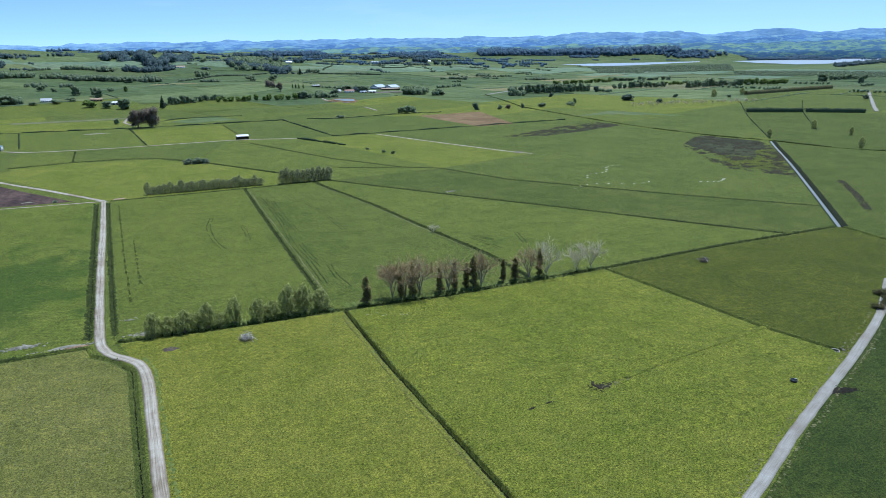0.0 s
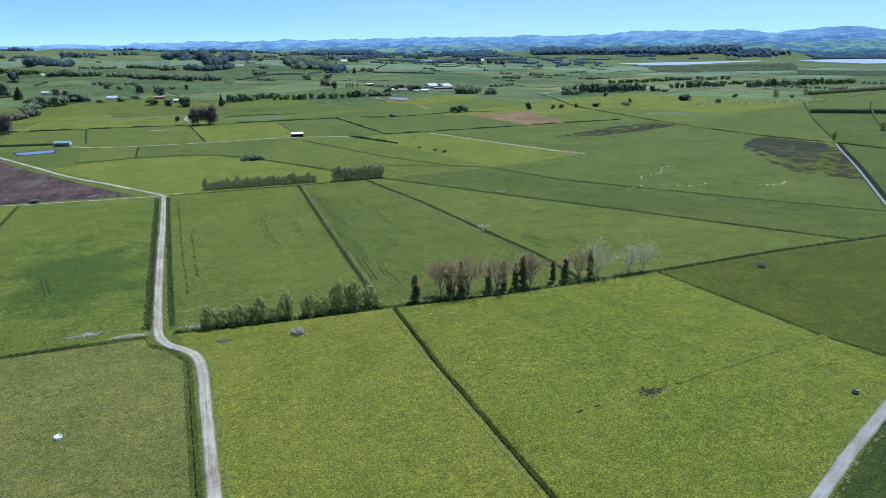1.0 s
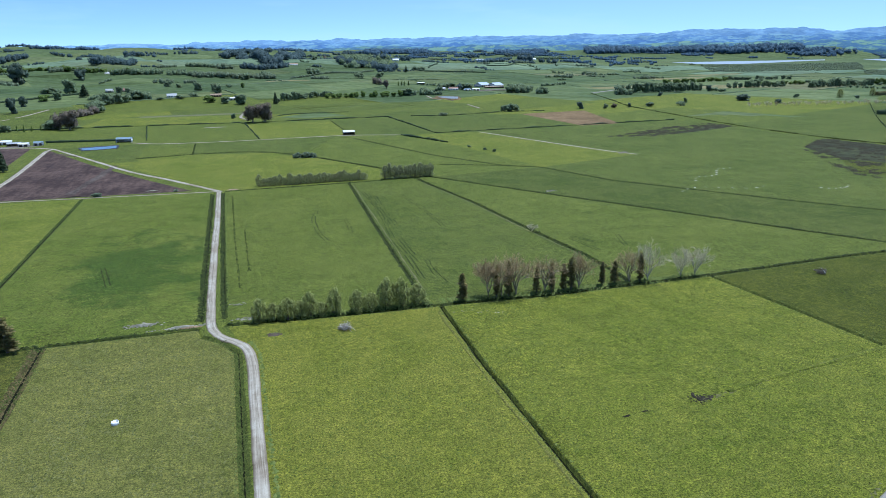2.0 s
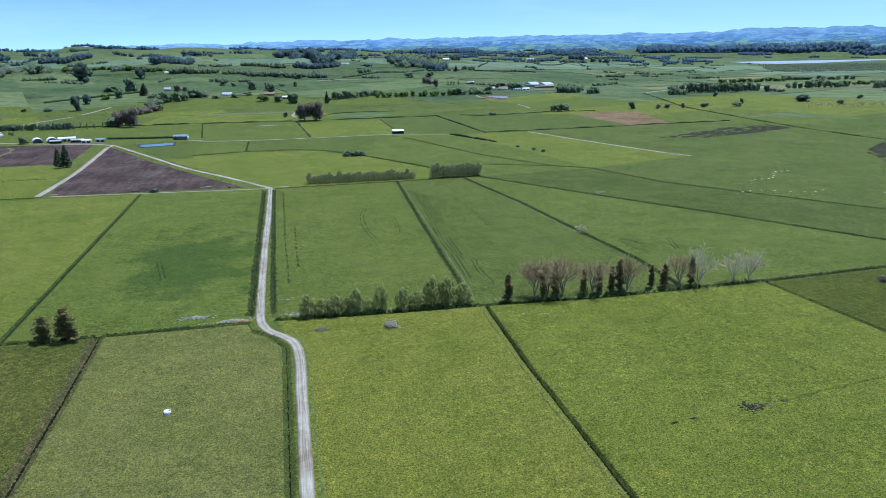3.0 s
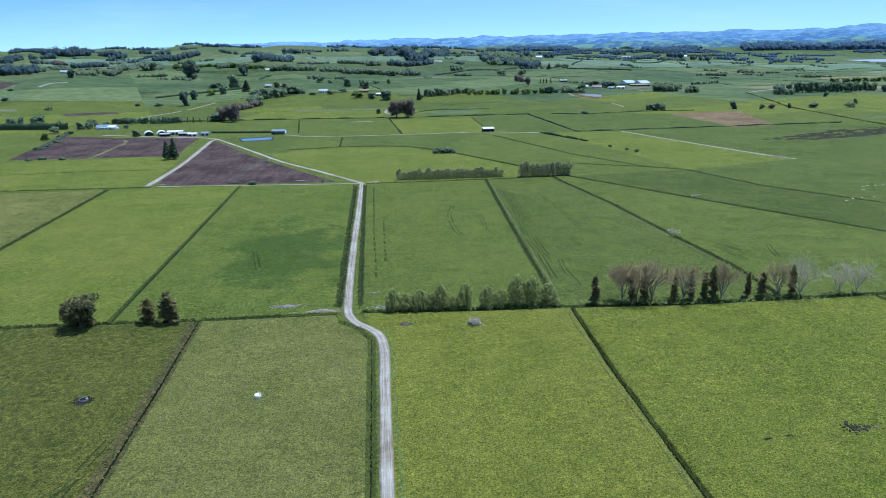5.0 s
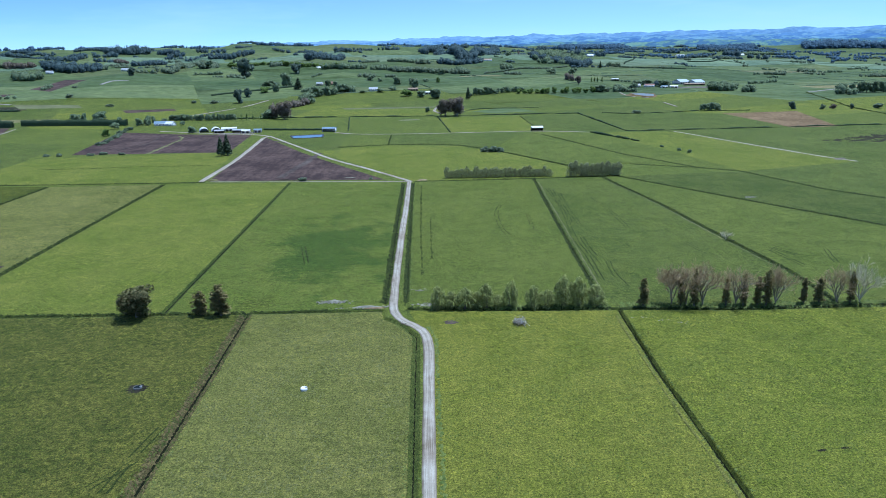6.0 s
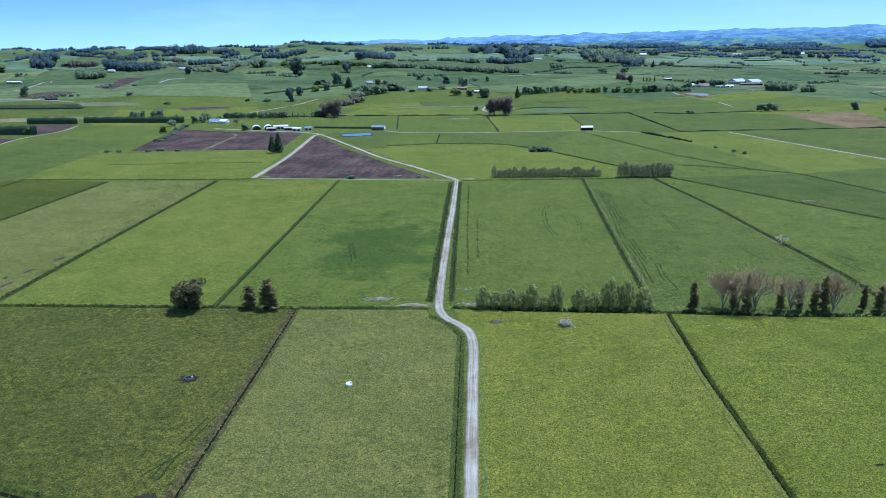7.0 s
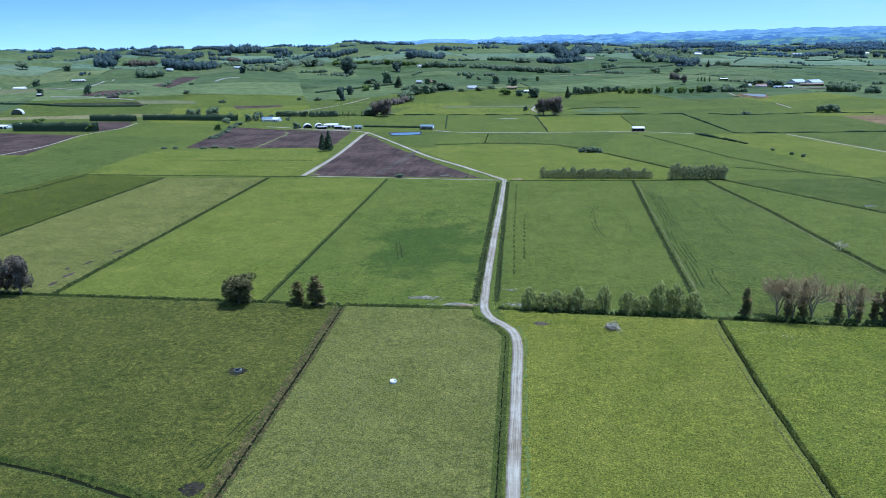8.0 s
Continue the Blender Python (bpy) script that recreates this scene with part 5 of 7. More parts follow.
for line in ([(167, 708), (172, 694), (178, 679)], [(179, 676), (184, 662)], [(185.5, 658), (189, 649)], [(190.5, 645), (194, 635)]):
    hedge(line, 1.9, 2.6, "dark low piece of a broken hedge", spray=10)


def wood(name, corners, count, tall, skin, label, seed, sprays=80):
    """A stand of trees that nobody could count: crowns of many sizes over an area."""
    rng = np.random.default_rng(seed)
    heap = Heap()
    p = np.array(corners, float)
    u, v = rng.random(count), rng.random(count)
    at = (p[0] * (1 - u)[:, None] + p[1] * u[:, None]) * (1 - v)[:, None] + (p[3] * (1 - u)[:, None] + p[2] * u[:, None]) * v[:, None]
    at += rng.normal(size=at.shape) * tall * 0.5
    z = land(at[:, 0], at[:, 1])
    for (x, y), g in zip(at, z):
        h = tall * rng.uniform(0.6, 1.2)
        r = h * rng.uniform(0.34, 0.55)
        blobs = [(x, y, g + h * 0.5, r, r, h * 0.5), (x + rng.uniform(-r, r) * 0.7, y + rng.uniform(-r, r) * 0.7, g + h * 0.42, r * 0.8, r * 0.8, h * 0.4)]
        lumps(heap, rng, blobs, 0.74, True)
        leaves(heap, rng, blobs, sprays, tall * 0.10)
    return tagged(part(name, heap.data(), skin), label, "woodland", kind="stuff")


wood("woodland", [(427, 2797), (615, 2804), (438, 2020), (305, 1892)], 198, 17, L_OAK, "mixed trees round a far homestead", 10)
wood("woodland", [(651, 3505), (1141, 4127), (969, 3499), (608, 3269)], 288, 22, L_HAZE, "haze-tinted bush on a far hill", 11)
wood("woodland", [(1492, 3892), (1797, 3907), (1758, 3821), (1247, 3249)], 198, 22, L_HAZE, "haze-tinted bush on a far hill", 12)
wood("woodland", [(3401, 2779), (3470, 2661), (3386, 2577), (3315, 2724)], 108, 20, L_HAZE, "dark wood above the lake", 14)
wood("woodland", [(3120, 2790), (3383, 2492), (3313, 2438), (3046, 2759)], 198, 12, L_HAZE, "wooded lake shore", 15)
wood("woodland", [(2547, 1870), (3326, 2191), (2919, 1921), (2324, 1705)], 216, 12, L_BUSH_HAZE, "dark trees on a lake point", 16)
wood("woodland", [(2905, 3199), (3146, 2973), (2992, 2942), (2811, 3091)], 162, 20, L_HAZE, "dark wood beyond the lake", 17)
wood("scrub", [(1704, 2310), (2500, 2355), (1852, 1718), (1374, 1803)], 3000, 4.6, L_SOFT, "grey-green swamp scrub before the lake", 18, 14)
wood("scrub", [(1852, 1718), (2073, 1361), (1752, 1147), (1597, 1479)], 1700, 4, L_SOFT, "scattered scrub on the plain", 26, 14)


def belt(points, tall, rows, skin, label):
    """A dense line of trees, some rows deep away from the drained plain."""
    rng = np.random.default_rng(int(abs(points[0][0]) * 3 + points[0][1]))
    heap = Heap()
    line = bend([Vector(p) for p in points], tall * 0.36)
    for row in range(rows):
        for p in line:
            away = p.normalized()
            q = p + away * row * tall * 0.7 + Vector((rng.normal(), rng.normal())) * tall * 0.16
            h = tall * rng.uniform(0.45, 1.15)
            r = h * rng.uniform(0.32, 0.52)
            g = float(land(q.x, q.y)) - 0.3
            blobs = [(q.x, q.y, g + h * 0.52, r, r, h * 0.5), (q.x + rng.uniform(-r, r), q.y + rng.uniform(-r, r), g + h * rng.uniform(0.3, 0.6), r * 0.75, r * 0.75, h * 0.36), (q.x, q.y, g + h * 0.24, r * 0.9, r * 0.9, h * 0.26)]
            lumps(heap, rng, blobs, 0.74, True)
            leaves(heap, rng, blobs, 90, tall * 0.085)
    return tagged(part("woodland", heap.data(), skin), label, "woodland", kind="stuff")


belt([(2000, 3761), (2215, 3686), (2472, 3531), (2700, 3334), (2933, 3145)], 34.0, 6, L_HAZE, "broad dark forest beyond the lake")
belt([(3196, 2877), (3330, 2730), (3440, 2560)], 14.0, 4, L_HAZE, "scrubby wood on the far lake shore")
belt([(-1193, 1905), (-1182, 1930), (-1171, 1956)], 30.5, 3, L_BUSH_HAZE, "dark wood of tall trees on far hills")
belt([(-1122, 1966), (-1086, 1963), (-1056, 1975)], 18.6, 2, L_MAUVE, "leafless mauve-grey trees on far slopes")
belt([(-1611, 2861), (-1565, 2860), (-1493, 2848)], 13.4, 2, L_BUSH_HAZE, "dark wood of tall trees on far hills")
belt([(-832, 1600), (-771, 1590), (-745, 1660)], 20.4, 3, L_BUSH_HAZE, "dark wood of tall trees on far hills")
belt([(-858, 1522), (-822, 1505), (-800, 1517)], 18.0, 3, L_OAK, "green trees round far paddocks")
belt([(-1406, 2950), (-1385, 3035), (-1325, 3031)], 11.8, 2, L_BUSH_HAZE, "dark wood of tall trees on far hills")
belt([(-1110, 2583), (-1012, 2516), (-1021, 2697)], 28.5, 3, L_BUSH_HAZE, "dark wood of tall trees on far hills")
belt([(-786, 1964), (-770, 2043), (-739, 2072)], 14.4, 2, L_BUSH_HAZE, "dark wood of tall trees on far hills")
belt([(-894, 2110), (-841, 2063)], 11.5, 2, L_MAUVE, "leafless mauve-grey trees on far slopes")
belt([(-972, 2677), (-877, 2524), (-847, 2526)], 18.2, 2, L_BUSH_HAZE, "dark wood of tall trees on far hills")
belt([(-593, 1622), (-562, 1642), (-655, 2037), (-652, 2096)], 13.1, 2, L_SOFT, "soft grey-green trees in a far valley")
belt([(-519, 1694), (-566, 1951)], 20.1, 2, L_SOFT, "soft grey-green trees in a far valley")
belt([(-702, 2383), (-641, 2379), (-604, 2422), (-580, 2460)], 17.0, 3, L_BUSH_HAZE, "dark wood of tall trees on far hills")
belt([(-519, 1626), (-464, 1663)], 7.8, 1, L_OAK, "green trees round far paddocks")
belt([(-320, 2006), (-302, 2159)], 22.8, 2, L_BUSH_HAZE, "dark wood of tall trees on far hills")
belt([(-277, 2017), (-252, 2205)], 18.2, 3, L_BUSH_HAZE, "dark wood of tall trees on far hills")
belt([(-310, 2509), (-278, 2573)], 7.9, 1, L_BUSH_HAZE, "dark wood of tall trees on far hills")
belt([(-383, 1811), (-345, 1880), (-283, 1858)], 11.6, 2, L_SOFT, "soft grey-green trees in a far valley")
belt([(-244, 1783), (-184, 1750), (-144, 1761)], 13.9, 2, L_OAK, "green trees round far paddocks")
belt([(-129, 1750), (-95, 1765)], 12.4, 2, L_OAK, "green trees round far paddocks")
belt([(-88, 1753), (-39, 1735)], 9.6, 1, L_SOFT, "soft grey-green trees in a far valley")
belt([(-95, 1901), (-27, 1867)], 10.3, 2, L_OAK, "green trees round far paddocks")
belt([(-20, 1839), (9, 1835)], 13.0, 2, L_SOFT, "soft grey-green trees in a far valley")
belt([(-7, 2696), (47, 2771), (93, 2102), (160, 2126), (296, 3001)], 25.8, 3, L_BUSH_HAZE, "dark wood of tall trees on far hills")
belt([(38, 1843), (81, 1842), (153, 1929)], 14.7, 2, L_BUSH_HAZE, "dark wood of tall trees on far hills")
belt([(16, 3044), (89, 3099), (192, 3210)], 19.4, 2, L_BUSH_HAZE, "dark wood of tall trees on far hills")
belt([(-74, 1737), (-5, 1687), (47, 1670), (99, 1660)], 13.3, 2, L_SOFT, "soft grey-green trees in a far valley")
belt([(61, 1690), (93, 1664)], 15.8, 2, L_OAK, "green trees round far paddocks")
belt([(336, 2247), (340, 2007), (393, 1989)], 17.9, 3, L_BUSH_HAZE, "dark wood of tall trees on far hills")
belt([(457, 2835), (600, 3049)], 6.9, 1, L_BUSH_HAZE, "dark wood of tall trees on far hills")
belt([(369, 2840), (348, 2330)], 8.1, 1, L_MAUVE, "leafless mauve-grey trees on far slopes")
belt([(185, 1729), (205, 1727)], 13.6, 1, L_OAK, "green trees round far paddocks")
belt([(393, 1989), (402, 1889), (440, 1925)], 19.7, 3, L_BUSH_HAZE, "dark wood of tall trees on far hills")
belt([(490, 1917), (519, 1914)], 13.5, 1, L_OAK, "green trees round far paddocks")
belt([(468, 2337), (489, 2308)], 21.8, 1, L_BUSH_HAZE, "dark wood of tall trees on far hills")
belt([(553, 2298), (575, 2313)], 18.0, 1, L_BUSH_HAZE, "dark wood of tall trees on far hills")
belt([(765, 2959), (822, 3001)], 16.3, 2, L_BUSH_HAZE, "dark wood of tall trees on far hills")
belt([(961, 3461), (1026, 3455)], 10.8, 1, L_BUSH_HAZE, "dark wood of tall trees on far hills")
belt([(1254, 3250), (1305, 3252), (1431, 3433)], 23.2, 3, L_HAZE, "haze-tinted forest on a distant hill")
belt([(1468, 3457), (1749, 3840)], 19.8, 2, L_HAZE, "haze-tinted forest on a distant hill")
belt([(1987, 3727), (2092, 3711), (2198, 3668)], 28.7, 3, L_HAZE, "haze-tinted forest on a distant hill")
belt([(680, 3405), (778, 3429)], 23.9, 3, L_HAZE, "haze-tinted forest on a distant hill")
belt([(1109, 2627), (1139, 2601)], 24.5, 2, L_BUSH_HAZE, "dark wood of tall trees on far hills")
belt([(1188, 2715), (1266, 2702), (1388, 2758)], 12.7, 2, L_OAK, "green trees round far paddocks")
belt([(1484, 4426), (1432, 3952)], 13.0, 1, L_BUSH_HAZE, "dark wood of tall trees on far hills")
belt([(863, 2902), (911, 2875)], 9.0, 1, L_OAK, "green trees round far paddocks")
belt([(334, 1258), (371, 1249)], 11.9, 1, L_OAK, "green trees round far paddocks")
belt([(300, 1262), (324, 1258)], 12.0, 1, L_SOFT, "soft grey-green trees in a far valley")
belt([(430, 1328), (456, 1327)], 10.5, 1, L_BUSH_HAZE, "dark wood of tall trees on far hills")
belt([(494, 1223), (506, 1207), (529, 1215)], 14.4, 2, L_OAK, "green trees round far paddocks")
belt([(532, 1181), (550, 1179)], 11.2, 1, L_OAK, "green trees round far paddocks")
belt([(658, 1116), (678, 1113)], 15.9, 2, L_OAK, "green trees round far paddocks")
belt([(-218, 1279), (-199, 1291), (-164, 1253)], 10.1, 1, L_OAK, "green trees round far paddocks")
belt([(-156, 1274), (-128, 1275)], 13.2, 2, L_OAK, "green trees round far paddocks")
belt([(-204, 1063), (-192, 1096), (-184, 1126)], 10.5, 2, L_MAUVE, "leafless mauve-grey trees on far slopes")
belt([(-209, 966), (-191, 963)], 17.0, 2, L_MAUVE, "leafless mauve-grey trees on far slopes")
belt([(-660, 1035), (-629, 1038), (-589, 1058)], 2.5, 1, L_MAUVE, "leafless mauve-grey trees on far slopes")
belt([(137, 1641), (225, 1728), (371, 1875)], 5.5, 1, L_SOFT, "soft grey-green trees in a far valley")
belt([(280, 1411), (292, 1392)], 13.3, 1, L_MAUVE, "leafless mauve-grey trees on far slopes")


def hedgerows(name, spots, skin, label, seed):
    """Far field trees along fences and in clumps, too many to count: bearing range, near and far limit, lines, height."""
    rng = np.random.default_rng(seed)
    heap = Heap()
    for low, high, near, far, lines, tall in spots:
        for i in range(lines):
            b, d = radians(rng.uniform(low, high)), rng.uniform(near, far)
            x, y = d * math.sin(b), d * math.cos(b)
            a = rng.choice((0.35, 0.35 + math.pi / 2, rng.uniform(0, 3.1)))
            count = int(rng.integers(3, 20))
            step = tall * rng.uniform(0.35, 0.8)
            for k in range(count):
                tx, ty = x + math.cos(a) * k * step + rng.normal() * 3, y + math.sin(a) * k * step + rng.normal() * 3
                h = tall * rng.uniform(0.5, 1.2)
                r = h * rng.uniform(0.35, 0.6)
                g = float(land(tx, ty))
                blobs = [(tx, ty, g + h * 0.5, r, r, h * 0.5), (tx + rng.uniform(-r, r) * 0.7, ty, g + h * 0.4, r * 0.8, r * 0.8, h * 0.38)]
                lumps(heap, rng, blobs, 0.76, True)
                leaves(heap, rng, blobs, 40, tall * 0.11)
    return tagged(part(name, heap.data(), skin), label, "trees", kind="stuff")


hedgerows("field_trees", ((-42, 24, 1800, 2500, 16, 7), (-42, 24, 2400, 4300, 70, 11)), L_BUSH_HAZE, "dark trees along far hill fences", 51)
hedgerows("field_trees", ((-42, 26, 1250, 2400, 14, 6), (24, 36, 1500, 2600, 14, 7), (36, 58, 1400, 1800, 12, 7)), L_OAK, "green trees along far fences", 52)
hedgerows("field_trees", ((10, 33, 2600, 4250, 110, 11), (-40, 20, 3400, 4250, 90, 12)), L_HAZE, "haze-tinted trees on the farthest slopes", 53)


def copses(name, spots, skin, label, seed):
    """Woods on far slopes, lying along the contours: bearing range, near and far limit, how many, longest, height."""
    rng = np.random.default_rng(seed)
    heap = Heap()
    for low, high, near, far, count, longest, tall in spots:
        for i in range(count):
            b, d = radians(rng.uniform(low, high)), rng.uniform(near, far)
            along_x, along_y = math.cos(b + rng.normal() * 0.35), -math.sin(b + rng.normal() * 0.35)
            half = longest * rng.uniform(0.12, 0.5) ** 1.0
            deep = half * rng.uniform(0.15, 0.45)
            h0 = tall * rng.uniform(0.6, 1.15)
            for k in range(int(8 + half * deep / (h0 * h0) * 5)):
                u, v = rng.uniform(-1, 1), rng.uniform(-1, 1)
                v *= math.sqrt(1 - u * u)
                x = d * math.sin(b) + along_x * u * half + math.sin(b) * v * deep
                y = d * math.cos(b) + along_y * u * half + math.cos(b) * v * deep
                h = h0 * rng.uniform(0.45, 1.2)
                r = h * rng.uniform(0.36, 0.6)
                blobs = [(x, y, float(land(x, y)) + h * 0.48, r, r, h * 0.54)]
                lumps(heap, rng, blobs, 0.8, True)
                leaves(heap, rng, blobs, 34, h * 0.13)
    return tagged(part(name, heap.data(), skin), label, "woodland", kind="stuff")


copses("woodland", ((-36, -14, 2350, 3500, 26, 150, 15), (-14, 26, 2500, 3500, 22, 120, 14)), L_BUSH_HAZE, "dark woods scattered over far hills", 71)
copses("woodland", ((-36, 26, 3300, 4300, 60, 170, 15), (20, 60, 4080, 4420, 30, 200, 12)), L_HAZE, "haze-tinted woods on the farthest slopes", 72)
copses("woodland", ((-36, 8, 1500, 2400, 22, 60, 9), (8, 36, 1700, 3000, 24, 70, 8)), L_SOFT, "grey-green copses in far valleys", 73)


def boundary_lines(name, edges, skin, label, seed):
    """Low hedges and overgrown fences of the far farms, with gaps, following the ground."""
    rng = np.random.default_rng(seed)
    heap = Heap()
    for (ax, ay), (bx, by) in edges:
        long = math.hypot(bx - ax, by - ay)
        cx, cy = (bx - ax) / long, (by - ay) / long
        tall, n = rng.uniform(0.8, 1.9), int(long / 8) + 1
        verts, faces = [], []
        for k in range(n + 1):
            px, py = ax + cx * k * long / n, ay + cy * k * long / n
            g, h = float(land(px, py)), tall * rng.uniform(0.4, 1.3)
            for o, z in ((-1.0, -0.3), (-0.8, h * 0.8), (0.0, h), (0.8, h * 0.8), (1.0, -0.3)):
                verts.append((px - cy * o * tall * 0.6, py + cx * o * tall * 0.6, g + z))
        for k in range(n):
            if rng.random() < 0.8:
                faces += [(k * 5 + j, k * 5 + j + 1, k * 5 + j + 6, k * 5 + j + 5) for j in range(4)]
        if faces:
            heap.put(verts, faces)
    return tagged(part(name, heap.data(), skin), label, "hedges", kind="stuff")


boundary_lines("field_hedges", FIELD_EDGES, L_OAK, "low dark hedges between far paddocks", 81)

for line in ([(502, 1844), (575, 1800), (647, 1768)], [(773, 2097), (863, 2118), (1025, 2436)], [(551, 1976), (610, 2130), (679, 2318)], [(-830, 1044), (-768, 1039), (-700, 1023), (-591, 1041)], [(-376, 1263), (-246, 1358)]):
    hedge(line, 3.0, 4.0, "uneven dark hedge between far paddocks", spray=4)

# ---- buildings ----


def box(heap, x0, y0, z0, x1, y1, z1):
    v = [(x, y, z) for z in (z0, z1) for y in (y0, y1) for x in (x0, x1)]
    heap.put(v, [(0, 2, 3, 1), (4, 5, 7, 6), (0, 1, 5, 4), (2, 6, 7, 3), (0, 4, 6, 2), (1, 3, 7, 5)])


def one_box(name, parent, skin, *ends, label=""):
    h = Heap()
    box(h, *ends)
    return part(name, h.data(), skin, parent, label)


def gable(parent, w, d, eave, rise, skin, over=0.4, thick=0.14, x=0.0, y=0.0):
    """A pitched roof of two slabs, ridge along x, each slope a part with its own thickness and overhang."""
    roof = None
    for s in (-1, 1):
        run = d / 2 + over
        drop = rise * over / (d / 2)
        v = []
        for dz in (0, thick):
            v += [(x - w / 2 - over, y, eave + rise + dz), (x + w / 2 + over, y, eave + rise + dz),
                  (x + w / 2 + over, y + s * run, eave - drop + dz), (x - w / 2 - over, y + s * run, eave - drop + dz)]
        roof = part("roof_slope", (v, [], [(0, 1, 2, 3), (7, 6, 5, 4), (0, 4, 5, 1), (1, 5, 6, 2), (2, 6, 7, 3), (3, 7, 4, 0)]), skin, parent)
    return roof


def house(x, y, w, d, eave, rise, turn, wall, roof, label, windows=3, chimney=True, name="house"):
    """A weatherboard house: walls, two roof slopes, gable ends, windows with frames, a door."""
    root = tagged(empty(name, x, y, turn), label, "house")
    h = Heap()
    box(h, -w / 2, -d / 2, -0.5, w / 2, d / 2, eave)
    for s in (-1, 1):
        gx = s * (w / 2 - 0.08)
        h.put([(gx + o, q, z) for o in (-0.07, 0.07) for q, z in ((-d / 2, eave), (d / 2, eave), (0, eave + rise))], [(0, 2, 1), (3, 4, 5)])
    part("wall", h.data(), wall, root)
    gable(root, w, d, eave, rise, roof)
    for i in range(windows):
        cx = -w / 2 + w * (i + 1) / (windows + 1) + (0.9 if i == windows // 2 else 0)
        pane = one_box("window", root, GLASS, cx - 0.8, -d / 2 - 0.05, 1.0, cx + 0.8, -d / 2 + 0.02, 2.1)
        one_box("sill", pane, WHITE, cx - 0.95, -d / 2 - 0.14, 0.88, cx + 0.95, -d / 2 + 0.01, 0.99)
    one_box("door", root, DARKWALL, -0.9 - 0.45, -d / 2 - 0.06, 0.0, -0.9 + 0.45, -d / 2 + 0.02, 2.05)
    if chimney:
        one_box("chimney", root, RED, w * 0.2, 0.2, eave + rise * 0.4, w * 0.2 + 0.8, 1.0, eave + rise + 0.9)
    return root


def shed(x, y, w, d, eave, rise, turn, roof, wall, label, bays=3, open_front=True, name="farm_shed"):
    """A pole shed: back and side walls, posts along the open front, two roof slopes."""
    root = tagged(empty(name, x, y, turn), label, "shed")
    one_box("back_wall", root, wall, -w / 2, d / 2 - 0.12, -0.4, w / 2, d / 2, eave)
    for s in (-1, 1):
        h = Heap()
        box(h, s * w / 2 - 0.06, -d / 2, -0.4, s * w / 2 + 0.06, d / 2 - 0.13, eave)
        h.put([(s * w / 2, -d / 2, eave), (s * w / 2, d / 2, eave), (s * w / 2, 0, eave + rise)], [(0, 1, 2)])
        part("side_wall", h.data(), wall, root)
    if open_front:
        for i in range(bays + 1):
            px = -w / 2 + w * i / bays
            one_box("post", root, TAN, px - 0.12, -d / 2 - 0.13, -0.4, px + 0.12, -d / 2 + 0.11, eave - 0.02)
        one_box("beam", root, WHITE, -w / 2, -d / 2 - 0.2, eave - 0.45, w / 2, -d / 2 - 0.135, eave)
    else:
        one_box("front_wall", root, wall, -w / 2 + 0.07, -d / 2, -0.4, w / 2 - 0.07, -d / 2 + 0.1, eave)
        for i in range(bays):
            px = -w / 2 + w * (i + 0.5) / bays
            one_box("door", root, DARKWALL, px - w / bays * 0.3, -d / 2 - 0.05, 0, px + w / bays * 0.3, -d / 2 - 0.005, eave * 0.75)
    gable(root, w, d, eave, rise, roof)
    return root


def hoop_barn(x, y, w, long, turn, label, skin=None):
    """A round-roofed barn: an arched shell with ribs, a dark mouth and a back wall."""
    root = tagged(empty("hoop_barn", x, y, turn), label, "barn")
    n = 14
    a = [math.pi * i / n for i in range(n + 1)]
    v, f = [], []
    for r in (w / 2, w / 2 - 0.12):
        for s in (-long / 2, long / 2):
            v += [(math.cos(t) * r, s, math.sin(t) * r * 0.95 - 0.1) for t in a]
    m = n + 1
    for i in range(n):
        f += [(i, i + 1, m + i + 1, m + i), (2 * m + i, 3 * m + i, 3 * m + i + 1, 2 * m + i + 1), (i, 2 * m + i, 2 * m + i + 1, i + 1), (m + i, m + i + 1, 3 * m + i + 1, 3 * m + i)]
    part("roof_shell", (v, [], f), skin or WHITE, root)
    r = w / 2 - 0.13
    v = [(math.cos(t) * r, long / 2 - 0.3, math.sin(t) * r * 0.95 - 0.1) for t in a]
    part("back_wall", (v, [], [tuple(range(m))]), GREY, root)
    for i in range(4):
        s = -long / 2 + 0.4 + (long - 0.8) * i / 4
        rib = Heap()
        for t, u in zip(a, a[1:]):
            tube(rib, (math.cos(t) * r, s, math.sin(t) * r * 0.95 - 0.1), (math.cos(u) * r, s, math.sin(u) * r * 0.95 - 0.1), 0.07, 0.07, 4)
        part("rib", rib.data(), GREY, root)
    return root


# hay shed and pump shed on the plain
shed(116, 733, 11.5, 7, 3.4, 1.3, 0, WHITE, DARKWALL, "open-fronted hay shed with a white iron roof", 3)
shed(-105, 764, 14, 8, 3.6, 1.2, -8, BLUEGREY, WHITE, "open pole shed with a blue-grey roof and white posts", 4)
# the farm behind the tilled peat
hoop_barn(-247, 786, 10, 14, 20, "round-roofed white barn with a dark open mouth")
hoop_barn(-234, 788, 10, 14, 20, "round-roofed white barn beside its twin")
shed(-220, 790, 16, 8, 3.2, 1.0, 10, WHITE, GREY, "long low white farm shed", 4, False)
shed(-226, 772, 10, 6, 2.8, 0.8, 12, GREY, DARKWALL, "small grey open farm shed", 3)
shed(-196, 768, 9, 6, 2.8, 0.8, 0, WHITE, CREAM, "white implement shed in the farm yard", 2, False)
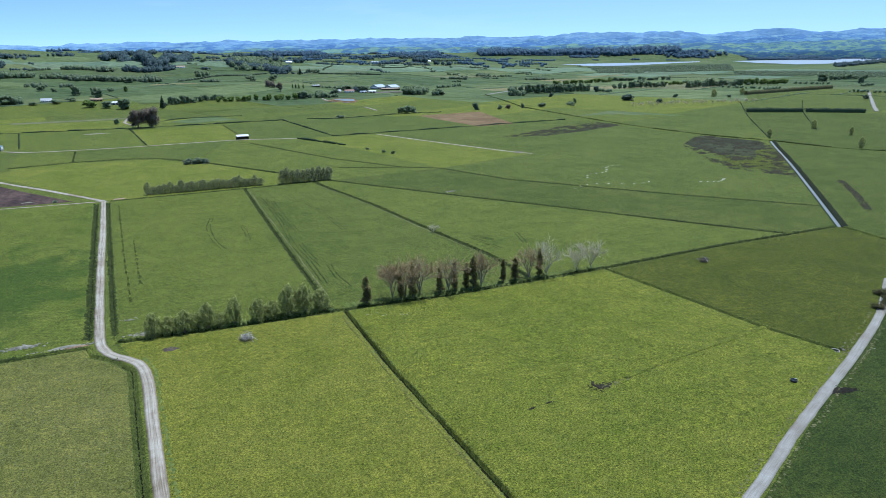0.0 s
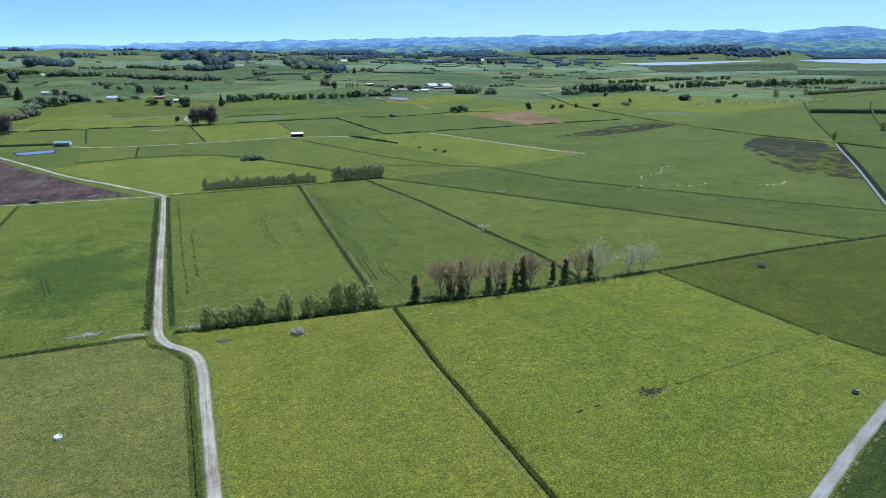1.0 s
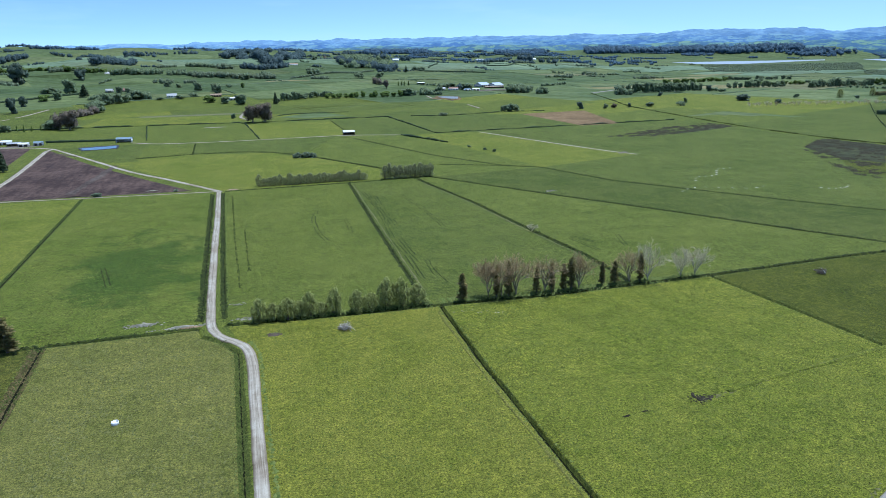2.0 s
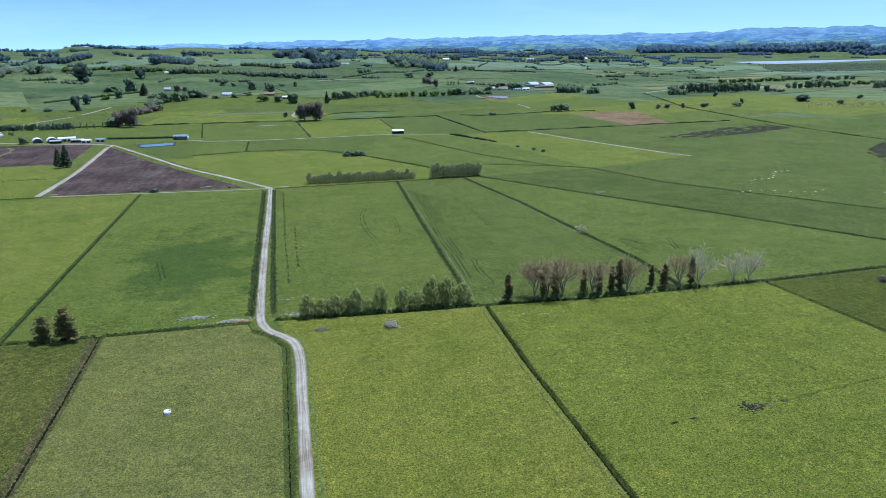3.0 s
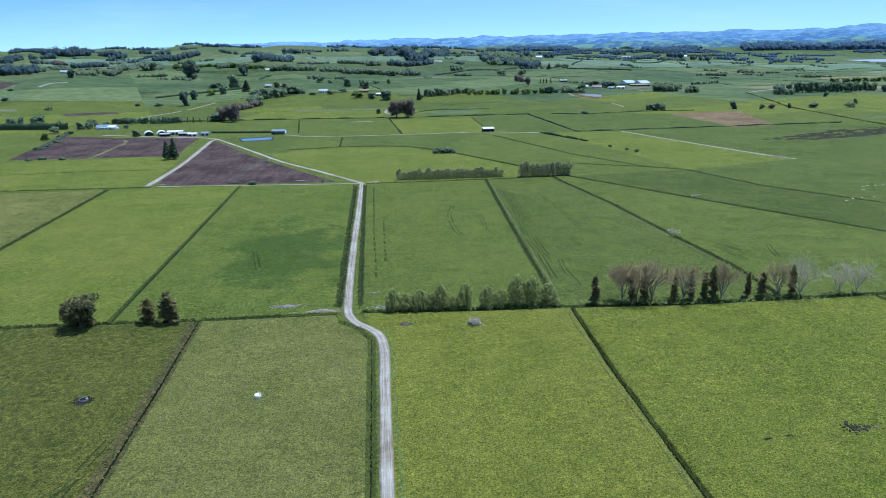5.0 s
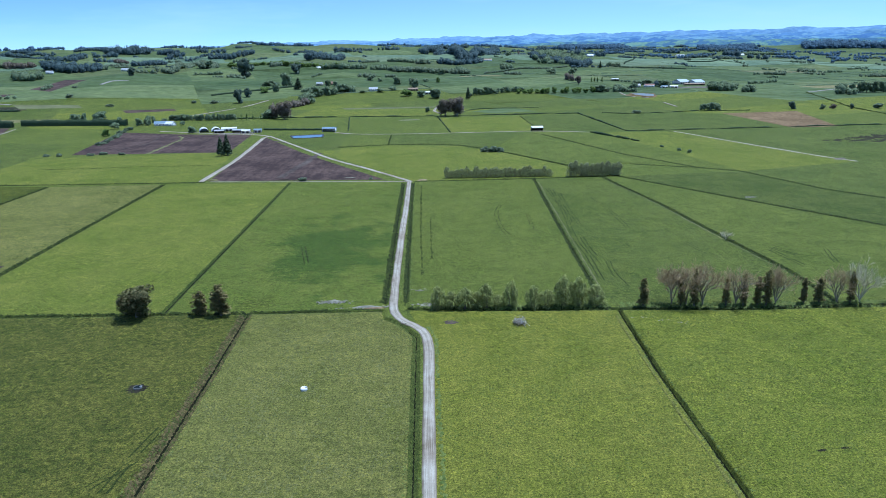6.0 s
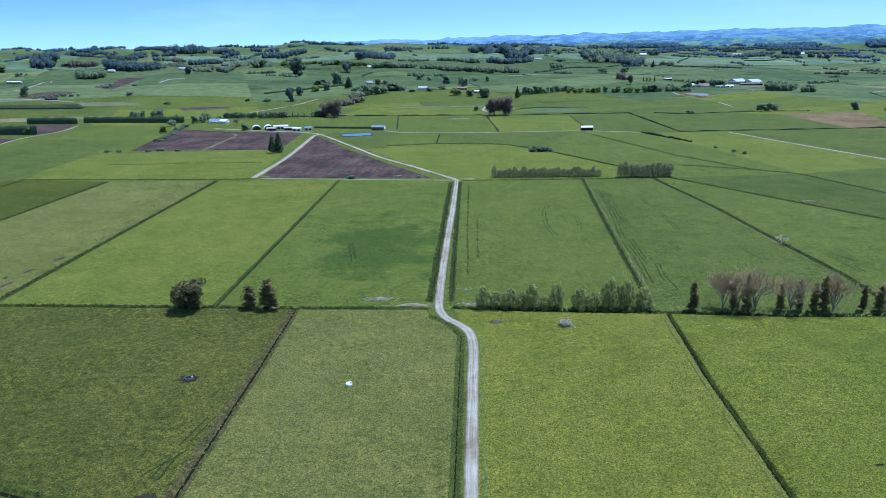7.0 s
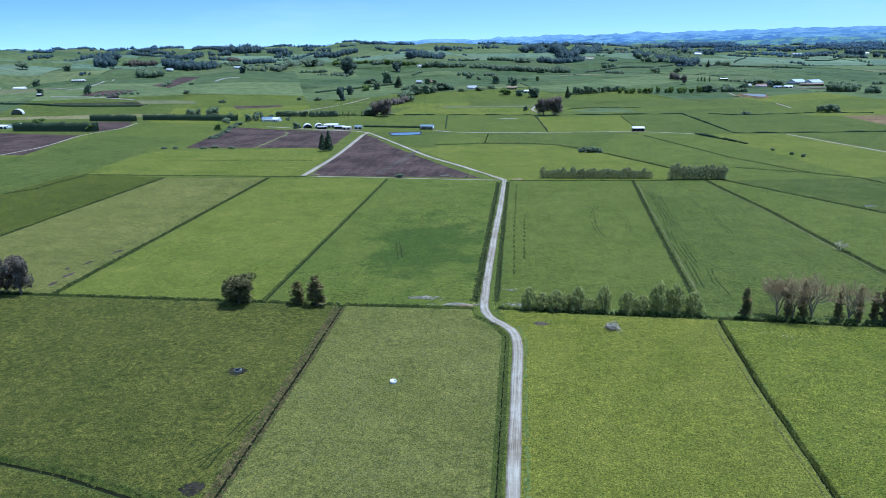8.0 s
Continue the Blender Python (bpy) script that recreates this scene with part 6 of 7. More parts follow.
shed(-184, 772, 8, 6, 3.0, 0.8, 5, BLUEGREY, GREY, "blue-roofed grey shed in the yard", 2, False)
shed(-206, 776, 12, 7, 2.6, 0.9, 0, GREY, TAN, "grey-roofed lean shed in the yard", 3)
house(-322, 863, 14, 9, 3.0, 2.2, 10, WHITE, BLUEGREY, "white farmhouse with a blue-grey roof among trees")
house(-309, 859, 10, 8, 3.0, 2.0, -15, WHITE, WHITE, "white cottage with a pale roof", 2)
# homesteads under the hills
house(-94, 1296, 16, 9, 3.2, 2.6, 5, WHITE, GREY, "white homestead on the rise")
shed(-22, 1291, 18, 9, 3.4, 1.4, 0, TAN, TAN, "tan-roofed shed among trees", 4, False)
shed(7, 1231, 16, 9, 3.4, 1.4, 12, WHITE, GREY, "pale-roofed shed beside the lane", 3, False)
shed(18, 1176, 9, 7, 3.0, 1.2, 0, GREY, DARKWALL, "small grey shed at the lane's end", 2)
house(-183, 1384, 18, 10, 3.2, 2.4, 20, TAN, RED, "brown hillside house with a rusty roof")
house(-202, 1377, 12, 9, 3.2, 2.2, -10, CREAM, GREY, "cream house on the hillside")
house(-1107, 1463, 26, 10, 3.4, 2.4, 10, WHITE, WHITE, "long white house on a far paddock")
shed(-1001, 1517, 30, 9, 3.2, 1.2, 6, WHITE, CREAM, "long white hillside shed", 5, False)
hoop_barn(-722, 940, 15, 14, 25, "white round-roofed barn in a paddock")
shed(-818, 1126, 8, 7, 3.0, 1.0, 0, WHITE, DARKWALL, "small white-roofed shed in a paddock", 2)
shed(-684, 1121, 18, 6, 2.8, 0.8, 0, DARKWALL, DARKWALL, "dark low yard shed", 5)
shed(-620, 817, 18, 9, 3.2, 1.2, 8, WHITE, GREY, "white farm shed behind the hedge", 3, False)
shed(-636, 800, 16, 9, 3.4, 1.2, -6, WHITE, WHITE, "white implement shed behind the hedge", 3, False)
# dairy
shed(497, 1377, 24, 22, 4.4, 4.2, 24, PALEROOF, GREY, "large dairy barn with a pale blue gabled roof", 4, False)
shed(524, 1371, 24, 22, 4.4, 4.2, 24, PALEROOF, GREY, "twin dairy barn with a pale blue gabled roof", 4, False)
shed(510, 1343, 40, 8, 3.0, 0.9, 4, TAN, TAN, "long tan cattle yard shelter", 7)
shed(454, 1294, 14, 8, 3.2, 1.2, 0, WHITE, WHITE, "white milking shed by the dairy", 2, False)
shed(437, 1295, 12, 8, 3.0, 1.2, 10, BLUEGREY, WHITE, "small blue-roofed white dairy shed", 2, False)
house(415, 1313, 18, 9, 3.2, 2.2, 0, WHITE, RED, "white farmhouse by the dairy")
house(391, 1314, 14, 9, 3.2, 2.2, 12, CREAM, GREY, "cream farmhouse by the dairy")
shed(373, 1398, 14, 7, 3.2, 1.0, 0, WHITE, DARKWALL, "white-roofed hay shed on the rise", 3)
house(527, 2287, 20, 12, 4.0, 3.0, 0, WHITE, WHITE, "white far homestead on a slope")
house(1008, 2826, 34, 14, 4.0, 3.0, 10, WHITE, GREY, "pale far homestead on a slope")
house(1167, 2648, 30, 12, 4.0, 3.0, 0, WHITE, WHITE, "white farm building on a slope")
house(-807, 1567, 14, 9, 3.4, 2.4, 0, WHITE, GREY, "white house in a far wood")
house(-680, 1651, 16, 9, 3.4, 2.4, 0, WHITE, GREY, "white far hillside house")
house(-262, 1794, 12, 9, 3.4, 2.4, 0, WHITE, WHITE, "small white cottage under trees")
house(173, 1969, 22, 10, 3.4, 2.4, 0, WHITE, TAN, "far pale homestead below the bush")


def bunded_pond(corners, bund, level, water_skin, bund_skin, label, rim=2.6):
    """A pond held by a low bund: outer slope, crest, inner slope, and the water sheet."""
    p = [Vector(c) for c in corners]
    mid = sum(p, Vector((0, 0))) / len(p)
    verts = []
    base = float(land(mid.x, mid.y))
    bund, level = bund + base, level + base
    for grow_by, z in ((rim, base - 1.5), (1.0, bund), (0.2, bund), (-2.2, level - 0.4)):
        verts += [(c.x + (c - mid).normalized().x * grow_by, c.y + (c - mid).normalized().y * grow_by, z) for c in p]
    n = len(p)
    faces = [(k * n + i, k * n + (i + 1) % n, (k + 1) * n + (i + 1) % n, (k + 1) * n + i) for k in range(3) for i in range(n)]
    tagged(part("bund", (verts, [], faces), bund_skin), label + " bund", "pond bank", kind="structure")
    pool("water", [(c.x, c.y) for c in p], level, water_skin, label + " water", "pond")


bunded_pond([(-141, 731), (-124, 735), (-108, 738), (-106, 716), (-120, 711), (-134, 710)], 0.5, 0.15, POND, LINER, "blue lined irrigation pond")
bunded_pond([(354, 1222), (372, 1230), (390, 1208), (382, 1175), (371, 1150), (361, 1155), (353, 1190)], 1.8, 1.2, CANAL, M["stubble"], "pale effluent pond by the dairy", 9.0)

# ---- rank grass, rushes, tufts ----


def tufts(name, at, tall, skin, label, seed, wide=0.45, kind="grass"):
    """Low leaning clumps, joined: nobody could count them."""
    rng = np.random.default_rng(seed)
    at = np.asarray(at, float)
    n = len(at)
    z = height(at[:, 0], at[:, 1])
    sides = 5
    grow_to = rng.uniform(0.55, 1.25, n)
    ring = []
    for b in range(sides):
        a = b * 2 * math.pi / sides + rng.uniform(-0.4, 0.4, n)
        r = wide * grow_to * rng.uniform(0.6, 1.2, n)
        ring.append(np.stack([at[:, 0] + np.cos(a) * r, at[:, 1] + np.sin(a) * r, z - 0.06], 1))
    top = np.stack([at[:, 0] + rng.normal(size=n) * wide * 0.3, at[:, 1] + rng.normal(size=n) * wide * 0.3, z + tall * grow_to * rng.uniform(0.7, 1.3, n)], 1)
    v = np.stack(ring + [top], 1).reshape(-1, 3)
    base = np.arange(n)[:, None] * (sides + 1)
    f = np.concatenate([np.concatenate([base + b, base + (b + 1) % sides, base + sides], 1) for b in range(sides)])
    hub = np.repeat(at, sides + 1, 0)
    w = np.column_stack([(v[:, :2] - hub) / wide * 0.45, np.ones(len(v))])
    w /= np.linalg.norm(w, axis=1)[:, None]
    return tagged(part(name, (v.tolist(), [], f.tolist(), w.tolist()), skin), label, kind, kind="stuff")


def along(points, per_metre, sides, rng):
    out = []
    for (ax, ay), (bx, by) in zip(points, points[1:]):
        s = math.hypot(bx - ax, by - ay)
        for i in range(int(s * per_metre)):
            k = rng.random()
            o = rng.choice(sides) + rng.gauss(0, 0.16)
            out.append((ax + (bx - ax) * k - (by - ay) / s * o, ay + (by - ay) * k + (bx - ax) / s * o))
    return out


rng = random.Random(12)
green_bank, brown_bank = [], []
for line, half, bed, deep, kind in DITCHES:
    if line is CANAL_LINE:
        continue
    near = min(p[1] for p in line) < 240
    green_bank.extend(along(line, 3.6 if near else 2.2, (-half * 0.85, half * 0.85, half, -half), rng))
    if near:
        brown_bank.extend(along(line, 2.5, (-half * 1.3, half * 1.3, half * 1.6, -half * 1.6), rng))
inner = along([(-4.6, 60), (-4.7, 165), (-4.7, 203), (-9.8, 213.5), (-16, 219.5)], 7.0, (-0.7, -0.4, 0.3, 0.6), rng)
brown = along([(-63.5, 228), (-62.7, 180), (-62.3, 100), (-61.5, 20)], 9.0, (-2.1, -1.5, -1.0, -0.5, 0.6, 1.2, 1.7), rng)
inner += along([(-63.5, 228), (-62.7, 180), (-62.3, 100), (-61.5, 20)], 4.0, (-1.2, -0.8, 0.7, 1.1), rng)
tufts("rank_grass", green_bank, 0.26, L_BANK, "dark rank grass fringing the drains", 1, 0.24)
tufts("rank_grass", brown_bank, 0.14, L_GRASS, "light rank grass beside the drains", 2, 0.3)
far_bank = []
for line, half, bed, deep, kind in DITCHES:
    if min(p[1] for p in line) >= 215 and kind == "bank":
        far_bank.extend(along(line, 5.0, (-half * 0.7, half * 0.4, half * 0.7, half), rng))
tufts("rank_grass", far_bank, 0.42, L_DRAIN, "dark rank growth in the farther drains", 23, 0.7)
tufts("rank_grass", along([(-304, 548), (-268, 547), (-230, 551), (-170, 549)], 1.5, (-0.3, 0, 0.3), rng), 0.6, L_DRAIN, "dark tufts along an old fence", 24, 0.55)
tufts("rank_grass", along([(-80, 637), (-35, 646), (6, 644), (31, 632), (52, 606)], 3.5, (-0.5, 0, 0.5), rng), 0.8, L_DRAIN, "dark rank growth along a shallow drain", 27, 0.6)
tufts("rank_grass", along([(-36, 719), (-35.5, 647)], 2.5, (-0.3, 0, 0.3), rng), 0.7, L_DRAIN, "dark rank growth along a shallow drain", 28, 0.6)
tufts("rank_grass", along([(118.5, 886), (118.5, 780)], 2.0, (-0.3, 0, 0.3), rng), 0.6, L_DRAIN, "dark tufts along a paddock fence", 29, 0.6)
tufts("rank_grass", along([(-315, 482.5), (-291, 483)], 6.0, (-0.6, 0, 0.6), rng), 0.8, L_DRAIN, "dark rushes in a wet corner", 30, 0.7)
tufts("rank_grass", along([(-339, 413), (-328, 430), (-328, 452), (-324, 480)], 3.0, (-0.5, 0, 0.5), rng), 0.7, L_DRAIN, "dark rank growth along a shallow drain", 31, 0.6)
dashes = [p for p in along([(-4, 447), (-4, 336), (-3, 264)], 3.0, (-0.2, 0, 0.2), rng) if int(p[1] / 3.1) % 3]
dashes += [p for p in along([(1, 356), (1, 309), (1.2, 284)], 3.0, (-0.2, 0, 0.2), rng) if int(p[1] / 2.3) % 3]
tufts("rank_grass", dashes, 0.4, L_DRAIN, "broken line of dark tufts beside the track", 32, 0.35)
tufts("rushes", brown, 0.3, L_DEAD, "brown dead rushes in a drain", 22, 0.4, "rushes")
tufts("rank_grass", inner, 0.4, L_BANK, "dark rank growth choking a drain", 21, 0.35)


def inside(corners, count, rng):
    """Random places inside an outline."""
    xs, ys = [c[0] for c in corners], [c[1] for c in corners]
    out = []
    while len(out) < count:
        x, y = rng.uniform(min(xs), max(xs)), rng.uniform(min(ys), max(ys))
        hit = False
        for (ax, ay), (bx, by) in zip(corners, corners[1:] + corners[:1]):
            if (ay > y) != (by > y) and x < (bx - ax) * (y - ay) / (by - ay) + ax:
                hit = not hit
        if hit:
            out.append((x, y))
    return out


def clustered(corners, count, rng, size, seed):
    """Places that gather in drifts."""
    pts = np.array(inside(corners, count * 3, rng))
    k = ripple(pts[:, 0], pts[:, 1], size, seed) + 0.5 * ripple(pts[:, 0], pts[:, 1], size * 0.35, seed + 1)
    return pts[np.argsort(-k)[:count]]


TURF = (
    (((0, 40), (62, 40), (62, 170), (63.5, 220), (24, 222), (-2, 222), (1, 200)), L_SWARD, 9500),
    (((65, 62), (110, 86), (184, 122), (179, 146), (172, 217), (104, 217), (66, 220)), L_SWARD, 15000),
    (((-60, 40), (-7, 40), (-7, 203), (-18, 219), (-60, 225)), L_SWARD_DULL, 8500),
    (((-200, 60), (-66, 60), (-67, 225), (-92, 226), (-200, 228)), L_SWARD_DARK, 15000),
    (((-90, 232), (-19, 230), (-19, 458), (-90, 466)), L_SWARD_DARK, 5000),
    (((-5, 232), (58, 229), (62, 350), (69, 460), (-5, 460)), L_SWARD, 9500),
    (((64, 228), (138, 225), (138, 258), (127, 378), (116, 462), (75, 460), (69, 350)), L_SWARD, 9500),
    (((177, 217), (184, 146), (190, 126), (224, 138), (298, 152), (314, 195), (316, 218)), L_SWARD_DARK, 8000),
)
for k, (corners, skin, count) in enumerate(TURF):
    spots = np.concatenate([clustered(corners, count * 2 // 3, rng, 5, 80 + k), np.array(inside(corners, count // 3, rng))])
    tufts("grass_tufts", spots, 0.22, skin, "tussocky clumps standing in grazed pasture", 60 + k, 0.3)

tufts("rushes", clustered(((462, 480), (527, 526), (545, 470), (520, 427), (415, 322), (400, 372)), 5000, rng, 6, 11), 0.6, L_SWAMP, "brown rushes in a swampy corner", 7, 0.8, "rushes")
tufts("rushes", clustered(((-222, 462), (-182, 466), (-180.5, 330), (-186, 290), (-200, 380)), 1600, rng, 5, 17), 0.28, L_BANK, "dark rushes drifting along a paddock drain", 25, 0.3, "rushes")
tufts("rushes", clustered(((350, 610), (440, 656), (516, 676), (524, 636), (393, 597)), 5000, rng, 4, 13), 0.6, L_SWAMP, "brown rushes in a wet hollow", 8, 0.9, "rushes")
# sedge this dark also stands in for the bank mirrored in the water
tufts("rushes", along([(554.7, 460.3), (524.7, 429.3), (459.7, 360.3), (382.7, 281.3), (321.7, 219.3)], 12.0, (-0.7, -0.3, 0, 0.3, 0.7), rng), 0.7, L_SEDGE, "dark sedge and painted bank reflection along the canal", 16, 0.7, "rushes")
tufts("rushes", along([(428, 300), (400, 270), (365, 237)], 4.0, (-1.5, -0.7, 0, 0.7, 1.5), rng), 0.6, L_SWAMP, "brown rushes along a shallow drain", 15, 0.9, "rushes")
tufts("rank_grass", along([(2, 90), (1.5, 165), (1.6, 200), (-1, 211)], 3.0, (0.0, 0.4, -0.2), rng), 0.4, L_GRASS, "rank grass verge beside the gravel track", 9)
tufts("rank_grass", along([(-13.3, 240), (-13.2, 310), (-12.4, 396), (-12.2, 460)], 5.0, (2.2, 2.6, -2.1, -2.5), rng), 0.2, L_GRASS, "light grass verges of the gravel track", 26, 0.3)
tufts("rank_grass", along([(66, 225.5), (104, 221.5), (174, 221)], 8.0, (-1.5, 0, 1.0, 1.6), rng), 0.7, L_GRASS, "long grass under the bare tree row", 10, 0.5)
tufts("rank_grass", along([(0, 227.5), (30, 226), (62, 224)], 6.0, (-1.0, 0, 1.0), rng), 0.7, L_GRASS, "long grass under the willows", 14, 0.5)
tufts("rank_grass", along([(106, 83.3), (132.5, 95.6), (159, 107), (191, 120.5), (226, 137)], 3.0, (2.3, 2.8, -2.4, -2.9), rng), 0.2, L_RUSH, "dry brown grass verge of the lime track", 11)
tufts("rank_grass", along([(179, 145), (135.5, 139.6), (107.5, 134.3)], 4.0, (-0.4, 0, 0.4), rng), 0.16, L_RUSH, "old rutted fence line in rank grass", 13)


def patch(x, y, rx, ry, turn, skin, label, seed, lift=0.03, name="bare_patch", category="bare ground"):
    """A low uneven patch of trodden earth or spilled lime."""
    rng = random.Random(seed)
    n = 22
    root = Matrix.Translation((x, y, float(land(x, y)))) @ pose(0, 0, 0, 0, 0, turn)
    verts = [root @ Vector((0, 0, lift * 2))]
    for ring, z in ((0.55, lift * 1.6), (1.0, -0.04)):
        for i in range(n):
            a = 2 * math.pi * i / n
            k = ring * rng.uniform(0.7, 1.25)
            verts.append(root @ Vector((math.cos(a) * rx * k, math.sin(a) * ry * k, z)))
    faces = [(0, 1 + i, 1 + (i + 1) % n) for i in range(n)]
    faces += [(1 + i, 1 + n + i, 1 + n + (i + 1) % n, 1 + (i + 1) % n) for i in range(n)]
    return tagged(soften(part(name, ([tuple(v) for v in verts], [], faces), skin)), label, category, kind="structure")


for i in range(9):
    a = 2.4 + 0.42 * i
    patch(110.2 + 2.5 * math.cos(a), 137.0 + 2.0 * math.sin(a), 1.0 - 0.04 * i, 0.55, math.degrees(a) + 90, MUD, "churned mud hollow in the grass", 100 + i, 0.06)
patch(86.2, 133.8, 1.4, 0.5, 10, MUD, "trodden muddy scrape in the grass", 2)
patch(92, 134.4, 1.6, 0.5, 0, MUD, "trodden muddy scrape in the grass", 3)
patch(-68, 119, 3.2, 3.0, 20, MUD, "wet muddy gateway at the drain", 4)
patch(-80.1, 172.8, 3.6, 3.0, 0, MUD, "trampled mud ring round a trough", 5)
patch(163, 106.4, 6.0, 2.2, -20, MUD, "muddy gateway beside the lime track", 6)
patch(6.5, 214, 3.2, 2.2, 0, STREAK, "trodden gateway mud by the track", 7)
patch(-35.5, 235.8, 3.6, 0.75, 4, PALE_STONE, "pale spoil heaped beside a drain", 8, 0.35)
patch(-22.5, 229.9, 4.4, 0.55, 0, PALE_STONE, "pale clay spoil along a drain", 9, 0.3)
patch(-19.5, 228.4, 3.6, 0.5, 0, CLAY, "rusty clay spoil along a drain", 10, 0.25)
patch(-150, 484, 4.4, 1.6, 10, M["hay"], "straw heap at the field corner", 14, 0.5)
patch(-100, 480, 5.0, 1.2, 5, MUD, "pale spoil in tilled soil", 15, 0.2)
patch(-54, 483, 4.0, 1.2, 5, PALE_STONE, "pale spoil in tilled soil", 16, 0.2)
patch(-3.5, 467.5, 3.4, 1.3, 0, TAN, "reddish spoil at the track corner", 17, 0.3)
for k, (x, y, rx, ry) in enumerate(((-184.6, 288, 4.2, 1.6), (-188, 271, 3.6, 1.3), (-186, 254, 4.6, 1.6), (-185.5, 243, 3.4, 1.8), (-192, 262, 2.4, 0.9))):
    patch(x, y, rx, ry, 70 + 9 * k, STREAK, "trodden grey mud beside a paddock drain", 120 + k)
patch(-86, 744, 7, 6, 0, YARD, "bare yard ground by the shed", 18)
patch(-205, 764, 30, 10, 5, YARD, "bare trodden farm yard", 19)
patch(366, 1196, 26, 40, 10, M["stubble"], "bare earth round the dairy pond", 24, 0.15)
patch(485, 1300, 46, 26, 0, YARD, "bare dairy yard", 20, 0.2)
patch(312, 516, 7, 4.5, 30, YARD, "bare stony ground at the end of a track", 23, 0.08)
patch(122, 726, 7, 3, 0, YARD, "bare ground before the hay shed", 21)
patch(-20, 868, 14, 5, 0, PALE_STONE, "pale dry patch on the plain", 22, 0.1)
for i in range(11):
    patch(291 + 5.2 * i, 389 + 3.4 * i + 4 * math.sin(i), 1.5, 0.8, i * 20, LIME_SPREAD, "pale lime spread in a dotted line", 30 + i, name="lime_patch")
for i in range(7):
    patch(347 + 3.6 * i, 341 - 5 * math.sin(i * 0.55), 1.5, 0.8, i * 25, LIME_SPREAD, "pale lime spread in a dotted line", 50 + i, name="lime_patch")
for i in range(9):
    patch(262 + 7 * i, 362 + 7 * math.sin(i * 0.7), 1.4, 0.7, i * 25, LIME_SPREAD, "pale lime spread in a dotted line", 70 + i, name="lime_patch")


def rubble(x, y, rx, ry, count, size, label, seed, skin=None):
    """Scattered lumps of pale spoil."""
    rng = np.random.default_rng(seed)
    heap = Heap()
    for i in range(count):
        px, py = x + rng.normal() * rx * 0.5, y + rng.normal() * ry * 0.5
        s = size * rng.uniform(0.4, 1.3)
        v = LOW_V * (1 + rng.uniform(-0.25, 0.25, (len(LOW_V), 1))) * (s, s * rng.uniform(0.6, 1.2), s * 0.35) + (px, py, float(height(px, py)) + s * 0.1)
        heap.put(v, LOW_F)
    return tagged(part("rubble", heap.data(), skin or PALE_STONE), label, "rubble", kind="stuff")


rubble(-22, 229.6, 9, 0.8, 110, 0.36, "pale clods of spoil along the drain", 1)
rubble(-35, 235.6, 6, 1.6, 90, 0.45, "pale spoil heap by the drain", 2)
rubble(-2, 230.8, 4, 1.6, 60, 0.4, "pale rubble near the bend", 3)
rubble(-4.6, 246, 2.2, 1.2, 24, 0.35, "pale rubble in the grass", 4)
rubble(76, 211.5, 3, 1.6, 8, 0.3, "pale scattered clods in the grass", 5)
rubble(82, 207.5, 3, 1.6, 7, 0.3, "pale scattered clods in the grass", 6)
rubble(70, 214, 5, 1.0, 8, 0.25, "pale scattered clods along the drain", 7)
rubble(186.5, 391.5, 3.4, 2.0, 60, 0.5, "grey spoil heap on a drain bank", 12)
rubble(190, 122, 6, 3, 40, 0.35, "grey rubble by the lime track", 8)
rubble(109.2, 135.6, 3.2, 1.8, 110, 0.30, "churned dark clods in a hollow", 9, MUD)
rubble(164, 105.6, 5.0, 2.2, 50, 0.3, "dark clods in a gateway", 11, MUD)


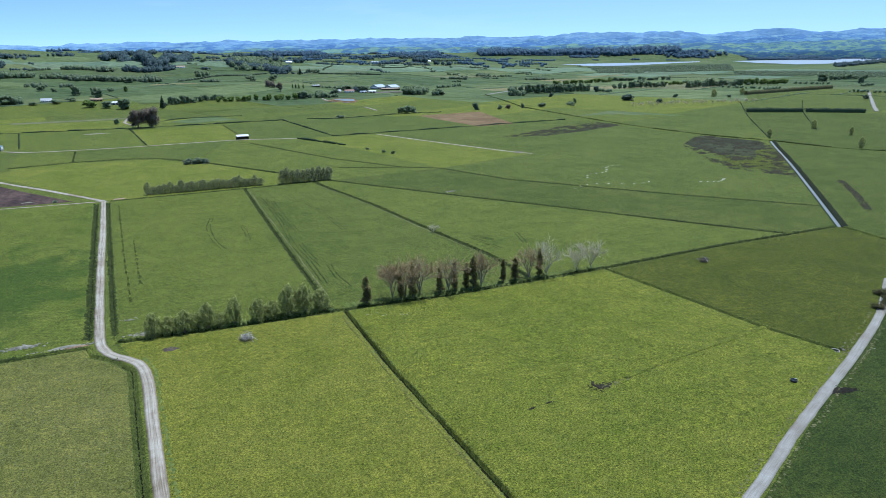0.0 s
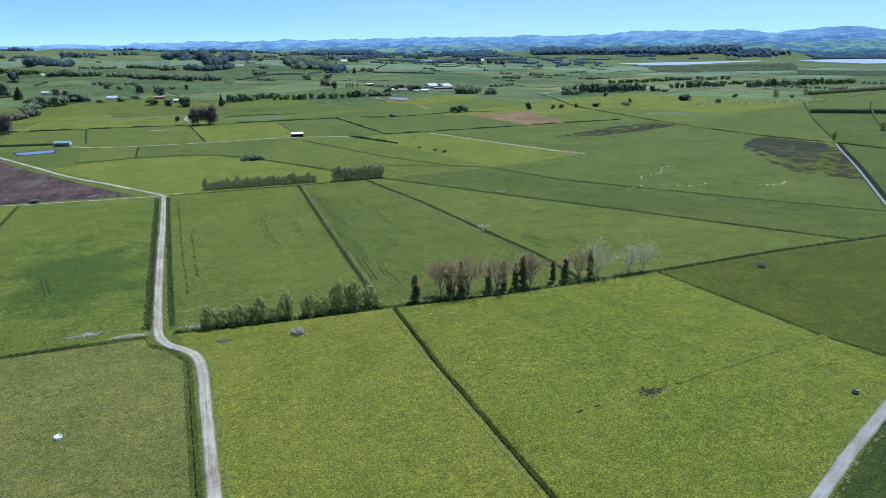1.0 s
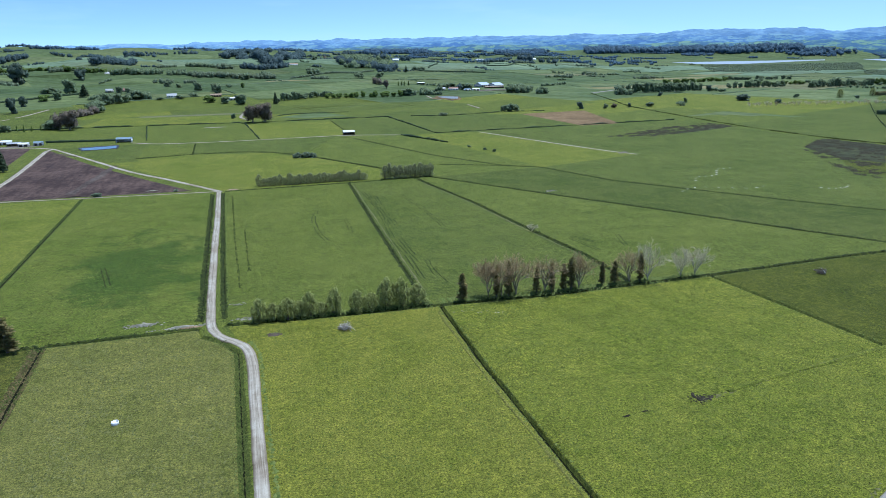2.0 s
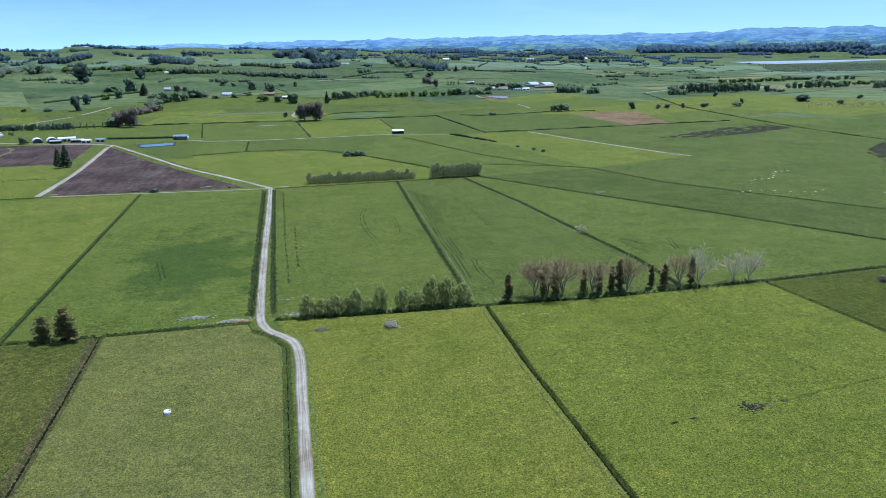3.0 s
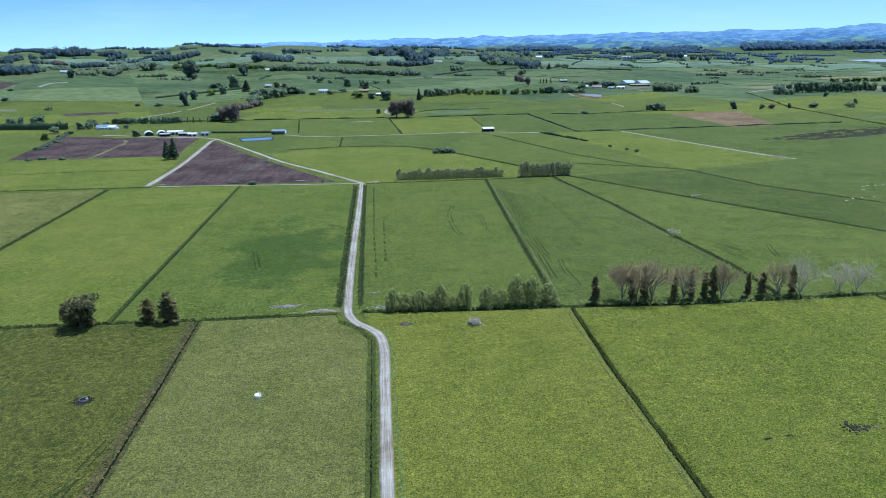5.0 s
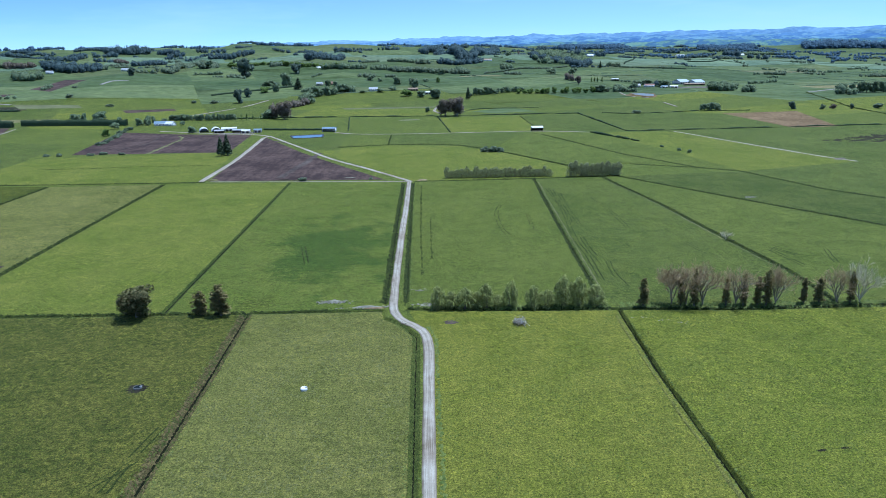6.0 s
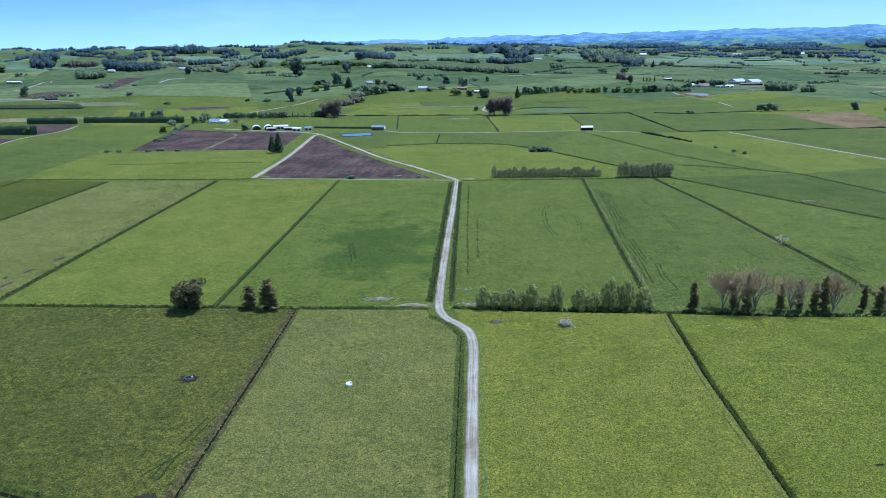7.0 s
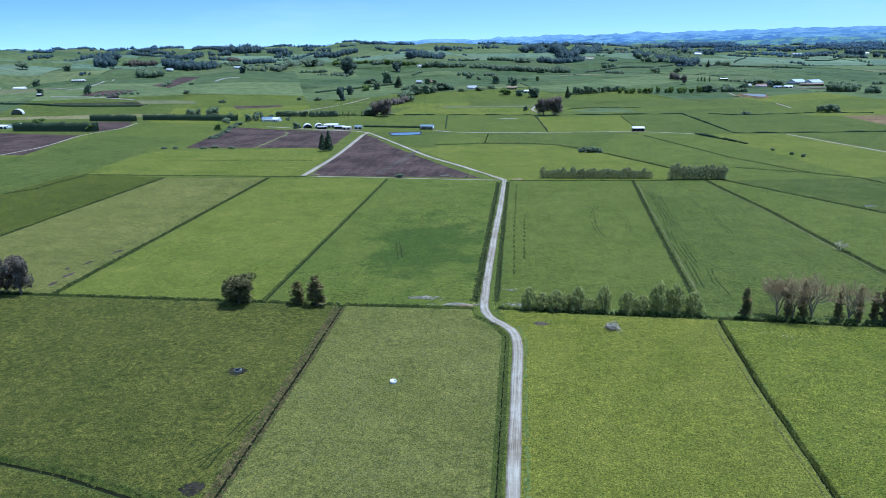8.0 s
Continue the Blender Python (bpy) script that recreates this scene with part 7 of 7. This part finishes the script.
def brush_pile(x, y, size, tall, label, seed, pale=0.7):
    """Heaped dead branches: logs, limbs and crossing sticks."""
    rng = random.Random(seed)
    root = tagged(empty("brush_pile", x, y), label, "brush pile")
    for kind, count, thick, long in (("log", 7, 0.16, 0.75), ("branch", 22, 0.07, 0.9)):
        for i in range(count):
            h = Heap()
            a, tilt = rng.uniform(0, 6.28), rng.uniform(-0.05, 0.3)
            L = size * long * rng.uniform(0.4, 1.0)
            cx, cy = rng.gauss(0, size * 0.16), rng.gauss(0, size * 0.16)
            z = max(0.1, tall * rng.uniform(0.05, 0.7) * (1 - math.hypot(cx, cy) / size))
            d = np.array((math.cos(a), math.sin(a), tilt))
            p0, p2 = np.array((cx, cy, z)) - d * L * 0.5, np.array((cx, cy, z)) + d * L * 0.5
            p0[2] = max(p0[2], -0.05)
            p1 = (p0 + p2) / 2 + np.array((rng.gauss(0, 0.1), rng.gauss(0, 0.1), rng.uniform(0, 0.25)))
            tube(h, p0, p1, thick * rng.uniform(0.7, 1.2), thick * 0.8, 6)
            tube(h, p1, p2, thick * 0.8, thick * 0.4, 6)
            part(kind, h.data(), B_GREY if rng.random() < pale else B_TRUNK, root)
    h = Heap()
    nrng = np.random.default_rng(seed)
    for i in range(260):
        p = nrng.normal(size=3) * (size * 0.2, size * 0.2, 0)
        p[2] = abs(nrng.normal()) * tall * 0.25
        q = p + nrng.normal(size=3) * (0.6, 0.6, 0.25)
        tube(h, p, q, 0.045, 0.02, 3)
    part("twig_tangle", h.data(), B_LIMB if pale > 0.5 else B_TRUNK, root)["kind"] = "stuff"
    return root


brush_pile(28.9, 210.6, 5.2, 3.4, "bleached heap of dead branches on grass", 1, 0.9)
brush_pile(216.4, 206.8, 4.0, 3.4, "dark heap of dead branches with a few bleached limbs", 2, 0.15)


def ring_of(heap, r0, r1, z0, z1, n=28):
    """A round wall between two radii."""
    a = np.arange(n) * 2 * math.pi / n
    c = np.stack([np.cos(a), np.sin(a)], 1)
    v = np.concatenate([np.column_stack([c * r, np.full(n, z)]) for r, z in ((r1, z0), (r1, z1), (r0, z1), (r0, z0))])
    i = np.arange(n)
    heap.put(v, np.concatenate([np.stack([k * n + i, k * n + (i + 1) % n, ((k + 1) % 4) * n + (i + 1) % n, ((k + 1) % 4) * n + i], 1) for k in range(4)]))


def trough(x, y, r, tall, skin, label, full=True):
    """A round stock trough: wall, water, inlet pipe with its float box."""
    root = tagged(empty("water_trough", x, y), label, "trough")
    h = Heap()
    ring_of(h, r - 0.12, r, -0.15, tall)
    part("wall", h.data(), skin, root)
    n = 24
    part("water", ([(math.cos(6.2832 * i / n) * (r - 0.13), math.sin(6.2832 * i / n) * (r - 0.13), tall - 0.12) for i in range(n)], [], [tuple(range(n))]), DARKWATER if not full else WHITE, root, "pale cover" if full else "dark water")
    h = Heap()
    tube(h, (r - 0.3, 0, tall - 0.1), (r - 0.3, 0, tall + 0.3), 0.05, 0.05, 8)
    box(h, r - 0.55, -0.2, tall + 0.02, r - 0.05, 0.2, tall + 0.16)
    part("float_box", h.data(), GREY, root)
    return root


trough(-34.4, 169.2, 0.9, 0.75, WHITE, "round white stock trough on dull grass")
trough(-80.0, 172.9, 1.15, 0.55, STONEGREY, "round concrete trough in trampled mud", False)
trough(157.2, 114.9, 0.9, 0.6, LINER, "round black stock trough on grass", False)
trough(185.8, 123.8, 1.2, 0.5, CONCRETE, "low grey trough near the lime track", False)
